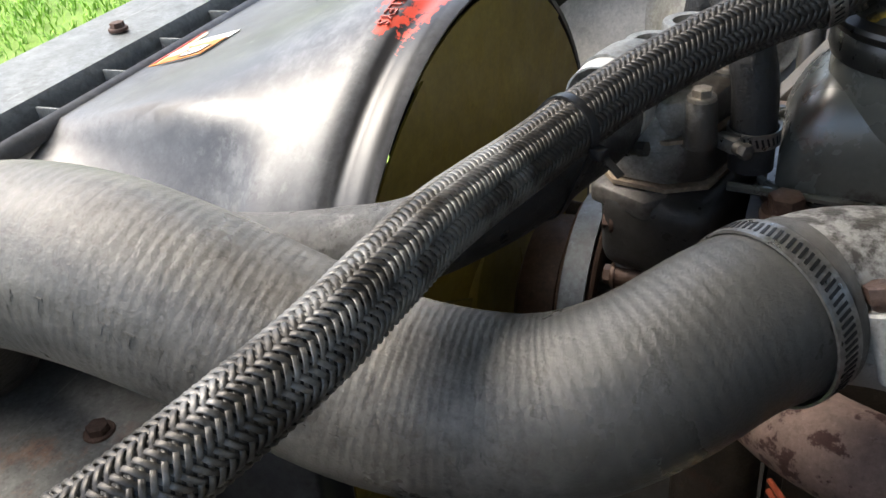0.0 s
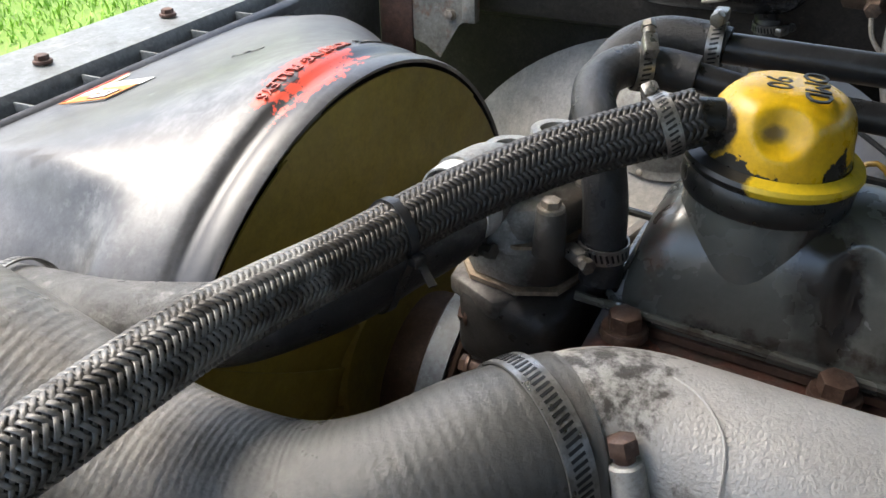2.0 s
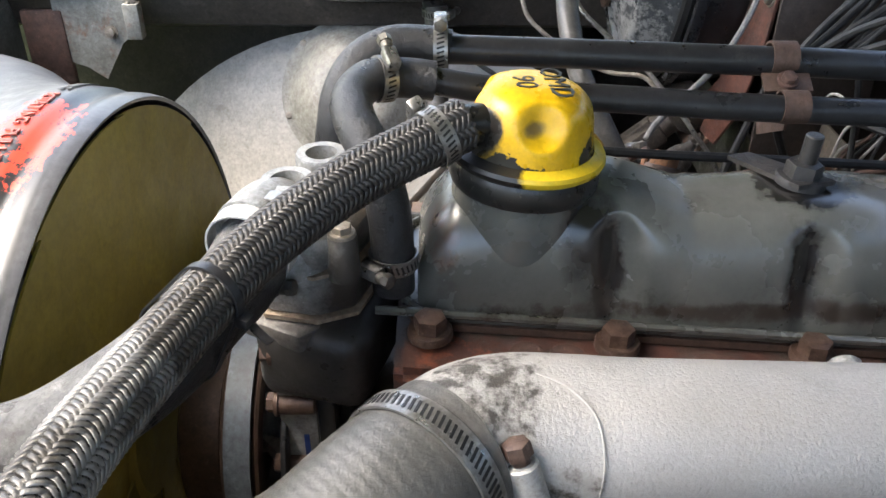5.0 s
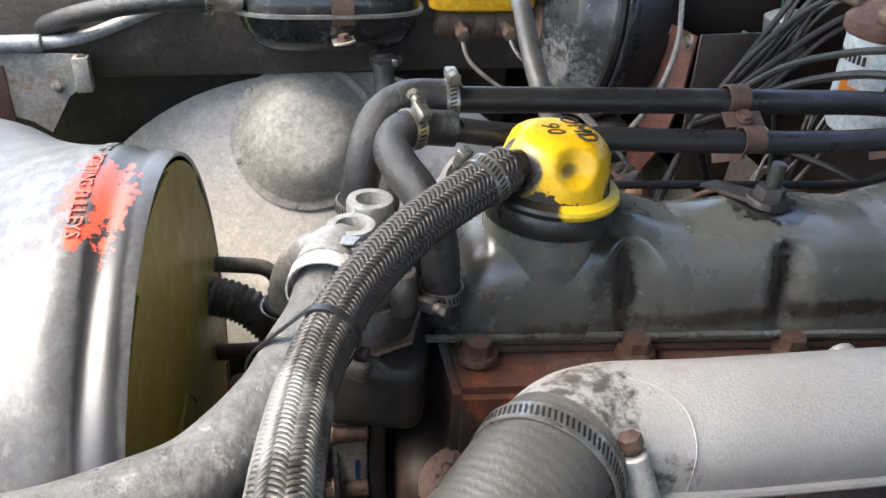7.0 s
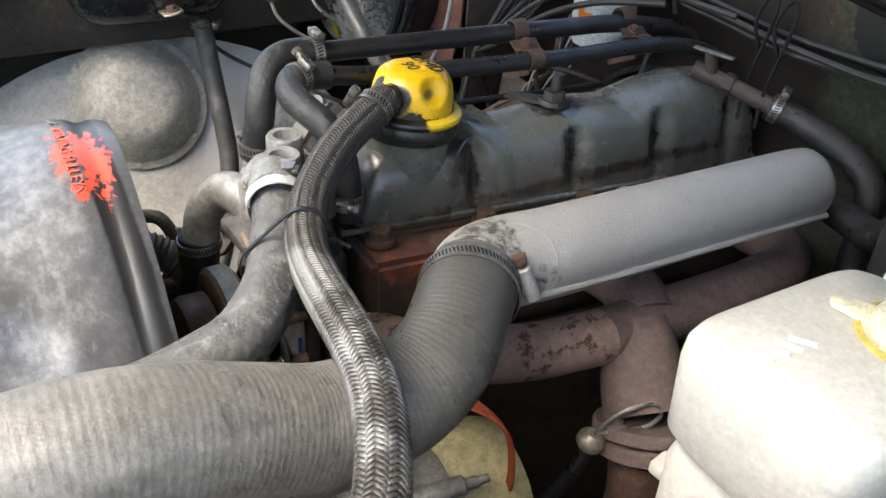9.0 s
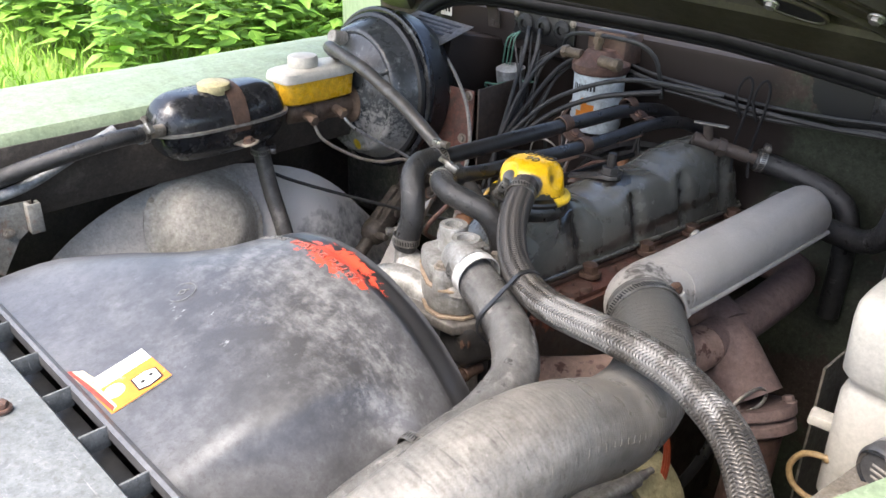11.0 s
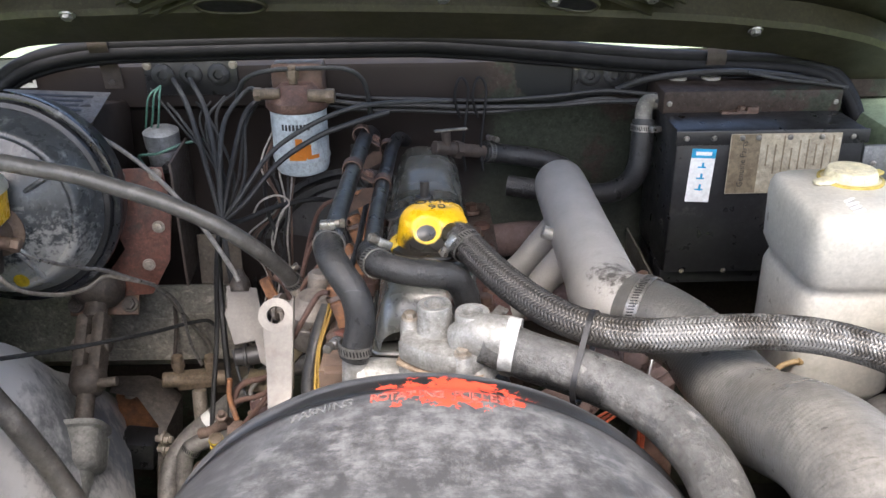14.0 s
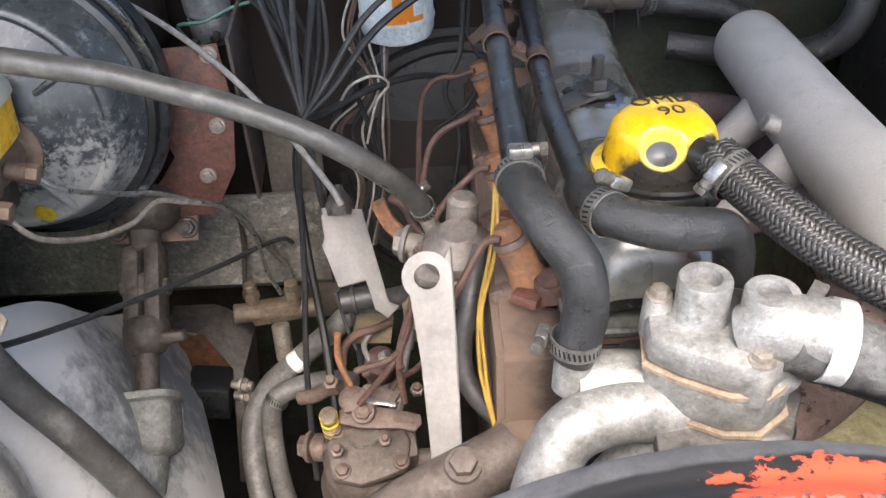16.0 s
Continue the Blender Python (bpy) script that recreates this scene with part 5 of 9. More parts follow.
def braided_hose():
    top = thing("breather_hose", (-0.3, -0.06, 1.08), "steel-braided crankcase breather hose from the cap", "hose")
    core = part("rubber_core", tube(BRAID, 0.0140, 24, 0.005), M_INK, top)
    line, s = smooth_line(BRAID, 0.0008)
    a, b, t = frames(line)
    carriers, r0, amp, half, pitch = 14, 0.0151, 0.0008, 0.00112, 0.05
    for sense in (1, -1):
        slope = sense * 2 * math.pi * r0 / pitch
        for c in range(carriers):
            bm = bmesh.new()
            rows = []
            for k in range(len(line)):
                ang = sense * 2 * math.pi * s[k] / pitch + 2 * math.pi * c / carriers
                over = math.sin(ang * carriers / 2 + 0.4) * sense
                rr = r0 + amp * max(-1, min(1, over * 1.7))
                e = a[k] * math.cos(ang) + b[k] * math.sin(ang)
                q = -a[k] * math.sin(ang) + b[k] * math.cos(ang)
                d = q - t[k] * slope
                d = d / np.linalg.norm(d)
                base = line[k] + e * rr
                rows.append([bm.verts.new(base + d * (half * f) + e * g) for f, g in ((-1, -0.0007), (-0.7, 0.0), (-0.36, -0.0002), (0, 0.0002), (0.36, -0.0002), (0.7, 0.0), (1, -0.0007))])
            for u, v in zip(rows[:-1], rows[1:]):
                for i in range(6):
                    bm.faces.new((u[i], u[i + 1], v[i + 1], v[i]))
            part("strand", bm, M_BRAID, core, sharp=180)
    clamp_band(top, (-0.444, 0.054, 1.164), (0.5, -0.83, -0.3), 0.0166, 0.010, 150)
    return top


def simple_hose(name, label, path, r, mdl, seg=20, clamps=(), rib=None, category="hose"):
    top = thing(name, path[len(path) // 2], label, category)
    part("hose", tube(path, r, seg, 0.0015 if rib else 0.005, rib=rib), mdl, top)
    for at, way, deg in clamps:
        clamp_band(top, at, way, r + 0.0008, 0.010, deg)
    return top


intake_hose()
radiator_hose()
braided_hose()
simple_hose("heater_hose", "black rubber heater hose elbow on the thermostat housing", [(-0.556, -0.022, 1.082), (-0.551, -0.02, 1.10), (-0.548, -0.017, 1.12), (-0.552, -0.012, 1.145), (-0.566, 0.0, 1.163), (-0.577, 0.02, 1.171), (-0.582, 0.045, 1.170), (-0.582, 0.062, 1.167)], 0.0145, M_HOSE, 20, (((-0.554, -0.021, 1.093), (0.1, 0.1, 1), 160), ((-0.582, 0.056, 1.168), (0, 1, 0), 90)))
simple_hose("bypass_hose", "black rubber bypass hose elbow beside the filler", [(-0.541, 0.052, 1.160), (-0.539, 0.03, 1.163), (-0.527, 0.01, 1.166), (-0.502, 0.0, 1.163), (-0.478, 0.004, 1.158), (-0.458, 0.014, 1.148), (-0.447, 0.022, 1.128), (-0.443, 0.026, 1.105), (-0.441, 0.027, 1.06)], 0.0135, M_HOSE, 20, (((-0.533, 0.018, 1.1645), (0.4, -0.8, 0.1), 60), ((-0.442, 0.027, 1.082), (0, 0, 1), -40)))


def cable_tie():
    top = thing("cable_tie", (-0.345, -0.08, 1.09), "black plastic cable tie round two hoses", "cable tie")
    e1, e2, ax = np.array((0.44, 0.9, 0.0)), np.array((0.0, 0.0, 1.0)), np.array((0.9, -0.44, 0.0))
    c1, c2 = np.array((-0.335, -0.056, 1.129)), np.array((-0.345, -0.080, 1.0925))
    r1, r2 = 0.0172, 0.0238
    rel = np.array(((c2 - c1) @ e1, (c2 - c1) @ e2))
    rings = []
    for k in range(73):
        a = 2 * math.pi * k / 72
        n2 = np.array((math.cos(a), math.sin(a)))
        q = n2 * r1 if r1 >= r2 + rel @ n2 else rel + n2 * r2
        n3 = e1 * n2[0] + e2 * n2[1]
        p = c1 + e1 * q[0] + e2 * q[1]
        rings.append([tuple(p + ax * u + n3 * v) for u, v in ((-0.0026, 0.0), (0.0026, 0.0), (0.0026, 0.0013), (-0.0026, 0.0013))])
    part("strap", loft(rings), M_BLACK, top)
    at = Vector(c1 + e1 * 0.0195 - e2 * 0.008)
    part("head", block((0.0075, 0.006, 0.0075), aim(at, Vector(e1)), 0.001), M_BLACK, top)
    part("tail", block((0.0045, 0.0012, 0.016), aim(at + Vector((0.004, 0.007, -0.004)), Vector((0.5, 0.7, -0.4))), 0), M_BLACK, top)
    return top


cable_tie()


# ---- fan, cowl, thermostat ----
FX, FZ, FR = -0.484, 0.905, 0.2445    # axis of the fan, radius of the cowl's rear lip


def cowl_lean(x, y):
    """The rear lip stands slightly askew to the engine; the lean dies out towards the radiator."""
    return -0.043 * (x - FX) * min(1.0, max(0.0, (y + 0.27) / 0.09))


def fan_cowl():
    top = thing("fan_cowl", (FX, -0.3, 0.7), "worn black plastic fan cowl with flaking red warning paint", "cowl")
    # rear lip, bead and groove, then the drum widening into a square mouth: y, middle x, half width, top height, squareness
    spec = [(-0.158, FX, FR - 0.0005, FZ + FR - 0.0005, 2), (-0.160, FX, FR + 0.0005, FZ + FR + 0.0005, 2), (-0.166, FX, FR + 0.0018, FZ + FR + 0.0018, 2), (-0.171, FX, FR + 0.0022, FZ + FR + 0.0022, 2), (-0.1745, FX, FR + 0.0012, FZ + FR + 0.0012, 2), (-0.179, FX, FR + 0.0008, FZ + FR + 0.0008, 2), (-0.184, FX, FR + 0.0018, FZ + FR + 0.0018, 2), (-0.188, FX, FR + 0.0042, FZ + FR + 0.0042, 2), (-0.192, FX, FR + 0.006, FZ + FR + 0.006, 2),
            (-0.205, FX, FR + 0.0075, FZ + FR + 0.0068, 2), (-0.22, FX - 0.002, 0.259, 1.1525, 2.05), (-0.235, FX - 0.005, 0.265, 1.1485, 2.15), (-0.25, FX - 0.008, 0.272, 1.1440, 2.3), (-0.265, FX - 0.012, 0.279, 1.1395, 2.5), (-0.28, FX - 0.016, 0.286, 1.1350, 2.8), (-0.295, FX - 0.02, 0.292, 1.1300, 3.2), (-0.31, FX - 0.023, 0.297, 1.1255, 3.6), (-0.33, FX - 0.026, 0.302, 1.1200, 4.2), (-0.35, FX - 0.029, 0.306, 1.1150, 4.9), (-0.37, FX - 0.031, 0.308, 1.1095, 5.5), (-0.39, FX - 0.031, 0.309, 1.1045, 6), (-0.41, FX - 0.031, 0.31, 1.1000, 6.3), (-0.435, FX - 0.031, 0.31, 1.0960, 6.6)]
    rings = []
    for y, cx, hx, ztop, n in spec:
        k = min(1.0, max(0.0, (-0.2 - y) / 0.2))
        cz = FZ - 0.03 * k
        out = []
        for x, yy, z in superring(cx, cz, hx, ztop - cz, y, n, 176):
            a = math.degrees(math.atan2(z - cz, x - cx))
            # scooped flank where the intake hose passes
            u = (a - 27) / 27
            v = (y + 0.35) / 0.115
            d = 0.062 * max(0.0, 1 - u * u) ** 0.8 * max(0.0, 1 - v * v) ** 0.8
            r = Vector((x - cx, 0, z - cz))
            r = r * (1 - d / r.length)
            out.append((cx + r.x, yy + cowl_lean(x, y), cz + r.z))
        rings.append(out)
    bm = loft(rings, ends=False)
    bmesh.ops.solidify(bm, geom=bm.faces[:], thickness=-0.003)
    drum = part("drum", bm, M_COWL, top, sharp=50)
    # raised warning letters round the top of the drum
    words = "WARNING  ROTATING PULLEYS"
    lo, hi = -22.5, 14.4
    for k, ch in enumerate(words):
        if ch == " ":
            continue
        a = radians(lo + (hi - lo) * k / (len(words) - 1))
        z = Vector((math.sin(a), 0, math.cos(a)))
        y = Vector((0, 1, 0))
        m = Matrix((y.cross(z), y, z)).transposed().to_4x4()
        m.translation = Vector((FX, -0.1985, FZ)) + z * (FR + 0.0102)
        text_on("letter", ch, 0.0125, m, M_REDLET if k > 8 else M_LETTER, drum, 0.0006)
    # front lip with stiffening webs over dark pockets
    part("front_lip", loft([[(x, -0.432, 1.09), (x, -0.441, 1.09), (x, -0.441, 1.101), (x, -0.438, 1.103), (x, -0.434, 1.101), (x, -0.432, 1.097)] for x in np.linspace(-0.80, -0.22, 12)]), M_COWL, top)
    for k in range(9):
        part("web", block((0.0025, 0.024, 0.02), pose(-0.798 + 0.072 * k, -0.4515, 1.092), 0.001), M_PANEL, top, "pale dusty stiffening web")
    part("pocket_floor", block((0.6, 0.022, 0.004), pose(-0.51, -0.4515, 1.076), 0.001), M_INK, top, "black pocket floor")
    q = aim((-0.551, -0.311, 1.1283), (-0.06, -0.31, 1))
    part("moulding_mark", join(lathe([(0.0134, 0), (0.0134, 0.0006), (0.0141, 0.0006), (0.0141, 0)], q, 32), lathe([(0.0028, 0), (0.0028, 0.0007), (0.0036, 0.0007), (0.0036, 0)], q, 16), block((0.008, 0.0008, 0.0012), q @ Matrix.Rotation(0.9, 4, "Z") @ Matrix.Translation((0.003, 0.003, 0)), 0), block((0.006, 0.0008, 0.0012), q @ Matrix.Rotation(2.0, 4, "Z") @ Matrix.Translation((-0.003, 0.002, 0)), 0)), M_LETTER, top)
    return top


fan_cowl()


def warning_sticker():
    top = thing("warning_sticker", (-0.45, -0.42, 1.13), "white and orange warning sticker with black symbol on the cowl", "sticker")
    m = aim((-0.48, -0.4025, 1.1056), (0.0, -0.24, 1), up=(0, 1, 0))
    if m.col[0].x < 0:
        m = m @ Matrix.Rotation(math.pi, 4, "Z")
    part("sheet", block((0.056, 0.056, 0.0006), m, 0), M_WHITE, top, smooth=False)
    part("orange_field", block((0.037, 0.0562, 0.0006), m @ Matrix.Translation((0.0096, 0, 0.0007)), 0), M_ORANGE, top, smooth=False)
    part("symbol_field", plate([(-0.010, -0.011), (0.008, -0.012), (0.011, -0.003), (0.009, 0.011), (-0.007, 0.012), (-0.011, 0.003)], 0.0004, m @ Matrix.Translation((0.014, 0.012, 0.001)), 0), M_INK, top, smooth=False)
    part("symbol", plate([(-0.0085, -0.0095), (0.0065, -0.0105), (0.0095, -0.0025), (0.0075, 0.0095), (-0.0055, 0.0105), (-0.0095, 0.0025)], 0.0004, m @ Matrix.Translation((0.014, 0.012, 0.0015)), 0), M_WHITE, top, smooth=False)
    for dx, dy in ((0.013, 0.0165), (0.0155, 0.0075)):
        part("symbol_dot", lathe([(0, 0.0004), (0.0019, 0.0004), (0.0019, 0)], m @ Matrix.Translation((dx, dy, 0.002)), 12), M_INK, top, smooth=False)
    part("symbol", lathe([(0, 0.0004), (0.009, 0.0004), (0.009, 0)], m @ Matrix.Translation((0.004, -0.014, 0.001)), 20), M_WHITE, top, smooth=False)
    old = thing("faded_sticker", (-0.5, -0.425, 1.11), "faded yellow and red strip sticker on the cowl edge", "sticker")
    m = aim((-0.495, -0.4245, 1.1008), (0.0, -0.2, 1), up=(0, 1, 0)) @ Matrix.Rotation(radians(4), 4, "Z")
    part("strip", plate([(-0.04, -0.005), (-0.02, -0.006), (0.02, -0.005), (0.04, -0.006), (0.036, 0.004), (0.0, 0.006), (-0.03, 0.004)], 0.0006, m, 0), M_FADED, old, smooth=False)
    part("red_edge", plate([(-0.04, -0.0055), (0.04, -0.0065), (0.038, -0.003), (0.0, -0.002), (-0.038, -0.003)], 0.0005, m @ Matrix.Translation((0, 0, 0.0007)), 0), M_RED, old, "flaked red edge", smooth=False)
    return top


warning_sticker()


def fan():
    top = thing("cooling_fan", (FX, -0.14, FZ), "yellow plastic cooling fan at rest in the cowl", "fan")
    part("hub", lathe([(0, -0.03), (0.05, -0.03), (0.06, -0.02), (0.062, 0.014), (0.056, 0.02), (0, 0.02)], aim((FX, -0.18, FZ), (0, 1, 0)), 32), M_FAN, top)
    count = 11
    for k in range(count):
        a0 = 2 * math.pi * k / count + 0.2
        rows = []
        for i in range(11):
            r = 0.055 + (0.2405 - 0.055) * i / 10
            row = []
            for j in range(9):
                v = j / 8 - 0.5
                a = a0 + v * 0.6 + 0.1 * i / 10
                x = FX + r * math.cos(a)
                row.append((x, -0.1595 + v * 0.003 - 0.004 * (1 - i / 10) - 0.043 * (x - FX), FZ + r * math.sin(a)))
            rows.append(row)
        bm = loft(rings=rows, closed=False, ends=False)
        bmesh.ops.solidify(bm, geom=bm.faces[:], thickness=0.0016)
        part("blade", bm, M_FAN, top)
    return top


fan()


def pump_pulley():
    top = thing("fan_pulley", (FX, -0.09, 0.82), "brown viscous fan hub with grey belt pulley", "pulley")
    c = lambda y: (FX, y, FZ)
    part("viscous_hub", lathe([(0, 0), (0.05, 0.0), (0.066, 0.006), (0.068, 0.012), (0.068, 0.034), (0.062, 0.038), (0, 0.038)], aim(c(-0.132), (0, 1, 0)), 48), M_HUB, top, "brown rusty viscous coupling")
    part("pulley", lathe([(0.03, 0), (0.084, 0.0), (0.086, 0.002), (0.083, 0.006), (0.083, 0.02), (0.086, 0.024), (0.084, 0.026), (0.058, 0.024), (0.056, 0.012), (0.03, 0.012)], aim(c(-0.093), (0, 1, 0)), 64), M_HUB, top, "brown pressed pulley")
    part("drive_belt", lathe([(0.0835, 0.004), (0.0895, 0.0035), (0.0895, 0.0215), (0.0835, 0.021)], aim(c(-0.093), (0, 1, 0)), 64), M_BELT, top, "grey-blue worn drive belt")
    return top


def water_pump():
    """The cast pump nose between the pulley and the timing housing, with its backing plate."""
    top = thing("water_pump", (FX, -0.04, 0.8), "cast aluminium water pump with bolts on a black backing plate", "pump")
    nose = lathe([(0.026, 0), (0.024, 0.01), (0.03, 0.024), (0.046, 0.034)], aim((FX, -0.084, FZ), (0, 1, 0)), 32)
    part("nose", nose, M_PUMPALU, top)
    for k in range(5):
        a = radians(72 * k + 8)
        out = Vector((math.cos(a), 0, math.sin(a)))
        at = Vector((FX, -0.056, FZ))
        part("web", loft([[tuple(at + out * r + Vector((0, y, 0)) + out.cross(Vector((0, 1, 0))) * w) for y, w in ((h, -0.003), (h, 0.003), (0.012, 0.004), (0.012, -0.004))] for r, h in ((0.022, -0.024), (0.042, -0.008), (0.062, 0.006))]), M_PUMPALU, top)
    outline = [(0.064, -0.05), (0.066, 0.0), (0.062, 0.06), (0.066, 0.1), (0.058, 0.132), (0.02, 0.14), (-0.03, 0.12), (-0.066, 0.06), (-0.07, 0.0), (-0.05, -0.05), (0.0, -0.07), (0.04, -0.066)]
    face = aim((FX, -0.026, FZ), (0, -1, 0), up=(0, 0, 1))
    if (face.to_3x3() @ Vector((1, 0, 0))).x < 0:
        outline = [(-x, y) for x, y in outline][::-1]
    part("body", plate(outline, 0.026, face, 0.003), M_PUMPALU, top)
    part("backing_plate", plate([(x * 1.05, y * 1.03) for x, y in outline], 0.012, face @ Matrix.Translation((0, 0, -0.0125)), 0.002), M_BLACK, top, "black backing plate")
    part("shield_plate", lathe([(0.05, 0), (0.083, 0), (0.084, 0.0015), (0.084, 0.0035), (0.082, 0.005), (0.05, 0.005)], aim((FX, -0.052, FZ), (0, 1, 0)), 56), M_BLACK, top, "black pressed shield plate")
    part("paint_mark", block((0.0012, 0.0035, 0.018), pose(FX + 0.0664, -0.034, 0.945), 0), M_INKBLUE, top, "streak of blue marking paint", smooth=False)
    for dx, dz in ((0.062, 0.118), (0.0625, 0.075), (0.064, 0.02), (0.06, -0.045)):
        part("bolt", join(rod((FX + dx, -0.052, FZ + dz), (FX + dx, -0.026, FZ + dz), 0.008, 14), hexagon(0.0068, 0.007, aim((FX + dx, -0.052, FZ + dz), (0, -1, 0)))), M_BOLT, top)
    return top


water_pump()


pump_pulley()


def thermostat_housing():
    top = thing("thermostat_housing", (-0.47, -0.03, 1.02), "bare cast aluminium thermostat housing with two open bosses", "housing")
    for x, y in ((-0.477, -0.018), (-0.442, -0.034)):
        part("boss", lathe([(0.0, -0.012), (0.0095, -0.012), (0.0100, 0.0), (0.0155, 0.0), (0.0165, -0.002), (0.0165, -0.022), (0.018, -0.03), (0.024, -0.04), (0.028, -0.06)], pose(x, y, 1.138), 36), M_ALU, top)
    # two castings of rounded triangular plan
    def casting(pts, z0, z1, bev):
        return plate(pts, z1 - z0, Matrix.Translation((0, 0, z0)), bev)
    tri_ = [(-0.513, -0.035), (-0.508, -0.005), (-0.490, 0.012), (-0.462, 0.016), (-0.428, 0.004), (-0.418, -0.02), (-0.425, -0.052), (-0.447, -0.068), (-0.468, -0.066), (-0.495, -0.05)]
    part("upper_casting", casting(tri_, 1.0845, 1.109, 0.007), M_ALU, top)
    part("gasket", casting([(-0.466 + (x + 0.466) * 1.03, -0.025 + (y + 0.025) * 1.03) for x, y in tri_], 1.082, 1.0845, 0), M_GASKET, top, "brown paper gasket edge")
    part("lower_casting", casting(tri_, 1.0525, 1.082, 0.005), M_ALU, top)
    part("gasket", casting([(-0.466 + (x + 0.466) * 1.04, -0.025 + (y + 0.025) * 1.04) for x, y in tri_], 1.0495, 1.0525, 0), M_GASKET, top, "brown paper gasket edge")
    part("outlet", tube([(-0.455, -0.036, 1.108, 0.017), (-0.438, -0.044, 1.118, 0.0205), (-0.41, -0.053, 1.119, 0.021)], 0.0195, 24, 0.004), M_ALU, top)
    part("side_arm", tube([(-0.49, -0.035, 1.044, 0.022), (-0.53, -0.042, 1.05, 0.021), (-0.562, -0.055, 1.045, 0.0195), (-0.580, -0.072, 1.015, 0.019), (-0.585, -0.078, 0.975, 0.019)], 0.02, 28, 0.004), M_ALU, top)
    part("spigot_block", tube([(-0.50, -0.02, 1.05, 0.024), (-0.53, -0.02, 1.055, 0.022), (-0.555, -0.022, 1.058, 0.020)], 0.02, 24, 0.004), M_ALU, top)
    part("spigot", rod((-0.556, -0.024, 1.055), (-0.554, -0.021, 1.09), 0.0125, 20), M_ALU, top)
    for x, y, z in ((-0.501, -0.008, 1.118), (-0.452, -0.060, 1.108), (-0.426, -0.002, 1.11), (-0.468, 0.008, 1.112)):
        part("bolt_post", lathe([(0.0105, -0.03), (0.009, -0.002), (0.0075, 0.0), (0, 0.0)], pose(x, y, z), 20), M_ALU, top)
        part("bolt", hexagon(0.0062, 0.006, pose(x, y, z), True), M_ZINC, top)
    return top


thermostat_housing()
simple_hose("bottom_hose", "black rubber hose below the thermostat arm", [(-0.585, -0.078, 0.985), (-0.587, -0.082, 0.95), (-0.592, -0.088, 0.9), (-0.60, -0.09, 0.85)], 0.0215, M_HOSE, 20, (((-0.585, -0.079, 0.978), (0, 0, 1), 180),))
simple_hose("corrugated_hose", "dusty grey corrugated rubber hose behind the fan cowl", [(-0.67, -0.19, 0.95), (-0.655, -0.15, 0.952), (-0.645, -0.12, 0.945), (-0.635, -0.095, 0.925), (-0.625, -0.08, 0.9), (-0.62, -0.075, 0.86)], 0.0195, M_DUSTHOSE, 22, (), rib=(0.0058, 0.003))


wire("coolant_pipe", "dull grey bent steel pipe behind the cowl", [(-0.70, -0.16, 0.96), (-0.70, -0.13, 0.957), (-0.70, -0.1, 0.951), (-0.70, -0.086, 0.93), (-0.70, -0.08, 0.9), (-0.7, -0.075, 0.86)], 0.008, M_CASTPIPE, "pipe", 14)
wire("coolant_pipe", "rusty short pipe stub behind the cowl", [(-0.66, -0.16, 0.883), (-0.66, -0.13, 0.88), (-0.66, -0.095, 0.88), (-0.66, -0.08, 0.878)], 0.0085, M_INJB, "pipe", 14)


def radiator():
    top = thing("radiator", (FX, -0.48, 0.6), "black radiator core behind the fan cowl", "radiator")
    part("core", block((0.56, 0.02, 0.44), pose(FX, -0.455, 0.82), 0.003), M_DARK, top)
    part("top_tank", block((0.6, 0.03, 0.03), pose(FX, -0.455, 1.05), 0.008, 2), M_BLACK, top)
    part("bottom_tank", block((0.6, 0.03, 0.05), pose(FX, -0.455, 0.58), 0.008, 2), M_BLACK, top)
    return top


radiator()


# ---- left side: brakes, header tank, steering ----
def heater_pipe(label, path, r):
    top = thing("heater_pipe", path[1], label, "pipe")
    part("pipe", tube(path, r, 16, 0.01), M_BLACK, top)
    return top


heater_pipe("black painted steel heater pipe over the engine", [(-0.582, 0.055, 1.168), (-0.58, 0.2, 1.164), (-0.576, 0.35, 1.160), (-0.574, 0.44, 1.156), (-0.574, 0.53, 1.14), (-0.57, 0.575, 1.12)], 0.0105)
heater_pipe("black painted steel heater pipe beside the rocker cover", [(-0.541, 0.045, 1.161), (-0.541, 0.1, 1.153), (-0.543, 0.19, 1.146), (-0.542, 0.28, 1.141), (-0.539, 0.37, 1.139), (-0.535, 0.46, 1.140), (-0.528, 0.53, 1.13), (-0.52, 0.575, 1.11)], 0.0095)


def pipe_clip(y, dz):
    top = thing("pipe_clip", (-0.56, y, 1.14), "rusty steel clip joining the two heater pipes", "clip", group="heater pipe clips")
    for x, z, r in ((-0.579, 1.163 + dz, 0.0112), (-0.542, 1.142 + dz, 0.0102)):
        part("strap", lathe([(r, -0.009), (r + 0.0014, -0.009), (r + 0.0014, 0.009), (r, 0.009), (r, -0.009)], aim((x, y, z), (0, 1, 0)), 24), M_CLIP, top)
    part("bridge", block((0.034, 0.016, 0.0025), aim((-0.560, y, 1.1525 + dz), (0.5, 0, 0.87)), 0.0006), M_CLIP, top)
    part("bolt", hexagon(0.0055, 0.005, aim((-0.559, y, 1.155 + dz), (0.5, 0, 0.87))), M_RUST, top)
    part("tail", plate([(0, 0), (0.016, 0), (0.05, -0.03), (0.045, -0.038), (0, -0.014)], 0.002, aim((-0.548, y, 1.136 + dz), (0, 1, 0), up=(0, 0, 1))), M_CLIP, top)
    return top


pipe_clip(0.298, 0.0)
pipe_clip(0.455, -0.003)


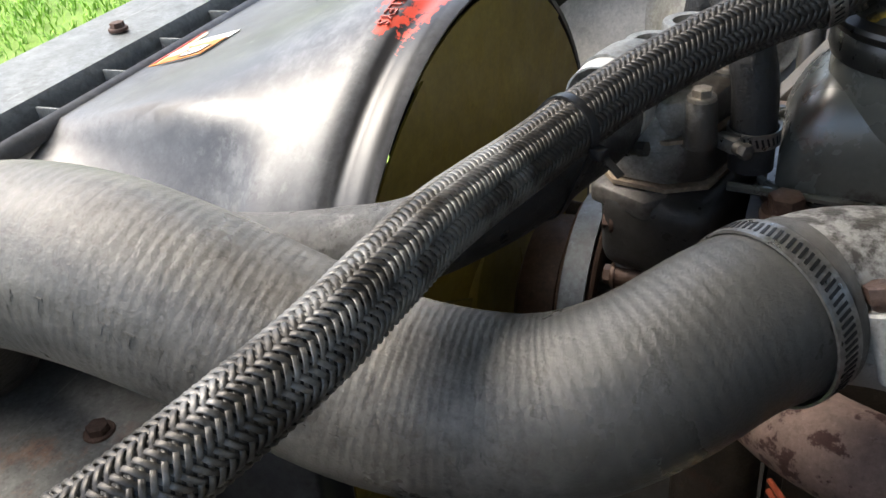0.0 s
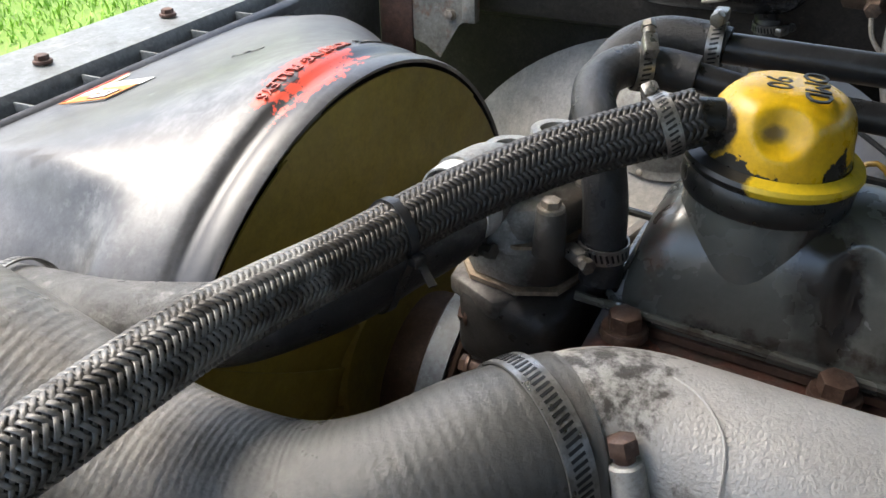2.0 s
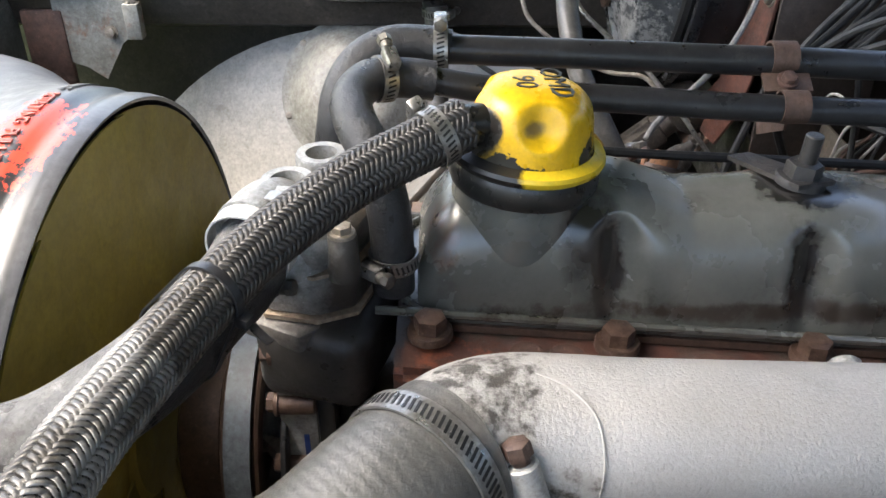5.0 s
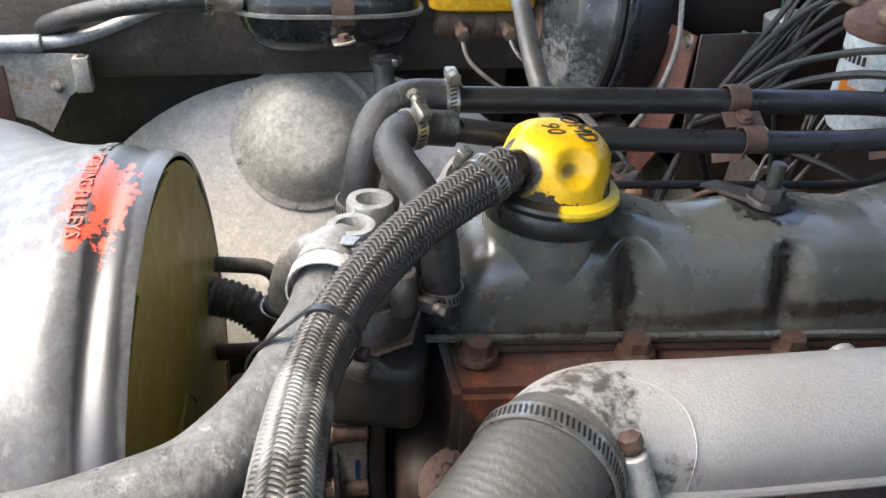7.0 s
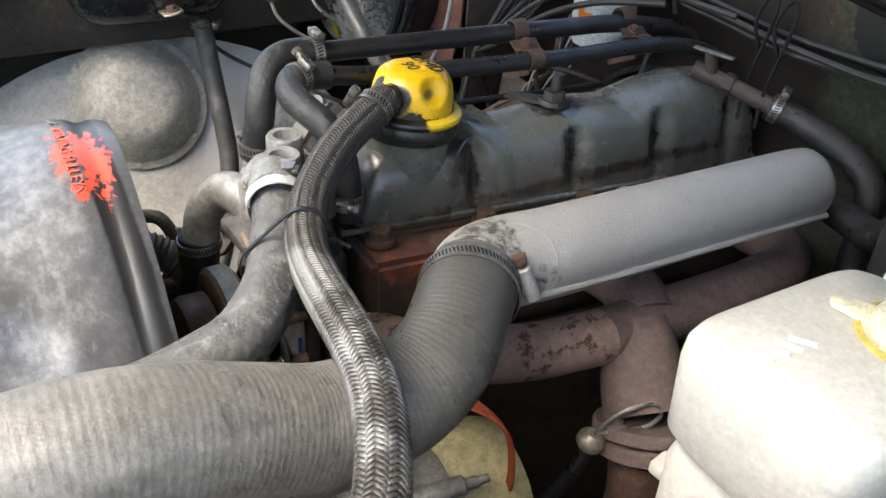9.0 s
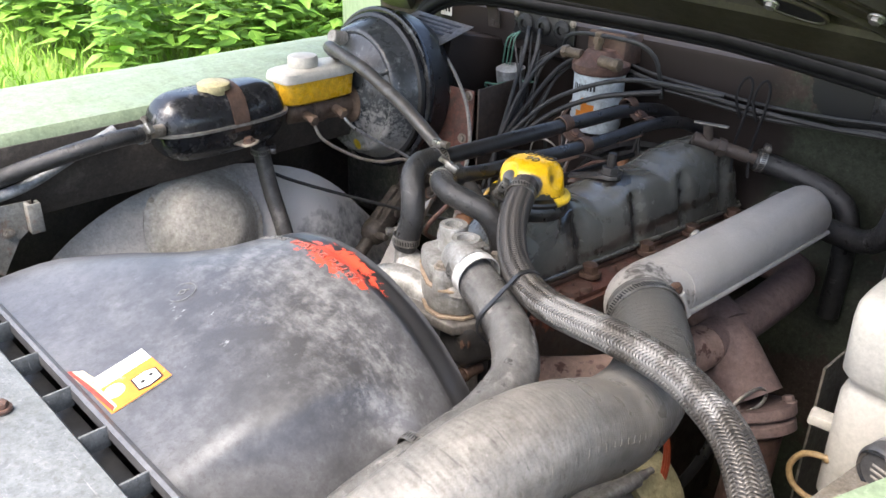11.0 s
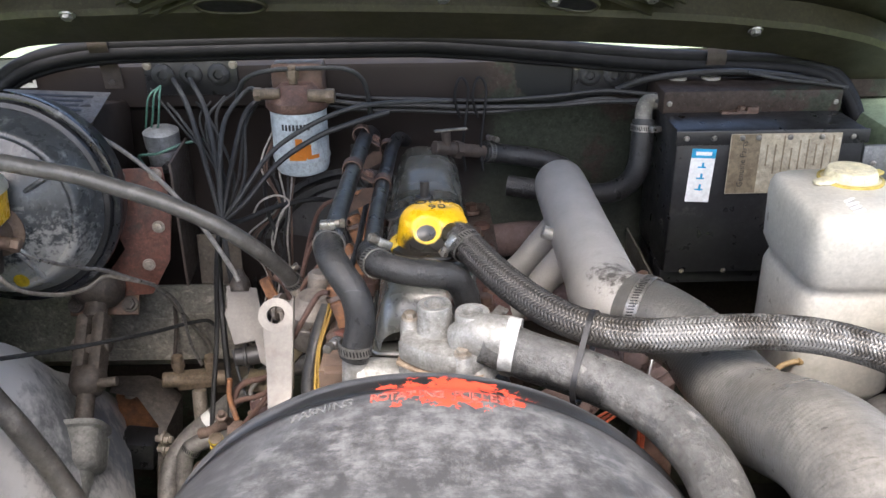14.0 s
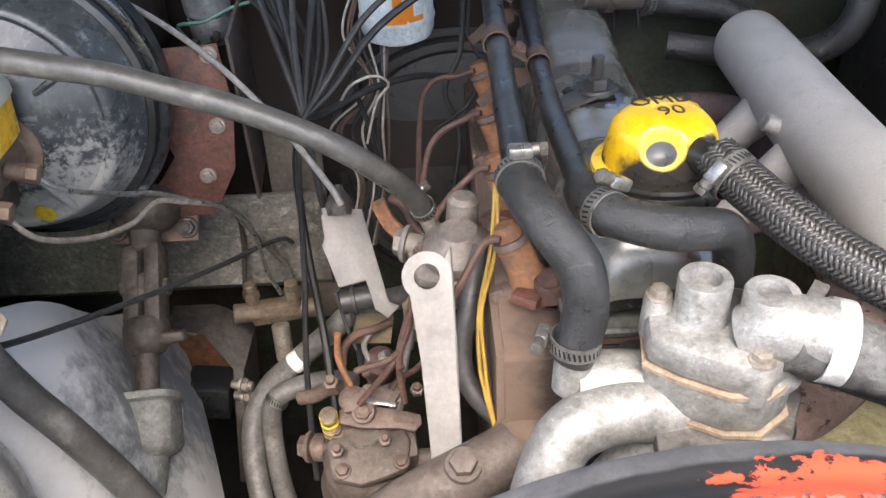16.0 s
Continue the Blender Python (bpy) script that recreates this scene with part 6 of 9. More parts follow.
def brake_servo():
    top = thing("brake_servo", (-1.005, 0.34, 0.97), "gloss black brake servo drum with dust and chipped paint", "brake servo")
    m = aim((-1.033, 0.42, 1.105), (0.0, -1, 0.10))
    part("rear_shell", lathe([(0, 0), (0.09, 0.0), (0.125, 0.02), (0.135, 0.045), (0.139, 0.075), (0.139, 0.085)], m, 64), M_BLACK, top)
    part("rim", lathe([(0.136, 0.078), (0.142, 0.08), (0.1435, 0.086), (0.142, 0.092), (0.136, 0.094), (0.13, 0.092)], m, 64), M_GLOSS, top)
    part("inner_ring", lathe([(0.13, 0.09), (0.1335, 0.096), (0.132, 0.102), (0.126, 0.104), (0.122, 0.1)], m, 64), M_BLACK, top)
    part("front_shell", lathe([(0.128, 0.096), (0.125, 0.102), (0.1195, 0.108), (0.114, 0.13), (0.1085, 0.141), (0.105, 0.1445), (0.1015, 0.145), (0.097, 0.142), (0.09, 0.145), (0.06, 0.158), (0.05, 0.165), (0, 0.165)], m, 64), M_SERVO, top, "dusty scuffed front shell")
    for k in range(4):
        a = radians(90 * k + 30)
        part("rib", block((0.007, 0.05, 0.009), m @ Matrix.Rotation(a, 4, "Z") @ Matrix.Translation((0, 0.08, 0.1495)) @ Matrix.Rotation(radians(-15), 4, "X"), 0.003), M_SERVO, top)
    part("paint_dab", lathe([(0, 0.0012), (0.008, 0.001), (0.0105, 0)], m @ Matrix.Translation((0.022, -0.092, 0.1475)) @ Matrix.Rotation(radians(18), 4, "X"), 10), M_DAB, top, "dab of yellow paint")
    part("vacuum_valve", rod(m @ Vector((-0.03, 0.085, 0.145)), m @ Vector((-0.03, 0.09, 0.175)), 0.012, 18), M_PALE, top, "pale plastic vacuum elbow")
    return top


brake_servo()


def master_cylinder():
    top = thing("brake_master_cylinder", (-1.02, 0.18, 1.11), "rusty brown brake master cylinder with plastic reservoir", "master cylinder")
    part("cylinder", lathe([(0, 0), (0.016, 0), (0.02, 0.004), (0.02, 0.05), (0.024, 0.052), (0.024, 0.075), (0.02, 0.08), (0.022, 0.13), (0.034, 0.135), (0.034, 0.145), (0, 0.145)], aim((-1.02, 0.118, 1.112), (0, 1, -0.06)), 28), M_MASTER, top)
    rings = []
    for z, hx, hy, n in ((1.128, 0.028, 0.062, 5), (1.131, 0.031, 0.067, 6), (1.164, 0.033, 0.07, 6), (1.167, 0.032, 0.069, 6)):
        rings.append([(q[0], q[2], z) for q in superring(-1.018, 0.178, hx, hy, 0, n, 40)])
    res = part("reservoir", loft(rings), M_FLUID, top, "yellow fluid-filled lower reservoir")
    rings = []
    for z, hx, hy, n in ((1.166, 0.035, 0.073, 6), (1.172, 0.035, 0.073, 6), (1.18, 0.033, 0.07, 6), (1.183, 0.029, 0.065, 5)):
        rings.append([(q[0], q[2], z) for q in superring(-1.018, 0.178, hx, hy, 0, n, 40)])
    part("reservoir_lid", loft(rings), M_TANK, top, "white plastic reservoir top")
    part("cap", lathe([(0.024, 0), (0.025, 0.002), (0.025, 0.014), (0.023, 0.018), (0.012, 0.02), (0, 0.02)], pose(-1.022, 0.165, 1.182), 28), M_TANK, top, "yellowed round filler cap")
    for y in (0.15, 0.21):
        part("outlet", join(rod((-1.0, y, 1.108), (-0.982, y, 1.104), 0.008, 12), hexagon(0.009, 0.01, aim((-0.982, y, 1.104), (1, 0, -0.2)), False)), M_MASTER, top)
    return top


master_cylinder()

wire("brake_pipe", "steel brake pipe from the master cylinder", [(-0.98, 0.208, 1.103), (-0.962, 0.22, 1.08), (-0.935, 0.262, 1.047), (-0.914, 0.288, 1.03), (-0.89, 0.312, 1.006), (-0.864, 0.336, 0.979), (-0.85, 0.37, 0.93), (-0.845, 0.38, 0.86), (-0.835, 0.385, 0.82)], 0.0027, M_STEEL, "brake pipe")
wire("brake_pipe", "dull steel brake pipe below the servo", [(-0.98, 0.148, 1.103), (-0.965, 0.16, 1.07), (-0.945, 0.21, 1.035), (-0.925, 0.25, 1.022), (-0.912, 0.285, 1.022), (-0.895, 0.305, 1.008), (-0.868, 0.333, 0.985)], 0.0027, M_ZINC, "brake pipe")
wire("brake_pipe", "dark brake pipe crossing to the bulkhead", [(-1.02, 0.06, 1.04), (-0.99, 0.097, 1.012), (-0.935, 0.198, 0.966), (-0.88, 0.31, 0.92), (-0.845, 0.385, 0.893), (-0.826, 0.412, 0.882), (-0.818, 0.42, 0.87)], 0.003, M_WIREGREY, "brake pipe")


def vacuum_hose():
    top = thing("vacuum_hose", (-0.8, 0.17, 1.15), "dusty black vacuum hose from servo to pump", "hose")
    part("hose", tube([(-1.03, 0.245, 1.185), (-1.015, 0.215, 1.205), (-0.985, 0.195, 1.216), (-0.959, 0.189, 1.214), (-0.917, 0.185, 1.207), (-0.875, 0.180, 1.200), (-0.835, 0.176, 1.188), (-0.795, 0.172, 1.176), (-0.755, 0.168, 1.160), (-0.716, 0.168, 1.138), (-0.685, 0.175, 1.110), (-0.660, 0.195, 1.072), (-0.648, 0.214, 1.038)], 0.0098, 18, 0.006), M_VAC, top)
    clamp_band(top, (-0.651, 0.207, 1.050), (0.25, 0.4, -0.75), 0.0104, 0.009, 30)
    return top


vacuum_hose()


def header_tank():
    top = thing("header_tank", (-1.0, -0.02, 1.07), "black pressed metal header tank with rusty strap", "tank")
    c = Vector((-1.0, -0.012, 1.135))

    def half(sign):
        rings = []
        for k in range(9):
            a = radians(90 * k / 8)
            f = math.cos(a)
            rings.append([(c.x + 0.052 * (0.35 + 0.65 * f) * q[0], c.y + 0.108 * (0.6 + 0.4 * f) * q[2], c.z + sign * 0.05 * math.sin(a)) for q in superring(0, 0, 1, 1, 0, 3.2, 48)])
        return loft(rings)
    part("upper_shell", half(1), M_GLOSS, top)
    part("lower_shell", half(-1), M_GLOSS, top)
    part("seam", loft([[(c.x + 0.057 * q[0], c.y + 0.113 * q[2], c.z + dz) for q in superring(0, 0, 1, 1, 0, 3.2, 48)] for dz in (-0.002, 0.002)]), M_SEAM, top, "bright rolled seam")
    part("filler_neck", lathe([(0.02, -0.004), (0.02, 0.002), (0.024, 0.003), (0.024, 0.011), (0.019, 0.014), (0, 0.014)], pose(-0.985, -0.02, 1.182), 28), M_CREAM, top, "cream plastic filler cap")
    strap = [(-1.045, 0.0, 1.09), (-1.058, 0.0, 1.135), (-1.04, 0.0, 1.178), (-1.0, 0.0, 1.189), (-0.962, 0.0, 1.178), (-0.946, 0.0, 1.14), (-0.95, 0.001, 1.125)]
    line, _ = smooth_line(strap, 0.005)
    rings = []
    for k in range(len(line)):
        tv = line[min(k + 1, len(line) - 1)] - line[max(k - 1, 0)]
        nv = np.cross(tv / np.linalg.norm(tv), (0, 1, 0))
        rings.append([tuple(line[k] + np.array((0, u, 0)) + nv * v) for u, v in ((-0.013, 0), (0.013, 0), (0.013, 0.0018), (-0.013, 0.0018))])
    part("strap", loft(rings), M_CLIP, top, "rusty steel strap")
    part("strap_lug", plate([(-0.022, -0.013), (0.014, -0.013), (0.02, -0.006), (0.02, 0.006), (0.014, 0.013), (-0.022, 0.013)], 0.003, pose(-0.936, 0.0, 1.108, 10, -6), 0.001), M_ZINC, top, "dull zinc strap lug")
    part("bolt", hexagon(0.007, 0.007, pose(-0.932, 0.0, 1.112, 10, -6)), M_CLIP, top)
    part("inlet_spigot", rod((-0.97, -0.115, 1.145), (-0.955, -0.15, 1.15), 0.009, 14), M_ZINC, top)
    part("outlet_spigot", rod((-0.985, 0.045, 1.095), (-0.985, 0.05, 1.068), 0.012, 16), M_BLACK, top)
    return top


header_tank()
simple_hose("overflow_hose", "black rubber hose below the header tank", [(-0.985, 0.05, 1.08), (-0.98, 0.052, 1.05), (-0.963, 0.053, 1.0), (-0.938, 0.053, 0.95), (-0.91, 0.05, 0.89), (-0.87, 0.03, 0.82), (-0.838, 0.0, 0.76), (-0.80, -0.05, 0.7)], 0.0135, M_VAC, 18, (((-0.985, 0.05, 1.073), (0.1, 0, 1), 60),))
simple_hose("vent_hose", "black rubber hose on the header tank inlet", [(-0.955, -0.15, 1.15), (-0.945, -0.18, 1.155), (-0.95, -0.23, 1.15), (-0.98, -0.3, 1.13), (-1.03, -0.36, 1.1)], 0.0115, M_HOSE, 16, (((-0.9545, -0.152, 1.15), (0.3, -0.9, 0.1), 40),))


def turret_cover():
    top = thing("turret_cover", (-0.995, -0.047, 0.96), "grey domed round access cover with screws", "cover")
    m = aim((-1.008, -0.047, 0.962), (0.86, -0.06, 0.46))
    part("dome", lathe([(0.097, 0.0), (0.097, 0.002), (0.088, 0.004), (0.086, 0.006), (0.08, 0.012), (0.058, 0.033), (0.05, 0.038), (0.04, 0.0405), (0.02, 0.0415), (0, 0.042)], m, 56), M_COVER, top)
    for k in range(6):
        part("screw", lathe([(0.0045, 0), (0.004, 0.002), (0, 0.003)], m @ Matrix.Rotation(radians(60 * k + 20), 4, "Z") @ Matrix.Translation((0.0925, 0, 0.0025)), 10), M_ZINC, top)
    return top


turret_cover()


def steering_shaft():
    top = thing("steering_shaft", (-0.945, 0.22, 0.8), "dirty steel steering shaft with universal joint and grey boot", "steering shaft")
    a, b = Vector((-0.955, 0.34, 0.953)), Vector((-0.937, 0.13, 0.79))
    d = (b - a).normalized()
    at = lambda f: a + (b - a) * f
    q = lambda f: aim(at(f), d, up=(1, 0, 0))
    prong = lambda f, s: block((0.019, 0.03, 0.054), aim(at(f), d, up=(0, 1, 1)) @ Matrix.Translation((s * 0.0115, 0, 0)), 0.006)
    part("upper_yoke", join(rod(at(-0.02), at(0.1), 0.016, 18), prong(0.17, 1), prong(0.17, -1)), M_STEER, top)
    part("cross", join(rod(at(0.24) + Vector((-0.026, 0, 0)), at(0.24) + Vector((0.026, 0, 0)), 0.0095, 16), block((0.022, 0.022, 0.03), q(0.24), 0.005)), M_STEER, top)
    part("lower_yoke", join(prong(0.32, 1), prong(0.32, -1), lathe([(0.012, 0), (0.021, 0.003), (0.024, 0.01), (0.024, 0.026), (0.019, 0.036), (0.013, 0.04)], aim(at(0.36), d), 24), rod(at(0.42) + Vector((0.01, -0.012, 0)), at(0.42) + Vector((0.044, -0.012, 0.004)), 0.0065, 12)), M_STEER, top)
    part("shaft", rod(at(0.42), at(0.8), 0.0118, 18), M_STEER, top)
    rings = []
    for f, h, n in ((0.66, 0.031, 3), (0.665, 0.036, 3.2), (0.69, 0.036, 3.2), (0.7, 0.031, 3), (0.72, 0.0325, 3.4), (0.86, 0.034, 3.4), (0.88, 0.031, 3), (0.9, 0.021, 2.4), (1.1, 0.019, 2)):
        m = q(f)
        rings.append([tuple(m @ Vector((p[0], p[2], 0))) for p in superring(0, 0, h, h * 0.9, 0, n, 40)])
    part("boot", loft(rings), M_COUP, top, "weathered grey rubber boot")
    for k in range(4):
        e = q(0.785) @ Matrix.Rotation(radians(90 * k + 45), 4, "Z") @ Matrix.Translation((0.0335, 0, 0))
        part("boot_fold", block((0.006, 0.012, 0.04), e, 0.0025), M_COUP, top)
    return top


steering_shaft()


def brake_union():
    top = thing("brake_union", (-0.84, 0.39, 0.78), "dirty brass brake pipe union block", "union")
    part("body", join(rod((-0.895, 0.375, 0.80), (-0.795, 0.395, 0.79), 0.012, 14), block((0.06, 0.022, 0.026), pose(-0.845, 0.385, 0.795, 0, 0, 10), 0.004)), M_UNION, top)
    for x in (-0.872, -0.822):
        part("nut", join(rod((x, 0.385, 0.80), (x, 0.388, 0.835), 0.0085, 12), hexagon(0.0105, 0.012, pose(x, 0.387, 0.815), False)), M_UNION, top)
    part("sensor", join(rod((-0.84, 0.37, 0.785), (-0.838, 0.355, 0.74), 0.011, 14), rod((-0.838, 0.355, 0.74), (-0.837, 0.352, 0.725), 0.007, 12)), M_ZINC, top)
    return top


brake_union()
wire("brake_pipe", "dirty brown brake pipe rising from the union", [(-0.885, 0.406, 0.795), (-0.884, 0.418, 0.825), (-0.879, 0.425, 0.862), (-0.878, 0.432, 0.90)], 0.0032, M_STEER, "brake pipe")
wire("brake_pipe", "dull steel brake pipe bending down to the union", [(-0.878, 0.4, 0.935), (-0.868, 0.404, 0.915), (-0.848, 0.414, 0.87), (-0.832, 0.42, 0.838), (-0.827, 0.414, 0.815), (-0.826, 0.408, 0.795)], 0.0032, M_CASTPIPE, "brake pipe")


def column_plate():
    top = thing("column_plate", (-0.954, 0.36, 0.935), "rusty brown plate with two bolts behind the steering joint", "plate")
    part("plate", block((0.098, 0.006, 0.03), pose(-0.954, 0.364, 0.937, -35), 0.0015), M_PLATE, top)
    for x in (-0.994, -0.916):
        part("bolt", join(rod((x, 0.366, 0.937), (x, 0.352, 0.945), 0.005, 10), hexagon(0.0085, 0.008, aim((x, 0.36, 0.94), (0, -0.82, 0.57)))), M_STEER, top)
    part("collar", lathe([(0.0, 0), (0.03, 0.0), (0.036, 0.008), (0.036, 0.03), (0.028, 0.04), (0.018, 0.046), (0, 0.046)], aim((-0.956, 0.372, 0.982), (0.02, -0.75, -0.66)), 28), M_STEER, top, "greasy rubber-lined column collar")
    return top


column_plate()


def pedal_bracket():
    top = thing("pedal_box_bracket", (-0.86, 0.42, 0.97), "rust-red primed steel pedal box bracket with bolts", "bracket")
    m = aim((-0.886, 0.385, 1.05), (0.12, -1, 0.12), up=(0, 0, 1))
    part("plate", plate([(0.035, 0.085), (-0.035, 0.085), (-0.04, 0.0), (-0.03, -0.03), (-0.075, -0.085), (-0.07, -0.1), (0.0, -0.1), (0.03, -0.05), (0.04, 0.02)], 0.004, m, 0.001), M_PRIMER, top)
    part("side_plate", block((0.004, 0.12, 0.19), pose(-0.845, 0.455, 1.045, 0, 0, 4), 0.001), M_STRAPDK, top)
    for u, v in ((0.025, 0.075), (-0.024, 0.076), (0.0, -0.055), (-0.055, -0.088), (0.02, 0.0)):
        part("bolt", hexagon(0.0065, 0.006, m @ Matrix.Translation((u, v, 0.004))), M_ZINC, top)
    return top


pedal_bracket()


def chassis_bracket():
    top = thing("chassis_bracket", (-0.94, 0.4, 0.72), "rusty orange-brown steel bracket on the chassis", "bracket")
    part("arm", loft([[(-0.987, 0.43, 0.773), (-0.935, 0.43, 0.773), (-0.935, 0.39, 0.769), (-0.987, 0.39, 0.769)], [(-0.937, 0.43, 0.772), (-0.92, 0.43, 0.766), (-0.924, 0.38, 0.76), (-0.94, 0.38, 0.766)], [(-0.9, 0.43, 0.742), (-0.888, 0.43, 0.735), (-0.892, 0.35, 0.728), (-0.904, 0.35, 0.734)], [(-0.905, 0.42, 0.68), (-0.893, 0.42, 0.675), (-0.893, 0.32, 0.668), (-0.906, 0.32, 0.672)], [(-0.915, 0.4, 0.6), (-0.9, 0.4, 0.6), (-0.9, 0.3, 0.58), (-0.915, 0.3, 0.58)]]), M_STEER, top)
    part("plate", block((0.075, 0.006, 0.085), pose(-0.955, 0.425, 0.7), 0.002), M_ORUST, top, "bright orange rusted plate")
    part("block", join(block((0.056, 0.05, 0.05), pose(-0.943, 0.362, 0.684, 0, 8, 0), 0.006), rod((-0.975, 0.336, 0.7), (-0.957, 0.336, 0.7), 0.021, 20)), M_BLACK, top, "black rubber mounting block")
    part("bolt", hexagon(0.007, 0.008, pose(-0.958, 0.40, 0.757)), M_ZINC, top)
    for z in (0.722, 0.703):
        part("bolt", join(rod((-0.905, 0.335, z), (-0.878, 0.33, z), 0.0055, 12), hexagon(0.0085, 0.009, aim((-0.892, 0.333, z), (1, -0.2, 0)))), M_ZINC, top)
    return top


chassis_bracket()
shell("footwell_panel", [[(x, 0.471, 1.0), (x, 0.468, 0.97), (x, 0.455, 0.86), (x, 0.46, 0.72)] for x in (-0.84, -0.775)], M_TAN, "dusty tan painted footwell panel", "footwell", 0.003)
shell("chassis_rail", [[(x, 0.44, 0.93), (x, 0.44, 0.80), (x, 0.46, 0.78), (x, 0.52, 0.775)] for x in (-1.32, -0.78)], M_RAIL, "greasy dark green footwell crossmember", "crossmember", 0.004)


# ---- engine's far side: throttle linkage, injection pump, pipes ----
def throttle_bracket():
    top = thing("throttle_bracket", (-0.72, 0.25, 0.94), "grey cast aluminium forked throttle cable bracket", "bracket")
    m = aim((-0.734, 0.285, 1.0), (0.06, -0.62, 0.52), up=(0.1, 0.55, 1))
    part("fork", plate([(0.02, 0.002), (0.049, -0.088), (0.06, -0.092), (0.049, -0.104), (0.036, -0.096), (0.026, -0.068), (0.0, -0.076), (-0.012, -0.048), (-0.018, -0.036), (-0.014, -0.022), (-0.02, 0.002)], 0.007, m, 0.001), M_CASTGREY, top)
    part("side_wall", plate([(0.0, 0.0), (0.05, 0.0), (0.05, -0.014), (0.0, -0.02)], 0.0035, aim(m @ Vector((-0.017, -0.004, 0.003)), m.to_3x3() @ Vector((-1, -0.2, 0)), up=m.to_3x3() @ Vector((0, 0, 1))), 0.001), M_CASTGREY, top)
    part("ferrule", lathe([(0.0, -0.004), (0.013, -0.004), (0.014, 0.006), (0.011, 0.014), (0.006, 0.02), (0.004, 0.026), (0, 0.026)], aim(m @ Vector((-0.002, 0.0, 0.002)), m.to_3x3() @ Vector((-0.1, 1, 0.1))), 18), M_STEER, top, "grey rubber cable ferrule")
    part("roller", join(rod(m @ Vector((0.0, -0.09, -0.012)), m @ Vector((0.036, -0.082, -0.012)), 0.0125, 20), rod(m @ Vector((0.012, -0.087, -0.012)), m @ Vector((0.016, -0.086, -0.012)), 0.0155, 20)), M_OILY, top, "black greasy cable roller")
    part("inner_cable", tube([tuple(m @ Vector((-0.004, -0.08, -0.01))), tuple(m @ Vector((0.01, -0.12, -0.02))), (-0.728, 0.215, 0.88)], 0.002, 8, 0.006), M_WIREGREY, top)
    return top


throttle_bracket()
wire("throttle_cable", "grey sheathed throttle cable to its bracket", [(-0.99, 0.44, 1.20), (-0.961, 0.417, 1.189), (-0.90, 0.395, 1.158), (-0.845, 0.37, 1.12), (-0.79, 0.325, 1.08), (-0.74, 0.264, 1.045), (-0.728, 0.25, 1.03)], 0.0032, M_PALEWIRE)


def lifting_eye():
    top = thing("lifting_eye", (-0.645, 0.05, 0.95), "dull steel engine lifting lug with a hole", "lug")
    m = aim((-0.648, 0.081, 1.072), (0.05, -0.75, 0.62), up=(0, 0.6, 1))
    outer, inner = [], []
    bm = bmesh.new()
    n = 28
    for k in range(n):
        a = 2 * math.pi * k / n
        c, s = math.cos(a), math.sin(a)
        ro = 0.0185
        outer.append((ro * c, ro * s))
        inner.append((0.0095 * c, 0.0095 * s))
    vs = {}
    for lvl, z in ((0, 0.0), (1, 0.007)):
        vs[lvl] = ([bm.verts.new(m @ Vector((x, y, z))) for x, y in outer], [bm.verts.new(m @ Vector((x, y, z))) for x, y in inner])
    for k in range(n):
        j = (k + 1) % n
        o0, i0 = vs[0]
        o1, i1 = vs[1]
        bm.faces.new((o1[k], o1[j], i1[j], i1[k]))
        bm.faces.new((o0[j], o0[k], i0[k], i0[j]))
        bm.faces.new((o0[k], o0[j], o1[j], o1[k]))
        bm.faces.new((i0[j], i0[k], i1[k], i1[j]))
    bmesh.ops.recalc_face_normals(bm, faces=bm.faces)
    shank = plate([(0.0185, 0.021), (0.0195, 0.021), (0.0195, -0.06), (0.018, -0.19), (0.0, -0.21), (-0.008, -0.06), (-0.0135, -0.0125), (0.0, -0.0115), (0.0115, -0.004), (0.0125, 0.012)][::-1], 0.0069, m, 0.001)
    part("eye", bm, M_CASTGREY, top)
    part("shank", shank, M_CASTGREY, top)
    return top


lifting_eye()


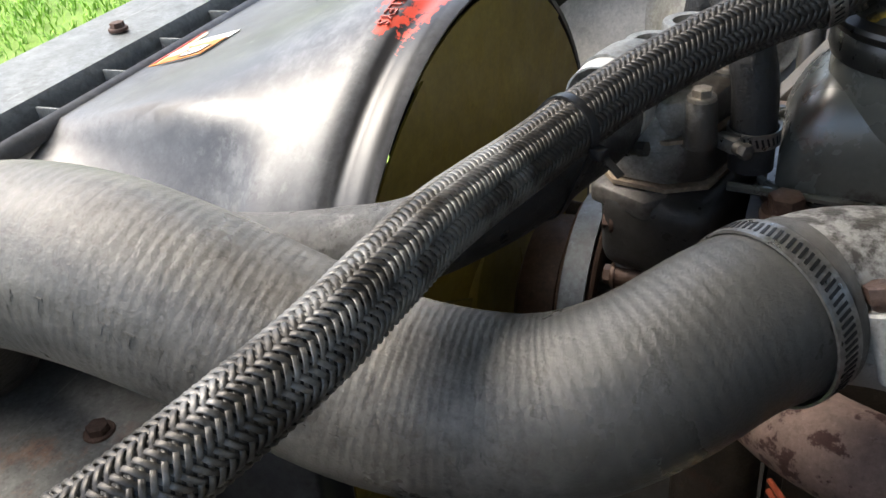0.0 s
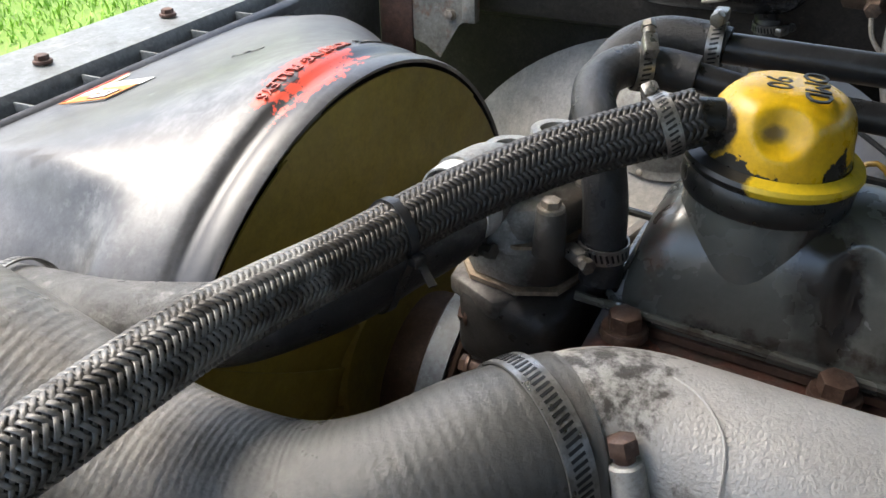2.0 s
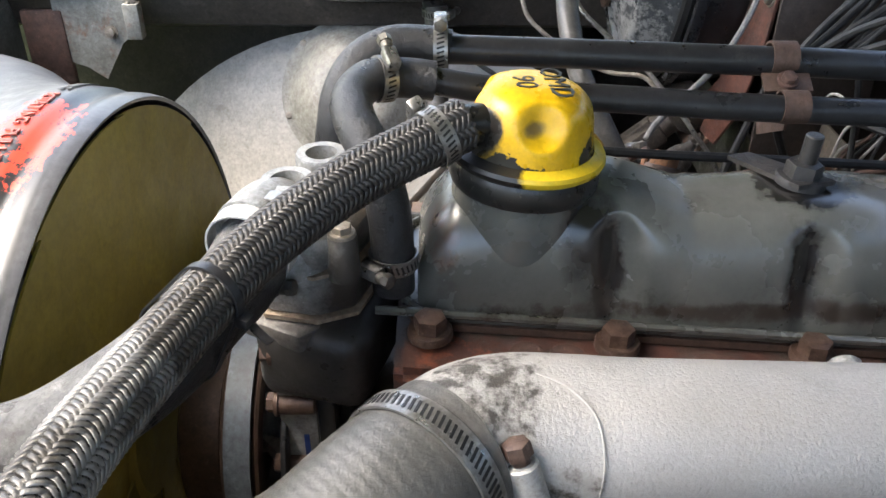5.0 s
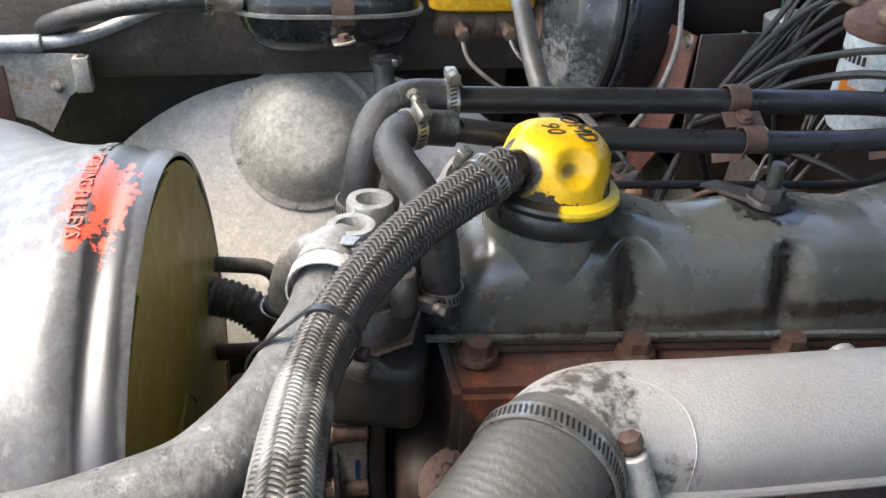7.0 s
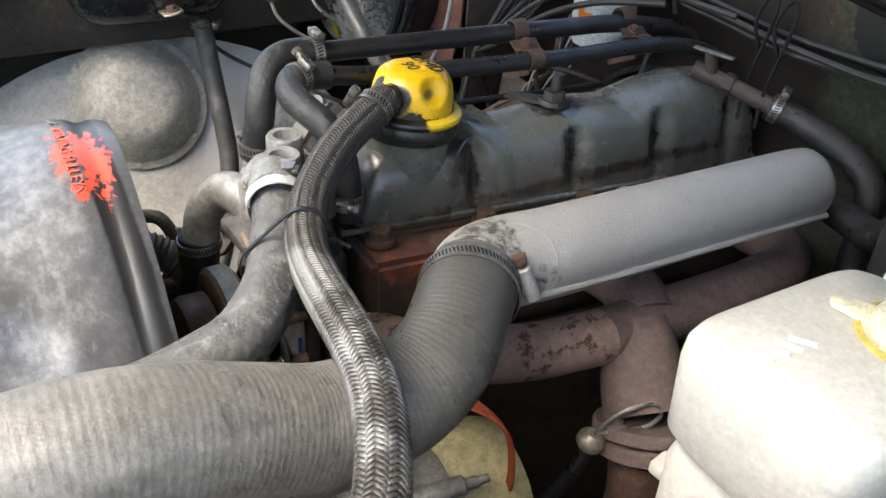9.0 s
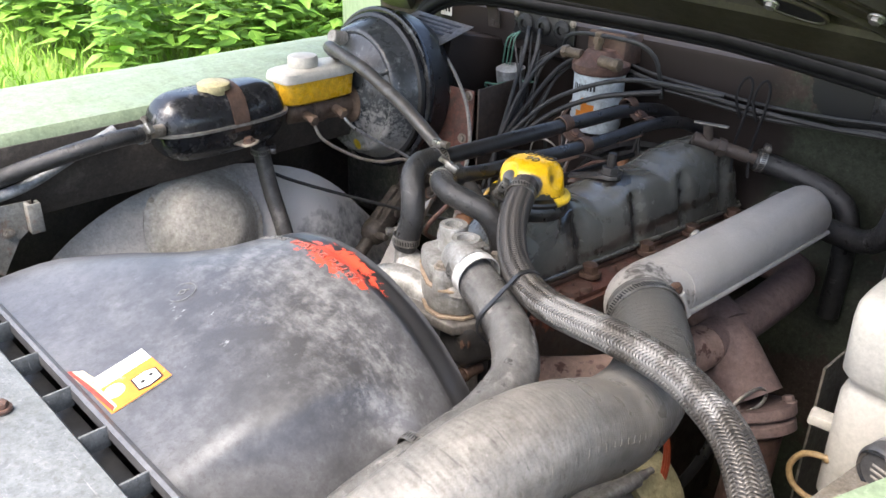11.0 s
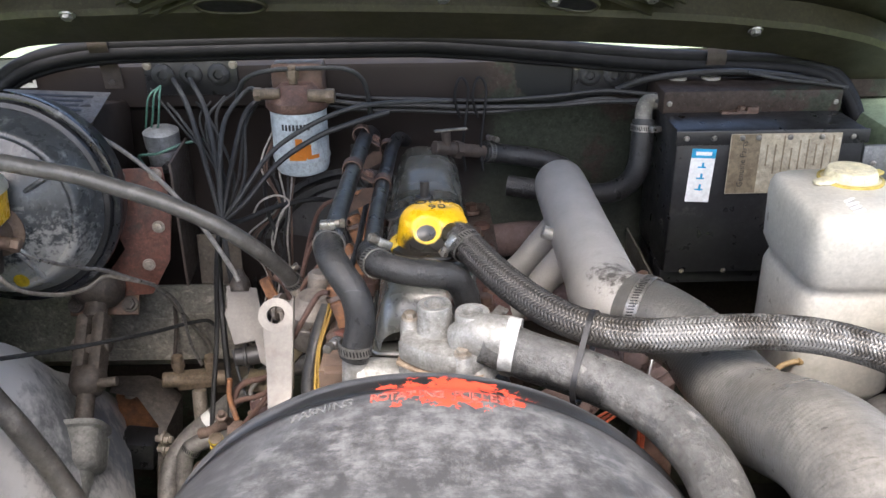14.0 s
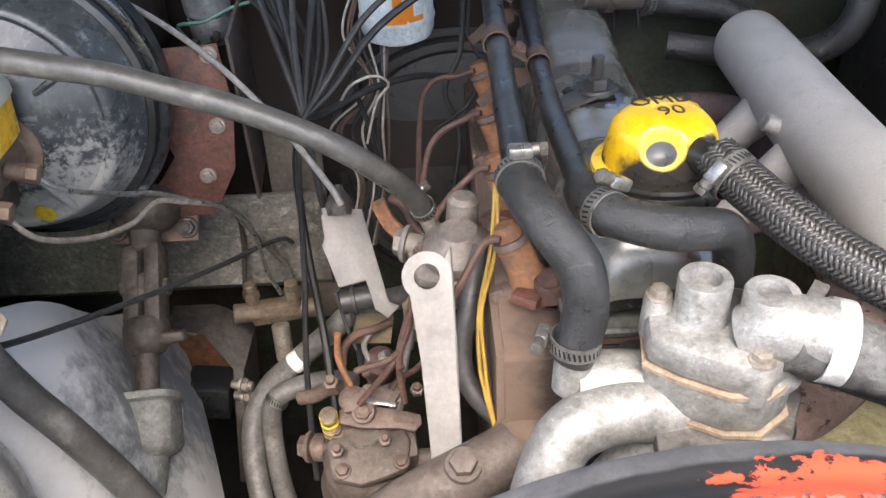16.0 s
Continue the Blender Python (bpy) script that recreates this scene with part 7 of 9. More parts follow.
def vacuum_pump():
    top = thing("vacuum_pump", (-0.625, 0.18, 0.98), "greasy aluminium vacuum pump with rusty levers", "pump")
    m = aim((-0.622, 0.178, 0.985), (0.0, -0.12, 1))
    part("body", lathe([(0.03, 0), (0.033, 0.006), (0.033, 0.03), (0.029, 0.036), (0.031, 0.04), (0.031, 0.048), (0.024, 0.056), (0.016, 0.066), (0, 0.068)], m, 28), M_PUMP, top)
    part("flange", plate([(0.04, -0.012), (0.03, 0.03), (-0.02, 0.038), (-0.046, 0.014), (-0.036, -0.026), (0.008, -0.036)], 0.01, m @ Matrix.Translation((0, 0, 0.026)), 0.002), M_PUMP, top)
    part("boss", lathe([(0.014, 0), (0.014, 0.022), (0.01, 0.026), (0, 0.026)], aim((-0.618, 0.195, 1.042), (0.1, 0.05, 1)), 18), M_PUMP, top)
    part("side_port", join(rod((-0.652, 0.19, 1.02), (-0.672, 0.196, 1.022), 0.0105, 14), hexagon(0.0125, 0.01, aim((-0.668, 0.195, 1.0215), (-1, 0.3, 0.1)))), M_PUMP, top)
    part("stub", join(rod((-0.640, 0.205, 1.018), (-0.652, 0.208, 1.05), 0.008, 14), lathe([(0.0125, 0), (0.0125, 0.006), (0.009, 0.009)], aim((-0.6415, 0.2055, 1.02), (-0.35, 0.1, 1)), 16)), M_ZINC, top)
    for u, v in ((0.03, -0.006), (-0.032, 0.008), (-0.012, 0.028), (0.004, -0.028), (0.022, 0.022)):
        part("bolt", hexagon(0.0058, 0.0065, m @ Matrix.Translation((u, v, 0.037))), M_INJB, top)
    bar = [(-0.694, 0.245, 1.034), (-0.684, 0.238, 1.014), (-0.668, 0.23, 1.0), (-0.65, 0.215, 0.99)]
    line, _ = smooth_line(bar, 0.004)
    part("lever", loft([[tuple(p + np.array((dx, dy, dz))) for dx, dy, dz in ((-0.006, -0.002, -0.003), (0.006, -0.002, 0.003), (0.006, 0.001, 0.005), (-0.006, 0.001, -0.001))] for p in line]), M_ORUST, top, "rusty orange flat lever")
    part("lever", tube([(-0.682, 0.25, 1.035), (-0.67, 0.243, 1.03), (-0.662, 0.24, 1.012), (-0.65, 0.23, 1.0)], 0.0042, 10, 0.005), M_RUST, top)
    return top


vacuum_pump()


def injection_pump():
    top = thing("injection_pump", (-0.725, 0.14, 0.72), "dirty pinkish-brown diesel injection pump with linkage", "pump")
    up = Vector((0.04, -0.3, 0.95))
    m = aim((-0.729, 0.155, 0.74), up)
    part("body", join(lathe([(0.045, -0.06), (0.045, 0.02), (0.04, 0.03), (0.037, 0.05), (0.037, 0.074), (0.031, 0.082), (0, 0.084)], m, 32), block((0.05, 0.05, 0.07), m @ Matrix.Translation((0.028, 0.01, 0.03)), 0.01, 3)), M_INJ, top)
    part("top_cover", plate([(-0.036, -0.024), (-0.01, -0.034), (0.034, -0.026), (0.042, 0.004), (0.03, 0.03), (-0.02, 0.034), (-0.04, 0.01)], 0.012, m @ Matrix.Translation((0.008, 0.0, 0.084)), 0.003), M_INJ, top)
    for u, v, r in ((-0.022, -0.018, 0.0062), (0.034, -0.018, 0.0058), (-0.024, 0.022, 0.0055), (0.03, 0.02, 0.0055)):
        part("screw", hexagon(r, 0.006, m @ Matrix.Translation((u + 0.004, v, 0.096))), M_INJB, top)
    part("cap_bolt", join(lathe([(0.0125, 0), (0.0125, 0.005), (0.01, 0.006)], aim((-0.731, 0.17, 0.852), up), 18), hexagon(0.0105, 0.011, aim((-0.731, 0.168, 0.857), up))), M_INJB, top)
    part("marked_washer", lathe([(0.0128, 0.001), (0.0132, 0.004), (0.0128, 0.0052)], aim((-0.731, 0.17, 0.852), up), 18), M_DAB, top, "washer daubed with yellow paint")
    post = aim((-0.7535, 0.153, 0.822), up)
    part("adjuster", lathe([(0.0085, 0), (0.0085, 0.012), (0.0065, 0.013), (0.0065, 0.019), (0.0085, 0.02), (0.0085, 0.026), (0.006, 0.027), (0.006, 0.04), (0.0085, 0.041), (0.0085, 0.05), (0.005, 0.052), (0, 0.052)], post, 16), M_UNION, top, "brass adjusting stud")
    for h in (0.0205, 0.032, 0.0445):
        part("paint_ring", lathe([(0.0068, 0), (0.0089, 0.0006), (0.0089, 0.0036), (0.0068, 0.0042)], post @ Matrix.Translation((0, 0, h)), 16), M_DAB, top, "band of yellow paint")
    part("banjo_union", join(rod((-0.748, 0.152, 0.805), (-0.79, 0.162, 0.8), 0.0085, 14), lathe([(0.014, -0.006), (0.014, 0.006), (0.009, 0.008), (0.009, -0.008)], aim((-0.768, 0.157, 0.8025), (-1, 0.2, -0.1)), 20), hexagon(0.0115, 0.011, aim((-0.78, 0.16, 0.801), (-1, 0.2, -0.1)))), M_INJB, top, "rust-pink banjo union")
    part("outlet_block", join(block((0.03, 0.03, 0.034), aim((-0.686, 0.14, 0.812), up), 0.004), rod((-0.675, 0.138, 0.802), (-0.64, 0.136, 0.806), 0.009, 14), hexagon(0.008, 0.007, aim((-0.688, 0.124, 0.818), (0, -1, 0.2)))), M_INJ, top)
    for k, (x, z) in enumerate(((-0.762, 0.762), (-0.742, 0.768), (-0.716, 0.772), (-0.7, 0.764))):
        part("delivery_union", join(rod((x, 0.118, z), (x - 0.002, 0.096, z + 0.002), 0.0075, 12), hexagon(0.0092, 0.01, aim((x - 0.001, 0.108, z + 0.001), (0, -1, 0.08)))), M_INJB, top)
    part("lock_wire", tube([(-0.735, 0.13, 0.842), (-0.728, 0.126, 0.836), (-0.716, 0.126, 0.838), (-0.704, 0.13, 0.844)], 0.0012, 6, 0.003), M_STEEL, top)
    return top


injection_pump()

simple_hose("coolant_hose", "dusty grey coolant hose with white paint band", [(-0.640, 0.330, 0.860), (-0.736, 0.352, 0.819), (-0.776, 0.348, 0.788), (-0.820, 0.340, 0.752), (-0.855, 0.327, 0.726), (-0.875, 0.302, 0.700), (-0.877, 0.269, 0.672), (-0.868, 0.230, 0.636), (-0.857, 0.192, 0.601)], 0.0135, M_DUSTHOSE, 18)
part("paint_band", tube([(-0.813, 0.341, 0.757, 0.0139), (-0.825, 0.338, 0.748, 0.0139)], 0.0139, 18, 0.004), M_WHITE, bpy.data.objects["coolant_hose"], "white painted band")
simple_hose("fuel_hose", "grey rubber return hose with clip", [(-0.75, 0.30, 0.75), (-0.787, 0.316, 0.738), (-0.831, 0.311, 0.731), (-0.851, 0.300, 0.716), (-0.854, 0.282, 0.675), (-0.846, 0.250, 0.631), (-0.83, 0.22, 0.56)], 0.0125, M_DUSTHOSE, 16, (((-0.845, 0.305, 0.722), (-0.5, -0.3, -0.7), 200),))


def injector(y, label):
    top = thing("injector", (-0.585, y, 1.03), label, "injector", group="fuel injectors")
    m = aim((-0.562, y, 1.035 + ez(y)), (-0.42, 0.25, 1))
    part("body", lathe([(0.0145, 0), (0.015, 0.026), (0.0135, 0.028), (0.0135, 0.05), (0.0105, 0.053), (0.0105, 0.066), (0.008, 0.07), (0, 0.07)], m, 20), M_ORUST, top)
    part("cap_nut", hexagon(0.0105, 0.012, m @ Matrix.Translation((0, 0, 0.056))), M_INJB, top)
    part("elbow", join(rod((-0.562, y + 0.006, 1.05 + ez(y)), (-0.592, y + 0.014, 1.03 + ez(y)), 0.009, 14), hexagon(0.0105, 0.013, aim((-0.585, y + 0.012, 1.034 + ez(y)), (-0.8, 0.2, -0.5)), False)), M_INJB, top, "pinkish-brown pipe elbow with nut")
    part("clamp_plate", block((0.046, 0.022, 0.009), pose(-0.566, y - 0.004, 1.05 + ez(y), 0, 8, 60), 0.002), M_PRIMER, top)
    part("nut", join(lathe([(0.011, -0.014), (0.011, 0.0), (0, 0.0)], pose(-0.556, y - 0.012, 1.062 + ez(y)), 16), hexagon(0.0085, 0.01, pose(-0.556, y - 0.012, 1.062 + ez(y)))), M_RUST, top)
    return top


for yy in (0.095, 0.215, 0.335, 0.455):
    injector(yy, "rusty red-brown fuel injector with clamp")
for k, (yy, sx) in enumerate(((0.095, 0.0), (0.215, 0.02), (0.335, 0.035), (0.455, 0.05))):
    wire("injector_pipe", "rusty steel injector pipe", [(-0.592, yy, 1.095 + ez(yy)), (-0.605, yy + 0.002, 1.09 + ez(yy)), (-0.635 - sx * 0.3, yy - 0.01, 1.04), (-0.66, 0.17 + sx, 0.98), (-0.68, 0.155, 0.93), (-0.70 + 0.03 * math.cos(k * 1.57 + 0.78), 0.14, 0.90 + 0.03 * math.sin(k * 1.57 + 0.78))], 0.0032, M_RUST, "fuel pipe")
wire("leak_off_pipe", "black fuel leak-off pipe along the rocker cover", [(-0.575, 0.11, 1.1), (-0.572, 0.16, 1.095), (-0.57, 0.215, 1.092), (-0.57, 0.3, 1.088), (-0.57, 0.4, 1.083), (-0.57, 0.47, 1.08)], 0.0038, M_WIREBLK, "fuel pipe")
for dx in (0.0, 0.0042):
    wire("wire", "yellow plastic covered wire beside the engine", [(-0.583 + dx, 0.185, 1.085), (-0.59 + dx * 0.4, 0.165, 1.1), (-0.597 + dx, 0.13, 1.06), (-0.609 + dx * 0.5, 0.1, 1.02), (-0.611 + dx, 0.07, 0.992), (-0.607 + dx * 0.5, 0.05, 0.972), (-0.6, 0.03, 0.95)], 0.0017, M_YWIRE, "wire")
wire("cable", "black sheathed cable looping below the pump", [(-0.605, 0.16, 1.04), (-0.616, 0.125, 1.008), (-0.624, 0.1, 0.967), (-0.613, 0.08, 0.943), (-0.583, 0.05, 0.935), (-0.56, 0.04, 0.935)], 0.0088, M_VAC, "cable", 14)


# ---- right side and bulkhead fittings ----
def coolant_bottle():
    top = thing("coolant_bottle", (-0.02, 0.14, 0.93), "cloudy white plastic coolant bottle with yellowed cap", "bottle")
    rings = []
    for z, hx, hy, n in ((0.94, 0.05, 0.06, 3), (0.945, 0.058, 0.072, 4), (0.96, 0.062, 0.08, 5), (1.07, 0.063, 0.082, 5), (1.080, 0.060, 0.078, 5), (1.087, 0.058, 0.076, 5), (1.093, 0.061, 0.081, 5), (1.102, 0.064, 0.087, 6), (1.155, 0.0645, 0.0885, 7), (1.167, 0.0635, 0.0875, 7), (1.174, 0.0605, 0.084, 7), (1.1785, 0.055, 0.078, 6), (1.18, 0.02, 0.03, 3)):
        rings.append([(q[0], q[2], z) for q in superring(-0.016, 0.152, hx, hy * 0.93, 0, n, 72)])
    part("body", loft(rings), M_TANK, top, sharp=70)
    m = pose(0.0, 0.185, 1.180)
    part("cap", lathe([(0, 0.013), (0.02, 0.014), (0.026, 0.013), (0.0285, 0.008), (0.029, 0.002), (0.033, 0.0015), (0.034, -0.001), (0.033, -0.003), (0, -0.003)], m, 48), M_CAPWHITE, top, "yellowed plastic screw cap")
    part("cap_seal", lathe([(0.034, -0.001), (0.036, 0.0), (0.036, 0.002), (0.033, 0.003)], m, 48), M_YELLOWED, top, "yellow stained rim")
    part("cap_tab", plate([(0.02, -0.012), (0.05, -0.006), (0.053, 0.0), (0.05, 0.006), (0.02, 0.012)], 0.004, m @ Matrix.Rotation(radians(200), 4, "Z") @ Matrix.Translation((0, 0, 0.001)), 0.001), M_CAPWHITE, top)
    part("cap_tab", plate([(0.02, -0.01), (0.045, -0.005), (0.047, 0.005), (0.02, 0.01)], 0.004, m @ Matrix.Rotation(radians(20), 4, "Z") @ Matrix.Translation((0, 0, 0.001)), 0.001), M_YELLOWED, top)
    for k in range(4):
        part("embossed_bar", block((0.0038, 0.016, 0.002), pose(-0.033 + 0.001 * k, 0.09 + 0.0105 * k, 1.1802, 0, 0, -62 + 8 * (k % 2)), 0.0006), M_WHITE, top, smooth=False)
    part("mounting_tab", block((0.03, 0.02, 0.012), pose(-0.09, 0.123, 1.014, 0, 4, 12), 0.003), M_TANK, top)
    part("outlet", rod((-0.058, 0.088, 1.0), (-0.07, 0.086, 1.0), 0.005, 14), M_TANHOSE, top, "tan outlet stub")
    return top


coolant_bottle()


def heater_box():
    top = thing("heater_box", (-0.02, 0.46, 0.96), "black sheet metal heater box with riveted edges", "heater")
    body = part("body", block((0.258, 0.16, 0.215), pose(-0.018, 0.455, 1.075), 0.006), M_BLACK, top)
    part("front_flange", block((0.262, 0.004, 0.02), pose(-0.018, 0.3735, 1.172), 0.001), M_BLACK, top)
    part("cover", block((0.258, 0.10, 0.036), pose(-0.018, 0.51, 1.196), 0.005), M_CAMO, top, "green painted top cover")
    part("tray", block((0.262, 0.13, 0.022), pose(-0.016, 0.455, 0.955), 0.003), M_BLACK, top)
    for x in (-0.135, -0.098, -0.06, -0.038, 0.005, 0.048, 0.09):
        part("rivet", lathe([(0.0042, 0), (0.0036, 0.0018), (0, 0.0026)], aim((x, 0.371, 1.172), (0, -1, 0)), 10), M_STEEL, top)
    for x in (-0.138, 0.1):
        part("rivet", lathe([(0.0042, 0), (0.0036, 0.0018), (0, 0.0026)], aim((x, 0.459, 1.196), (0, -1, 0)), 10), M_STEEL, top)
    for x in (-0.12, -0.06, 0.0):
        part("rivet", lathe([(0.0038, 0), (0.003, 0.0018), (0, 0.0026)], aim((x, 0.374, 0.972), (0, -1, 0)), 10), M_ZINC, top)
    for x in (-0.11, -0.06):
        part("rubber_washer", lathe([(0.014, 0), (0.014, 0.004), (0.006, 0.006), (0, 0.006)], pose(x, 0.53, 1.2145), 20), M_PALE, top, "pale rubber washer")
    part("cable_clamp", join(block((0.04, 0.012, 0.008), pose(-0.045, 0.455, 1.182), 0.002), hexagon(0.006, 0.007, pose(-0.035, 0.455, 1.186)), block((0.016, 0.006, 0.012), pose(-0.02, 0.453, 1.186), 0.001)), M_CLIP, top)
    return top


heater_box()


def heater_duct():
    top = thing("heater_duct", (0.15, 0.38, 1.02), "grey sheet metal duct beside the heater box", "duct")
    part("panel", plate([(0.0, 0.0), (0.09, -0.02), (0.09, 0.1), (0.04, 0.128), (0.0, 0.125)], 0.012, aim((0.112, 0.378, 1.03), (-0.25, -1, 0.1), up=(0, 0, 1)), 0.002), M_PANEL, top)
    for x, z in ((0.121, 1.135), (0.121, 1.06)):
        part("rivet", lathe([(0.0042, 0), (0.0036, 0.0018), (0, 0.0026)], aim((x, 0.3645, z), (-0.25, -1, 0.1)), 10), M_STEEL, top)
    stay = thing("wing_stay", (0.1, 0.2, 1.06), "rusty orange steel stay beside the bottle", "bracket")
    part("plate", block((0.05, 0.1, 0.004), pose(0.1, 0.2, 1.085, 4, -12, 10), 0.001), M_ORUST, stay)
    part("flange", block((0.004, 0.1, 0.03), pose(0.123, 0.196, 1.075, 4, 0, 10), 0.001), M_ORUST, stay)
    part("bolt", hexagon(0.007, 0.007, pose(0.098, 0.175, 1.088)), M_ZINC, stay)
    return top


heater_duct()


def heater_label():
    top = thing("heater_label", (-0.109, 0.37, 1.12), "white label with blue header and small blue pictograms", "label")
    m = aim((-0.1095, 0.3742, 1.118), (0, -1, 0.03), up=(0.1, 0, 1)) @ Matrix.Rotation(radians(3), 4, "Z")
    part("sheet", block((0.033, 0.0765, 0.0006), m, 0), M_WHITE, top, smooth=False)
    part("header_band", block((0.033, 0.013, 0.0006), m @ Matrix.Translation((0, 0.0315, 0.0005)), 0), M_BLUE, top, "blue printed band", smooth=False)
    part("brand_bar", block((0.022, 0.005, 0.0004), m @ Matrix.Translation((0, 0.0315, 0.001)), 0), M_WHITE, top, smooth=False)
    for v, s in ((0.012, 0), (-0.004, 1), (-0.02, 2)):
        part("pictogram", join(block((0.011, 0.002, 0.0005), m @ Matrix.Translation((0, v, 0.0005)), 0), block((0.003, 0.007 + s * 0.001, 0.0005), m @ Matrix.Translation((0.001, v + 0.003, 0.0006)), 0)), M_BLUE, top, smooth=False)
    return top


heater_label()


def parts_plate():
    top = thing("parts_plate", (0.0, 0.37, 1.13), "aged paper parts label with faded print", "label")
    m = aim((0.0, 0.3705, 1.135), (0, -1, 0.02), up=(0, 0, 1))
    part("sheet", block((0.15, 0.085, 0.0006), m, 0), M_PAPER, top, smooth=False)
    part("dark_panel", block((0.04, 0.083, 0.0005), m @ Matrix.Translation((-0.054, 0, 0.0005)), 0), M_PAPERDK, top, "brown printed panel", smooth=False)
    text_on("lettering", "Genuine Parts", 0.0115, m @ Matrix.Translation((-0.056, 0, 0.0009)) @ Matrix.Rotation(radians(90), 4, "Z"), M_INK, top, 0.0002)
    for k in range(9):
        part("print_bar", block((0.002, 0.03 + 0.012 * (k % 3), 0.0004), m @ Matrix.Translation((-0.024 + 0.011 * k, 0.012 - 0.005 * (k % 2), 0.0005)), 0), M_PAPERDK, top, smooth=False)
    return top


parts_plate()


def fuel_filter():
    top = thing("fuel_filter", (-0.675, 0.507, 1.09), "white fuel filter canister with orange mark and rusty head", "fuel filter")
    c = (-0.675, 0.507)
    part("canister", lathe([(0, 0), (0.03, 0.0), (0.038, 0.004), (0.041, 0.012), (0.0415, 0.02), (0.043, 0.024), (0.043, 0.027), (0.0415, 0.03), (0.0415, 0.094), (0.043, 0.098), (0, 0.098)], pose(*c, 1.088), 48), M_CAN, top)

    def on_can(u0, u1, z0, z1, name, mdl, label=""):
        rings = []
        for z in np.linspace(z0, z1, 3):
            rings.append([(c[0] + 0.042 * math.sin(u), c[1] - 0.042 * math.cos(u), z) for u in np.linspace(u0, u1, 8)])
        part(name, loft(rings, closed=False, ends=False), mdl, top, label)
    for k in range(8):
        on_can(-0.5 + 0.13 * k, -0.5 + 0.13 * k + 0.085, 1.162, 1.171, "brand_bar", M_INK)
    for u0, u1, z0, z1 in ((-0.05, 0.2, 1.128, 1.15), (0.1, 0.5, 1.12, 1.14), (-0.3, 0.3, 1.116, 1.128), (0.35, 0.8, 1.118, 1.124)):
        on_can(u0, u1, z0, z1, "orange_mark", M_ORANGE, "faded orange mark")
    part("head", lathe([(0.044, 0), (0.047, 0.004), (0.047, 0.014), (0.038, 0.022), (0.022, 0.036), (0, 0.036)], pose(*c, 1.187), 36), M_RUST, top, "rusty filter head")
    part("banjo_bolt", join(rod((c[0] - 0.003, 0.500, 1.215), (c[0] - 0.003, 0.498, 1.25), 0.0065, 12), hexagon(0.0095, 0.012, pose(c[0] - 0.003, 0.499, 1.232), False)), M_UNION, top)
    part("union", join(rod((-0.655, 0.475, 1.212), (-0.625, 0.475, 1.211), 0.009, 14), hexagon(0.011, 0.012, aim((-0.628, 0.475, 1.211), (1, 0, 0)), False)), M_UNION, top)
    part("union", join(rod((-0.695, 0.48, 1.214), (-0.725, 0.478, 1.214), 0.008, 14), hexagon(0.01, 0.01, aim((-0.722, 0.478, 1.214), (-1, 0, 0)), False)), M_UNION, top)
    part("bracket", block((0.075, 0.05, 0.05), pose(-0.675, 0.54, 1.222), 0.004), M_CLIP, top)
    return top


fuel_filter()
wire("fuel_pipe", "grey plastic fuel pipe over the filter", [(-0.77, 0.53, 1.19), (-0.755, 0.51, 1.222), (-0.735, 0.50, 1.237), (-0.705, 0.497, 1.244), (-0.678, 0.498, 1.245), (-0.64, 0.498, 1.246), (-0.60, 0.5, 1.243), (-0.578, 0.51, 1.225), (-0.572, 0.52, 1.195), (-0.57, 0.53, 1.16)], 0.0036, M_WIREGREY, "fuel pipe")

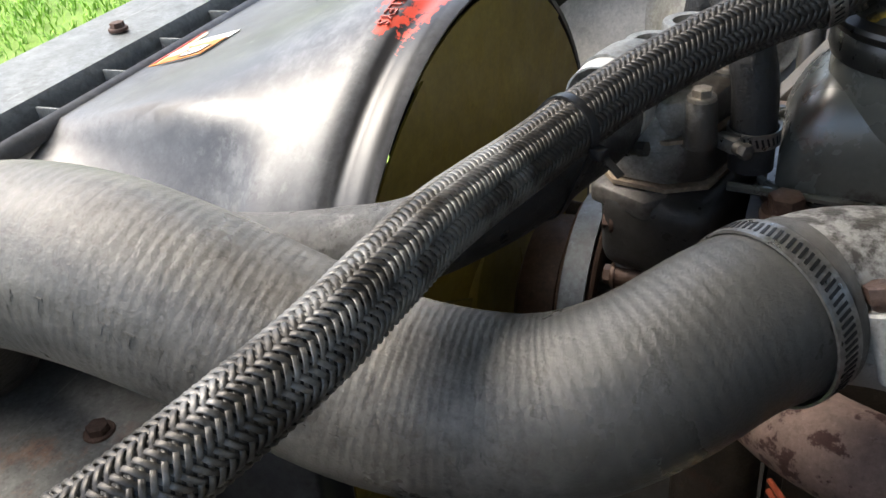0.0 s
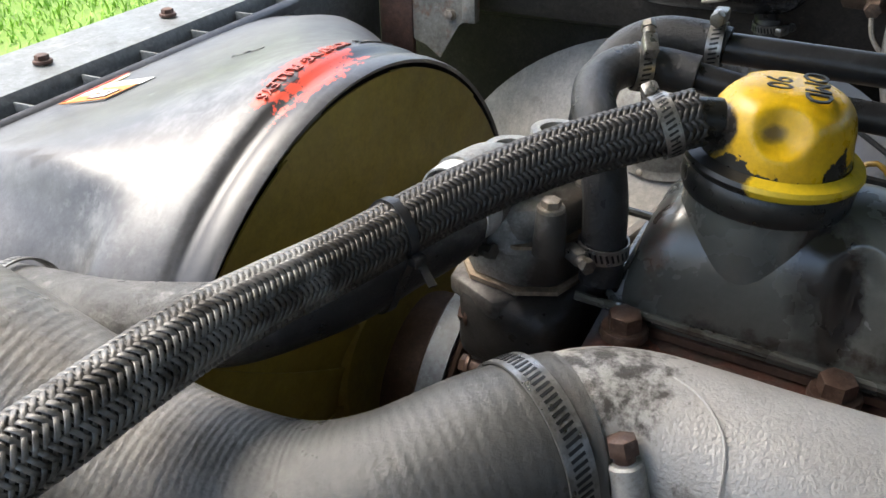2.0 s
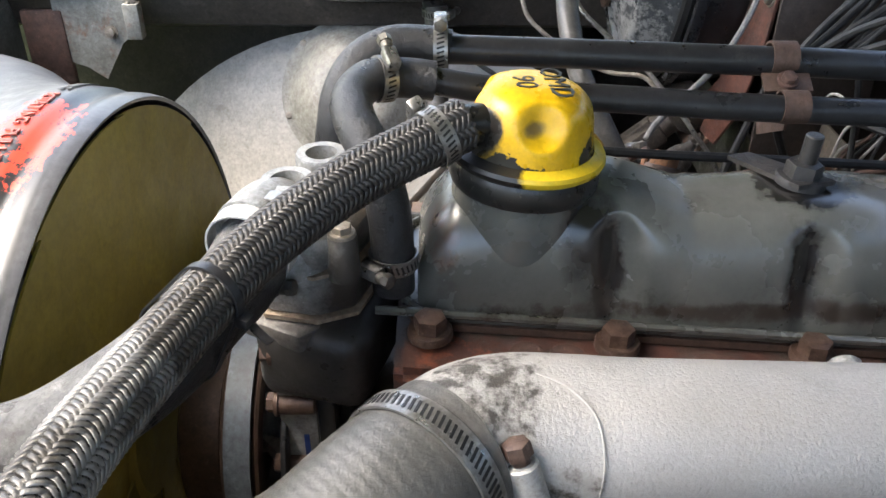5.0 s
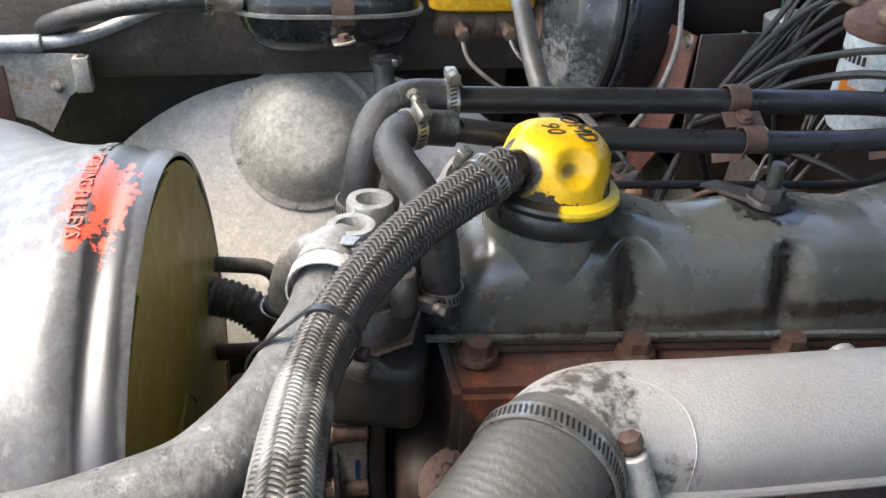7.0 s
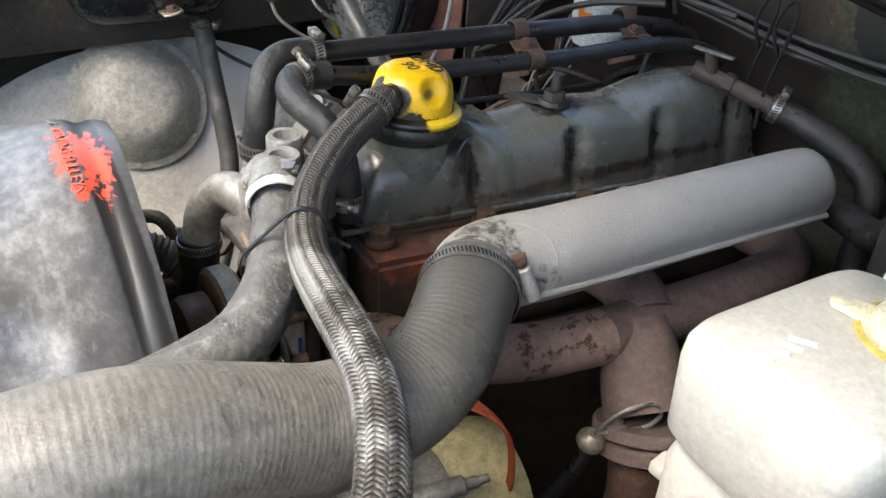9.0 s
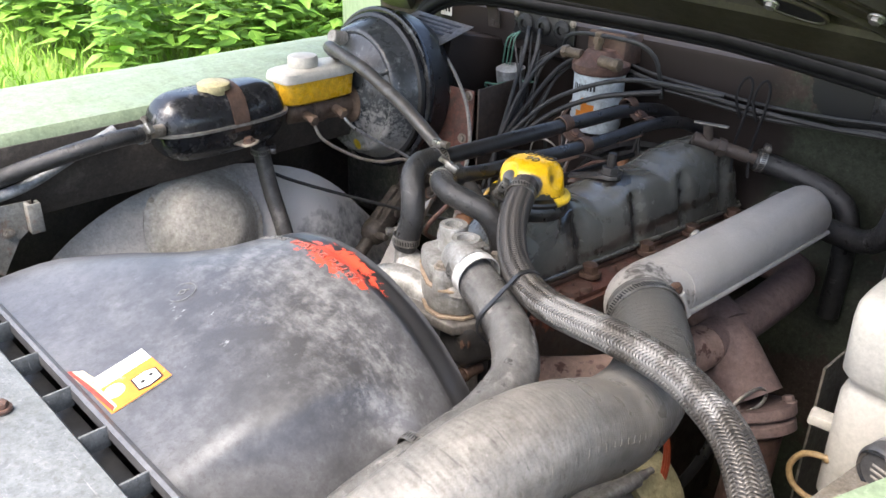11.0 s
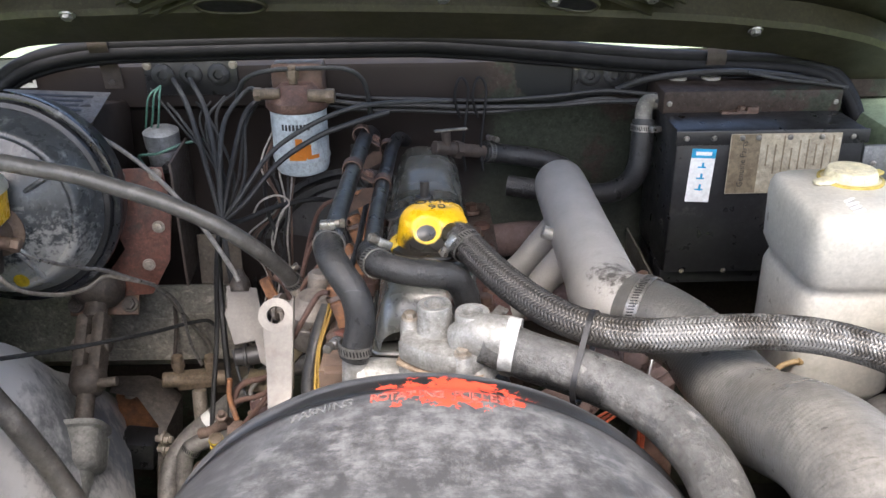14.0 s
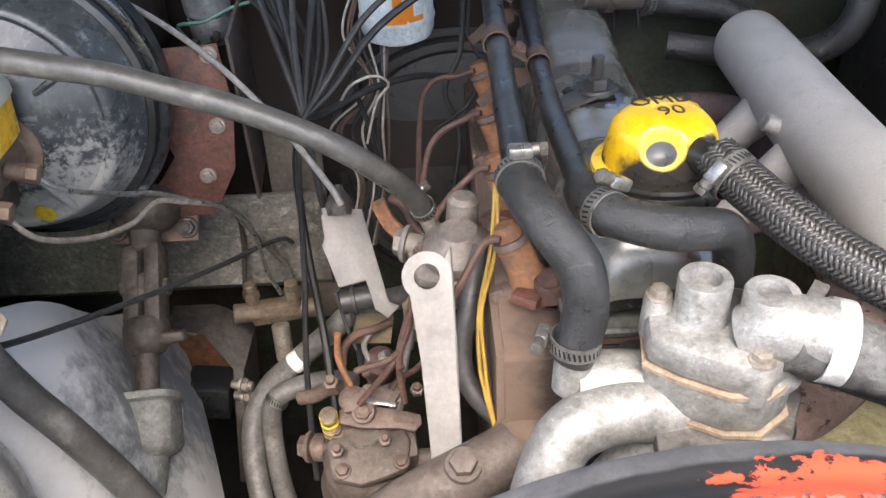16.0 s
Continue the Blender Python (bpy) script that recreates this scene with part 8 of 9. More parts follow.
# cable fan from one junction behind the engine
J = (-0.772, 0.37, 1.062)
for label, path, r, mdl in (
    ("grey sheathed cable rising to the bulkhead grommets", [J, (-0.80, 0.43, 1.12), (-0.835, 0.50, 1.19), (-0.865, 0.545, 1.222)], 0.0038, M_WIREGREY),
    ("grey sheathed cable rising to the bulkhead grommets", [J, (-0.785, 0.43, 1.12), (-0.81, 0.5, 1.185), (-0.84, 0.546, 1.222)], 0.0038, M_WIREGREY),
    ("dark grey cable curling to the fuel filter", [J, (-0.778, 0.42, 1.13), (-0.775, 0.47, 1.18), (-0.745, 0.5, 1.215), (-0.722, 0.48, 1.214)], 0.0036, M_WIREGREY),
    ("black cable behind the fuel filter", [J, (-0.765, 0.43, 1.12), (-0.752, 0.5, 1.18), (-0.72, 0.535, 1.2), (-0.70, 0.55, 1.2)], 0.004, M_WIREBLK),
    ("grey cable crossing in front of the filter", [J, (-0.745, 0.38, 1.095), (-0.705, 0.415, 1.145), (-0.655, 0.44, 1.175), (-0.60, 0.455, 1.195), (-0.55, 0.47, 1.20), (-0.45, 0.5, 1.195)], 0.0036, M_WIREGREY),
    ("black cable crossing below the filter", [J, (-0.74, 0.385, 1.085), (-0.695, 0.42, 1.13), (-0.64, 0.445, 1.16), (-0.59, 0.46, 1.175), (-0.54, 0.48, 1.185)], 0.0042, M_WIREBLK),
    ("black cable hanging down in front of the crossmember", [J, (-0.79, 0.4, 1.01), (-0.80, 0.42, 0.95), (-0.794, 0.383, 0.879), (-0.777, 0.310, 0.811), (-0.764, 0.236, 0.741), (-0.755, 0.190, 0.709), (-0.74, 0.15, 0.65)], 0.0048, M_WIREBLK),
    ("black cable dropping behind the throttle bracket", [J, (-0.765, 0.35, 1.0), (-0.755, 0.33, 0.94), (-0.74, 0.3, 0.88), (-0.73, 0.25, 0.82)], 0.004, M_WIREBLK),
    ("black cable dropping to the chassis", [(-0.775, 0.38, 1.07), (-0.785, 0.36, 1.0), (-0.79, 0.33, 0.9), (-0.795, 0.27, 0.8), (-0.79, 0.2, 0.7)], 0.0035, M_WIREBLK),
    ("black cable tucked behind the heater pipes", [J, (-0.755, 0.4, 1.05), (-0.71, 0.44, 1.055), (-0.66, 0.48, 1.05), (-0.62, 0.52, 1.03)], 0.004, M_WIREBLK),
    ("thin pale wire looping below the filter", [(-0.74, 0.42, 1.05), (-0.725, 0.41, 1.075), (-0.70, 0.41, 1.085), (-0.685, 0.42, 1.07), (-0.70, 0.42, 1.05), (-0.715, 0.42, 1.0)], 0.0015, M_PALE),
    ("thin dark wires behind the cable fan", [(-0.72, 0.43, 1.1), (-0.722, 0.44, 1.05), (-0.71, 0.44, 1.0), (-0.70, 0.44, 0.93)], 0.003, M_WIREBLK),
    ("grey loom running down from the filter bracket", [(-0.60, 0.53, 1.12), (-0.605, 0.52, 1.06), (-0.625, 0.5, 1.02), (-0.61, 0.49, 0.97), (-0.62, 0.47, 0.9)], 0.003, M_WIREGREY),
    ("thin black wire looping above the bellhousing", [(-0.592, 0.53, 1.12), (-0.595, 0.52, 1.08), (-0.58, 0.51, 1.04), (-0.60, 0.5, 1.0), (-0.64, 0.48, 0.98)], 0.002, M_WIREBLK),
):
    wire("cable", label, path, r, mdl)
rnd = random.Random(77)
for k in range(9):
    ox, oy = rnd.uniform(-0.02, 0.02), rnd.uniform(-0.012, 0.012)
    ex = -0.90 + 0.022 * k
    path = [Vector(J) + Vector((ox * 0.3, oy * 0.3 + 0.01, -0.005)), (-0.79 + ox + 0.004 * k, 0.44 + oy, 1.105), (ex * 0.6 - 0.32 + ox, 0.505 + oy, 1.165 + rnd.uniform(-0.012, 0.012)), (ex, 0.543, 1.2 + rnd.uniform(-0.02, 0.015))]
    wire("cable", "thin dark cable in the bundle to the bulkhead", [tuple(q) for q in path], rnd.uniform(0.0018, 0.0028), (M_WIREBLK, M_WIREGREY)[k % 2])

# loom along the bulkhead
for k, (dz, dy, r) in enumerate(((0.0, 0.0, 0.0038), (0.008, 0.008, 0.003), (-0.009, 0.004, 0.0035))):
    wire("wiring_loom", "black wiring loom clipped along the bulkhead", [(-0.72, 0.54 + dy, 1.205 + dz), (-0.6, 0.53 + dy, 1.185 + dz), (-0.5, 0.53 + dy, 1.18 + dz), (-0.4, 0.53 + dy, 1.176 + dz), (-0.3, 0.525 + dy, 1.178 + dz + 0.004 * k), (-0.22, 0.515 + dy, 1.186 + dz + 0.006 * k), (-0.15, 0.49 + dy, 1.192 + dz), (-0.08, 0.47 + dy, 1.194 + dz)], r, M_WIREBLK, "wiring")
for x in (-0.435, -0.408):
    wire("tie_loop", "black strap loop round the wiring", [(x, 0.53, 1.16), (x - 0.008, 0.525, 1.19), (x - 0.004, 0.53, 1.215), (x + 0.004, 0.535, 1.22), (x + 0.012, 0.53, 1.205), (x + 0.01, 0.525, 1.17), (x + 0.004, 0.52, 1.12), (x + 0.008, 0.515, 1.08)], 0.0022, M_SEALRUB, "strap")
wire("cable", "black cable on the heater box top", [(-0.2, 0.53, 1.2), (-0.15, 0.51, 1.222), (-0.05, 0.5, 1.232), (0.03, 0.5, 1.226), (0.1, 0.5, 1.214)], 0.005, M_WIREBLK)
wire("cable", "thin grey cable on the heater box top", [(-0.02, 0.49, 1.232), (0.03, 0.48, 1.224), (0.08, 0.47, 1.22), (0.115, 0.46, 1.216)], 0.0028, M_WIREGREY)
for k, x in enumerate((-0.90, -0.892, -0.884)):
    wire("wire", "thin green wire beside the grommet plate", [(-0.885, 0.545, 1.212), (x, 0.53, 1.2), (x - 0.008, 0.53, 1.17 - 0.006 * k), (x - 0.015, 0.535, 1.145)], 0.0016, M_GWIRE, "wire")


def grommet_plate(x, z, w, label):
    top = thing("grommet_plate", (x, 0.555, z), label, "cover plate", group="bulkhead grommet plates")
    part("plate", block((w, 0.004, 0.055), pose(x, 0.5575, z), 0.0015), M_BLACK, top)
    for k in range(3):
        part("grommet", lathe([(0.017, 0), (0.017, 0.004), (0.012, 0.008), (0.007, 0.008), (0.006, 0.003), (0, 0.003)], aim((x + (k - 1) * w * 0.3, 0.5555, z + 0.004), (0, -1, 0)), 24), M_HOSE, top)
    for sx in (-0.46, 0.46):
        part("screw", hexagon(0.005, 0.004, aim((x + sx * w, 0.5555, z + 0.018), (0, -1, 0))), M_ZINC, top)
    return top


grommet_plate(-0.84, 1.222, 0.14, "black cover plate with three cable grommets")
grommet_plate(-0.20, 1.213, 0.125, "black cover plate with three rubber grommets")


def solenoid():
    top = thing("solenoid", (-0.885, 0.55, 1.08), "grey-blue metal fuel solenoid can with wires", "solenoid")
    part("can", lathe([(0, 0), (0.02, 0), (0.024, 0.006), (0.025, 0.03), (0.022, 0.034), (0.026, 0.038), (0.027, 0.062), (0.02, 0.066), (0, 0.066)], aim((-0.89, 0.535, 1.085), (0, -0.1, 1)), 28), M_CONDUIT, top)
    part("terminal", join(rod((-0.905, 0.512, 1.092), (-0.912, 0.496, 1.088), 0.006, 12), rod((-0.88, 0.51, 1.1), (-0.88, 0.495, 1.1), 0.005, 12)), M_WIREBLK, top)
    part("lead", tube([(-0.912, 0.5, 1.1), (-0.915, 0.49, 1.12), (-0.885, 0.485, 1.125), (-0.85, 0.5, 1.135), (-0.81, 0.51, 1.14)], 0.0022, 8, 0.005), M_GWIRE, top, "faded green lead")
    return top


solenoid()


def data_plate():
    top = thing("data_plate", (-1.01, 0.44, 1.21), "dull metal data plate on the pedal box top", "plate")
    m = aim((-1.01, 0.435, 1.213), (0.05, -0.25, 1), up=(0, 1, 0)) @ Matrix.Rotation(math.pi, 4, "Z")
    part("plate", block((0.15, 0.085, 0.0015), m, 0.0005), M_SEATF, top)
    for k in range(5):
        part("print_bar", block((0.11 - 0.012 * (k % 3), 0.005, 0.0005), m @ Matrix.Translation((0.004 * (k % 2), -0.028 + 0.013 * k, 0.0012)), 0), M_INK, top, smooth=False)
    return top


part("pedal_box", block((0.17, 0.15, 0.11), pose(-1.03, 0.495, 1.145, -12), 0.008), M_CAMO)
tagged(bpy.data.objects["pedal_box"], "dark painted sheet metal pedal box behind the servo", "pedal box")
data_plate()


def date_sticker():
    top = thing("date_sticker", (-1.09, 0.555, 1.22), "small white sticker with dark print on the bulkhead", "sticker")
    m = aim((-1.09, 0.5565, 1.222), (0, -1, 0), up=(0, 0, 1))
    part("sheet", block((0.03, 0.026, 0.0008), m, 0), M_WHITE, top, smooth=False)
    for k in range(3):
        part("print_bar", block((0.005, 0.011, 0.0005), m @ Matrix.Translation((-0.008 + 0.008 * k, 0, 0.0007)), 0), M_INK, top, smooth=False)
    return top


date_sticker()


def seal_bracket(x, z):
    top = thing("seal_bracket", (x, 0.53, z), "dark brown steel strap over the bonnet seal", "bracket", group="seal brackets")
    line = [(x, 0.552, z - 0.055), (x, 0.545, z - 0.02), (x, 0.522, z + 0.0), (x, 0.512, z + 0.02), (x, 0.522, z + 0.036)]
    l2, _ = smooth_line(line, 0.006)
    part("strap", loft([[(p[0] - 0.014, p[1], p[2]), (p[0] + 0.014, p[1], p[2]), (p[0] + 0.014, p[1] + 0.002, p[2] + 0.002), (p[0] - 0.014, p[1] + 0.002, p[2] + 0.002)] for p in l2]), M_STRAPDK, top)
    part("screw", hexagon(0.005, 0.004, aim((x, 0.551, z - 0.045), (0, -1, 0.1))), M_STRAPDK, top)
    return top


seal_bracket(-0.957, 1.262)
seal_bracket(-0.06, 1.23)


def heater_valve():
    top = thing("heater_valve", (-0.43, 0.5, 1.1), "dull metal heater valve with hose stubs", "valve")
    part("body", join(rod((-0.475, 0.477, 1.131), (-0.39, 0.535, 1.103), 0.010, 16), hexagon(0.014, 0.012, aim((-0.445, 0.497, 1.121), (0.8, 0.55, -0.25)), False), rod((-0.455, 0.49, 1.12), (-0.458, 0.482, 1.155), 0.007, 12)), M_STRAPDK, top)
    part("lever", block((0.05, 0.008, 0.003), pose(-0.45, 0.478, 1.157, 0, 0, 15), 0.001), M_CASTPIPE, top)
    return top


heater_valve()
simple_hose("heater_hose", "black rubber heater hose along the bulkhead", [(-0.40, 0.53, 1.106), (-0.371, 0.545, 1.097), (-0.33, 0.55, 1.09), (-0.29, 0.55, 1.08), (-0.26, 0.545, 1.06), (-0.25, 0.54, 1.0), (-0.25, 0.54, 0.9)], 0.0155, M_HOSE, 20, (((-0.392, 0.534, 1.104), (0.8, 0.5, -0.25), 90),))
simple_hose("heater_hose", "black rubber heater hose elbow at the heater box", [(-0.168, 0.478, 1.168), (-0.170, 0.469, 1.14), (-0.173, 0.466, 1.10), (-0.185, 0.475, 1.07), (-0.209, 0.488, 1.051), (-0.24, 0.5, 1.045), (-0.29, 0.51, 1.045), (-0.36, 0.53, 1.05)], 0.0165, M_HOSE, 20, (((-0.169, 0.473, 1.158), (0.02, 0.15, 1), -60),))
wire("heater_stub", "dull steel heater outlet pipe", [(-0.168, 0.478, 1.16), (-0.167, 0.486, 1.178), (-0.16, 0.497, 1.188), (-0.14, 0.5, 1.19)], 0.0125, M_RAIL, "pipe", 16)

# footwell and bellhousing behind the engine
shell("footwell_right", [[(-0.16, y, z) for z in (0.96, 0.8, 0.45)] for y in (0.3, 0.56)] , M_RAIL, "dark sheet metal footwell side", "footwell", 0.003)


def bellhousing():
    top = thing("bellhousing", (-0.62, 0.5, 0.8), "dark rounded bellhousing cover behind the engine", "housing")
    m = aim((-0.61, 0.59, 0.88), (0, -1, 0.2))
    part("cover", lathe([(0.17, 0), (0.17, 0.02), (0.16, 0.03), (0.15, 0.03), (0.145, 0.025), (0.09, 0.03), (0, 0.03)], m, 48), M_OILY, top)
    part("seal_lip", lathe([(0.172, 0.015), (0.177, 0.02), (0.177, 0.028), (0.168, 0.03)], m, 48), M_HOSE, top)
    return top


bellhousing()


def ballast_can():
    top = thing("suppressor_can", (0.005, -0.095, 1.12), "small dusty silver can with dark end face on the wing bracket", "canister")
    m = aim((0.01, -0.058, 1.1145), (0.3, 0.93, 0.12)) @ Matrix.Scale(1.12, 4)
    part("can", lathe([(0, 0), (0.017, 0), (0.019, 0.002), (0.0195, 0.004), (0.0195, 0.012), (0.0185, 0.013)], m, 36), M_CANFACE, top)
    for k in range(3):
        part("print_bar", block((0.014 - 0.002 * abs(k - 1), 0.0018, 0.0004), m @ Matrix.Translation((0, 0.005 - 0.005 * k, -0.0003)), 0), M_PALE, top, "worn pale print", smooth=False)
    part("end_cap", lathe([(0.0145, -0.0005), (0.0165, -0.002), (0.0175, 0.0)], m, 36), M_GLOSS, top)
    part("sleeve", lathe([(0.0188, 0.012), (0.0197, 0.013), (0.0197, 0.056), (0.017, 0.06), (0, 0.06)], m, 36), M_GREYCAN, top, "dusty silver printed sleeve")
    return top


ballast_can()


def wing_bracket():
    top = thing("wing_bracket", (0.01, -0.08, 1.08), "grimy steel bottle bracket on the wing edge", "bracket")
    part("plate", plate([(-0.03, -0.045), (0.05, -0.06), (0.065, 0.06), (-0.01, 0.05)], 0.003, pose(0.0, -0.085, 1.094, 6, -8, 0), 0.001), M_ZINC, top)
    part("upright", block((0.004, 0.16, 0.05), pose(0.052, -0.02, 1.12), 0.001), M_PRIMER, top, "orange-brown flange")
    for x, y in ((-0.008, -0.105), (0.042, -0.11), (0.045, -0.05)):
        part("bolt", hexagon(0.0065, 0.006, pose(x, y, 1.1)), M_ZINC, top)
    return top


wing_bracket()


def air_cleaner():
    top = thing("air_cleaner", (-0.05, -0.17, 0.9), "dusty grey rounded air cleaner can beside the wing", "air cleaner")
    m = pose(-0.035, -0.105, 0.80, 8, -6)
    part("can", lathe([(0.07, 0), (0.075, 0.02), (0.075, 0.17), (0.072, 0.185), (0.06, 0.198), (0.035, 0.205), (0, 0.207)], m, 48), M_GREYCAN, top)
    part("ridge", lathe([(0.075, 0.15), (0.079, 0.154), (0.079, 0.16), (0.075, 0.164)], m, 48), M_GREYCAN, top)
    part("raised_pad", plate([(0.03 * math.cos(k * 0.39) * (1.25 if math.cos(k * 0.39) > 0 else 0.9), 0.018 * math.sin(k * 0.39)) for k in range(16)], 0.006, m @ Matrix.Translation((-0.015, -0.02, 0.199)) @ Matrix.Rotation(0.5, 4, "Z"), 0.002), M_GREYCAN, top)
    part("side_neck", tube([(-0.05, -0.07, 0.962, 0.03), (-0.01, -0.01, 0.965, 0.028), (0.03, 0.05, 0.945, 0.026), (0.05, 0.12, 0.9, 0.026)], 0.025, 20, 0.006), M_GREYCAN, top)
    return top


air_cleaner()
simple_hose("bottle_hose", "tan rubber loop of hose beside the bottle", [(-0.066, 0.086, 1.000), (-0.079, 0.085, 0.999), (-0.092, 0.084, 0.992), (-0.099, 0.083, 0.975), (-0.094, 0.083, 0.958), (-0.080, 0.084, 0.949), (-0.062, 0.086, 0.948)], 0.0032, M_TANHOSE, 12)
for k in range(3):
    wire("wire", "thin orange-red wire hanging by the alternator", [(-0.30 + 0.004 * k, 0.06, 0.945 - 0.004 * k), (-0.27 + 0.004 * k, 0.075, 0.95 - 0.003 * k), (-0.245 + 0.003 * k, 0.09, 0.93), (-0.238 + 0.003 * k, 0.095, 0.88), (-0.245 + 0.003 * k, 0.09, 0.82), (-0.25 + 0.003 * k, 0.08, 0.76)], 0.0018, M_REDWIRE, "wire")


def splash_tray():
    """A folded sheet metal tray under the intake hose."""
    top = thing("splash_tray", (-0.15, -0.33, 0.97), "dusty grey sheet metal tray with rust under the intake hose", "tray")
    pts = [(-0.30, -0.46), (-0.06, -0.46), (-0.06, -0.29), (-0.175, -0.272), (-0.30, -0.30)]
    part("sheet", plate(pts, 0.004, Matrix.Translation((0, 0, 0.972)), 0.001), M_TRAY, top)
    part("fold", tube([(-0.30, -0.30, 0.977), (-0.175, -0.272, 0.977), (-0.06, -0.29, 0.977)], 0.005, 8, 0.01), M_TRAY, top)
    part("skirt", block((0.25, 0.003, 0.09), pose(-0.18, -0.283, 0.928, 0, 0, -4), 0.001), M_TRAY, top)
    part("bolt", hexagon(0.007, 0.006, pose(-0.2, -0.31, 0.976)), M_RUST, top)
    return top


splash_tray()


def pump_linkage():
    """Levers, rods, solenoid and short pipes over the injection pump."""
    top = thing("throttle_linkage", (-0.71, 0.17, 0.85), "rust-brown throttle linkage with rods and pipes on the pump", "linkage")
    flat = aim((-0.7, 0.146, 0.852), (0.05, -0.4, 0.9), up=(0.1, 0.9, 0.4))
    part("slotted_lever", join(plate([(-0.042, -0.009), (-0.02, -0.012), (0.016, -0.01), (0.03, -0.012), (0.036, -0.004), (0.034, 0.005), (0.012, 0.008), (-0.03, 0.012), (-0.044, 0.004)], 0.0045, flat, 0.001), block((0.018, 0.004, 0.002), flat @ Matrix.Translation((0.022, -0.002, 0.0045)), 0)), M_INJB, top)
    part("upper_lever", plate([(-0.03, -0.008), (0.02, -0.01), (0.03, 0.0), (0.02, 0.009), (-0.03, 0.008)], 0.0035, flat @ Matrix.Translation((-0.012, 0.016, 0.011)) @ Matrix.Rotation(0.35, 4, "Z"), 0.001), M_INJB, top)
    part("bright_link", block((0.03, 0.006, 0.0025), flat @ Matrix.Translation((-0.004, 0.011, 0.0145)) @ Matrix.Rotation(-0.1, 4, "Z"), 0.0008), M_STEEL, top, "bright steel link")
    part("pivot", join(rod(flat @ Vector((-0.02, 0.0, 0.0)), flat @ Vector((-0.02, 0.0, 0.02)), 0.006, 14), hexagon(0.0082, 0.006, flat @ Matrix.Translation((-0.02, 0, 0.013)))), M_INJB, top)
    part("rod", join(rod((-0.672, 0.212, 0.902), (-0.691, 0.15, 0.846), 0.0038, 12), rod((-0.6845, 0.171, 0.865), (-0.692, 0.147, 0.843), 0.0062, 12), rod((-0.672, 0.214, 0.904), (-0.676, 0.2, 0.89), 0.006, 12)), M_CASTGREY, top, "pale steel link rod")
    coil = aim((-0.704, 0.2, 0.87), (0.1, -0.35, 0.9))
    part("solenoid", join(lathe([(0.0, -0.022), (0.015, -0.022), (0.016, -0.018), (0.016, 0.012), (0.012, 0.016), (0.006, 0.018), (0, 0.018)], coil, 18), block((0.034, 0.022, 0.012), coil @ Matrix.Translation((0.002, 0.0, -0.018)), 0.003)), M_SOL, top, "dark red-brown stop solenoid")
    part("terminal", join(rod(coil @ Vector((0.004, 0, 0.016)), coil @ Vector((0.006, 0, 0.028)), 0.003, 10), hexagon(0.005, 0.004, coil @ Matrix.Translation((0.004, 0, 0.018)))), M_STEEL, top)
    part("stay", plate([(-0.022, -0.016), (0.018, -0.018), (0.022, 0.012), (-0.016, 0.018)], 0.003, aim((-0.712, 0.24, 0.885), (0.0, -0.5, 0.85)), 0.001), M_MOSS, top, "yellow-brown grimy stay plate")
    part("crank", plate([(-0.006, -0.022), (0.007, -0.022), (0.009, 0.012), (0.022, 0.026), (0.012, 0.034), (-0.006, 0.018)], 0.004, aim((-0.672, 0.225, 0.905), (0.1, -0.6, 0.75)), 0.001), M_MOSS, top)
    for path, r, mdl in (([(-0.742, 0.197, 0.873), (-0.738, 0.21, 0.889), (-0.725, 0.215, 0.9), (-0.71, 0.22, 0.9), (-0.694, 0.232, 0.898)], 0.0042, M_RUST),
                         ([(-0.742, 0.2, 0.915), (-0.744, 0.195, 0.89), (-0.738, 0.185, 0.875), (-0.733, 0.178, 0.866)], 0.0036, M_ORUST),
                         ([(-0.72, 0.19, 0.868), (-0.7, 0.186, 0.884), (-0.688, 0.192, 0.888), (-0.675, 0.208, 0.89)], 0.0032, M_INJB),
                         ([(-0.79, 0.2, 0.83), (-0.772, 0.195, 0.838), (-0.76, 0.19, 0.85), (-0.745, 0.185, 0.858)], 0.0075, M_INJB),
                         ([(-0.693, 0.161, 0.875), (-0.684, 0.17, 0.88), (-0.668, 0.18, 0.882), (-0.655, 0.195, 0.886)], 0.003, M_RUST),
                         ([(-0.713, 0.192, 0.884), (-0.719, 0.205, 0.892), (-0.712, 0.22, 0.897)], 0.0028, M_CASTGREY)):
        part("pipe", tube(path, r, 10, 0.005), mdl, top)
    for x, y, z, r in ((-0.752, 0.178, 0.87, 0.008), (-0.716, 0.172, 0.862, 0.007), (-0.692, 0.158, 0.858, 0.006), (-0.668, 0.165, 0.868, 0.007), (-0.745, 0.12, 0.838, 0.007), (-0.7, 0.128, 0.84, 0.006)):
        part("nut", join(hexagon(r, 0.007, aim((x, y, z), (0.05, -0.45, 0.9)), False), rod((x, y, z), (x + 0.001, y - 0.006, z + 0.013), r * 0.55, 10)), M_INJB, top)
    return top


pump_linkage()


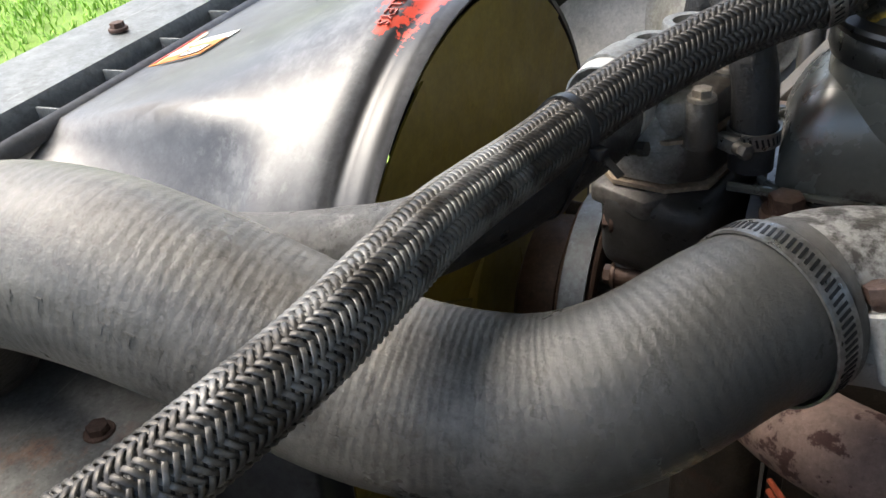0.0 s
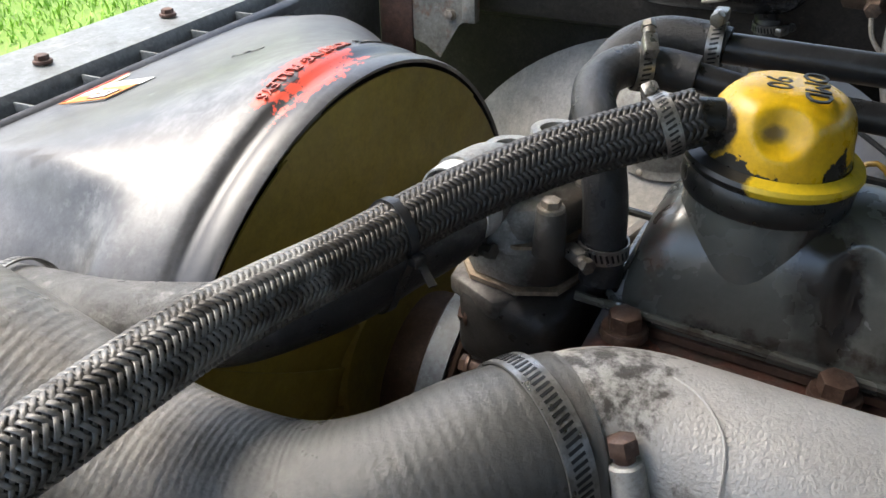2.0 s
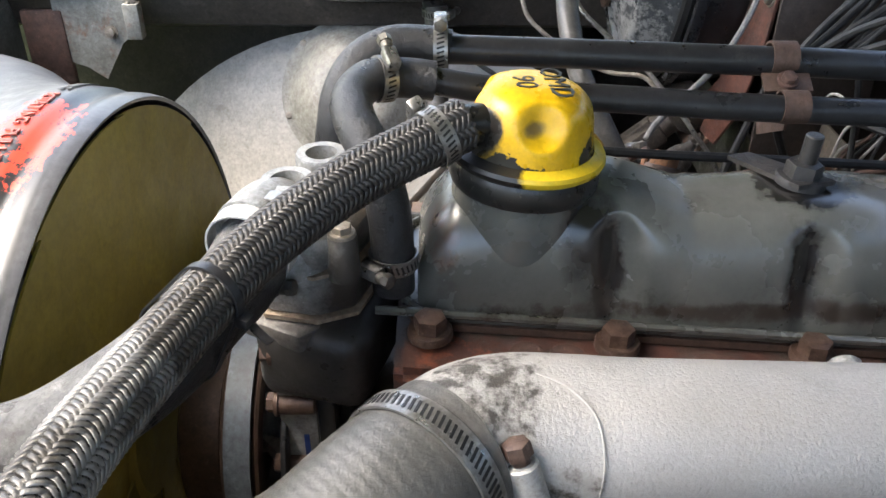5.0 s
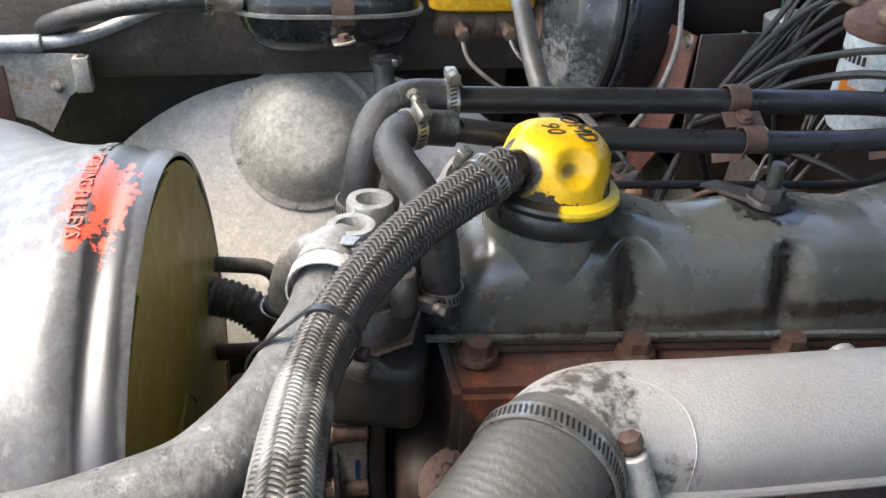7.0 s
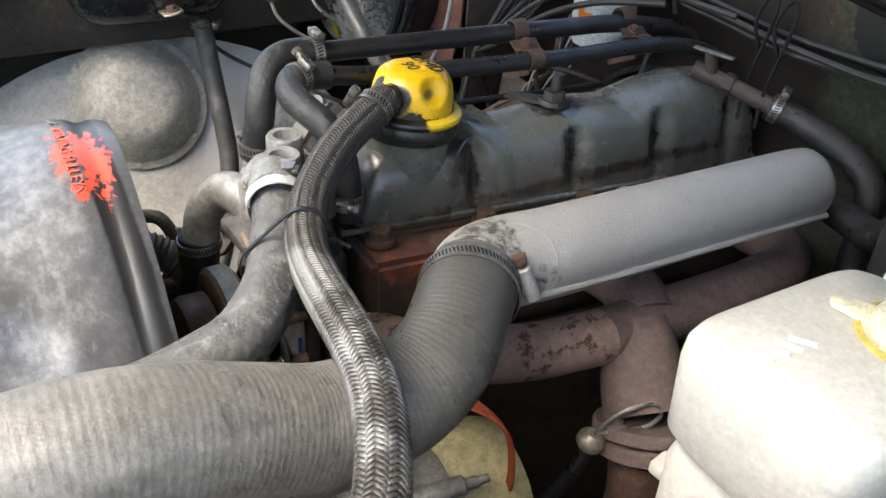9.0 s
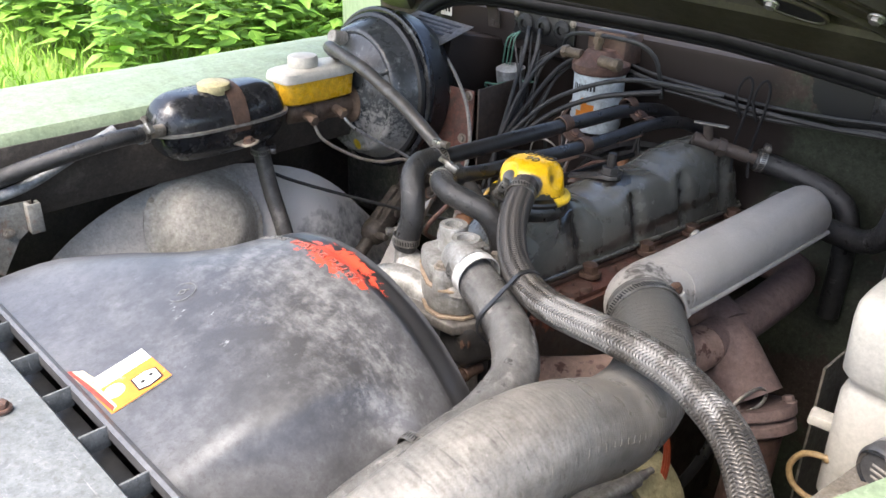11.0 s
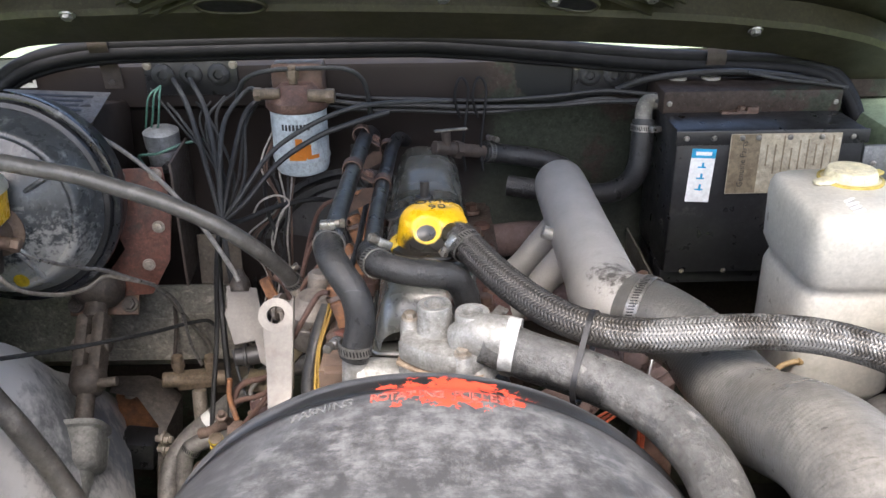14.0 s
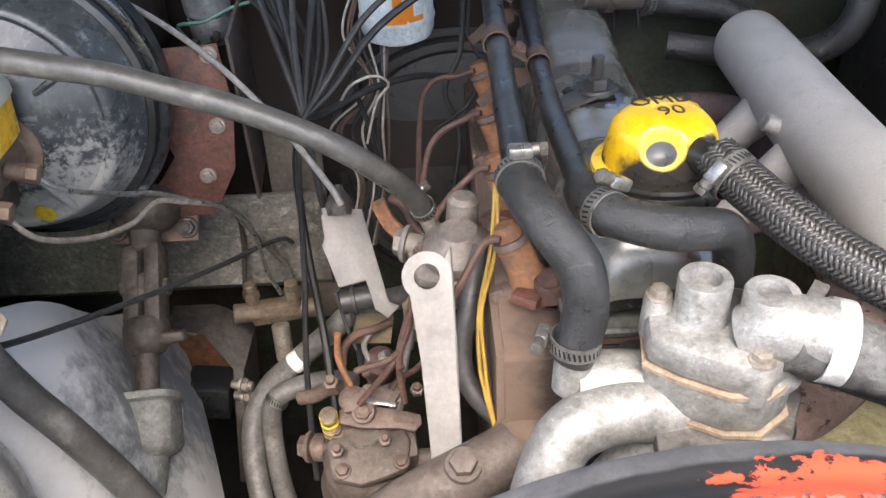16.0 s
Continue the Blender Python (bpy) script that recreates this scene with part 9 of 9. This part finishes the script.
def head_bolt_tower():
    top = thing("mounting_bolt", (-0.579, 0.12, 0.93), "rusty hexagon bolt on its cast boss beside the engine", "bolt")
    part("boss", lathe([(0.019, -0.11), (0.018, -0.04), (0.0145, -0.03), (0.0145, -0.02), (0.018, -0.016), (0.017, -0.01), (0, -0.01)], pose(-0.579, 0.122, 1.0), 20), M_RUST, top)
    part("washer", lathe([(0.0175, -0.01), (0.0175, -0.006), (0, -0.006)], pose(-0.579, 0.122, 1.0), 20), M_INJB, top)
    part("head", hexagon(0.0135, 0.015, pose(-0.579, 0.122, 0.993, 0, 0, 15)), M_INJB, top)
    part("clip", block((0.02, 0.012, 0.008), pose(-0.583, 0.108, 0.968, 0, 10, 20), 0.002), M_CASTGREY, top)
    return top


head_bolt_tower()
rnd_w = random.Random(4)
for k in range(9):
    jx, jy = rnd_w.uniform(-0.02, 0.02), rnd_w.uniform(-0.01, 0.02)
    wire("wire", ("thin brown wire below the fuel filter", "thin grey wire below the fuel filter", "thin pale wire below the fuel filter")[k % 3], [(-0.70 + jx, 0.53, 1.15), (-0.71 + jx * 1.5, 0.49 + jy, 1.10), (-0.70 + jx * 0.5, 0.46 + jy, 1.05), (-0.725 + jx * 2, 0.45, 1.0), (-0.715 + jx, 0.44 + jy, 0.94), (-0.735 + jx, 0.42, 0.86)], 0.0015, (M_CLIP, M_WIREGREY, M_PALE)[k % 3], "wire")
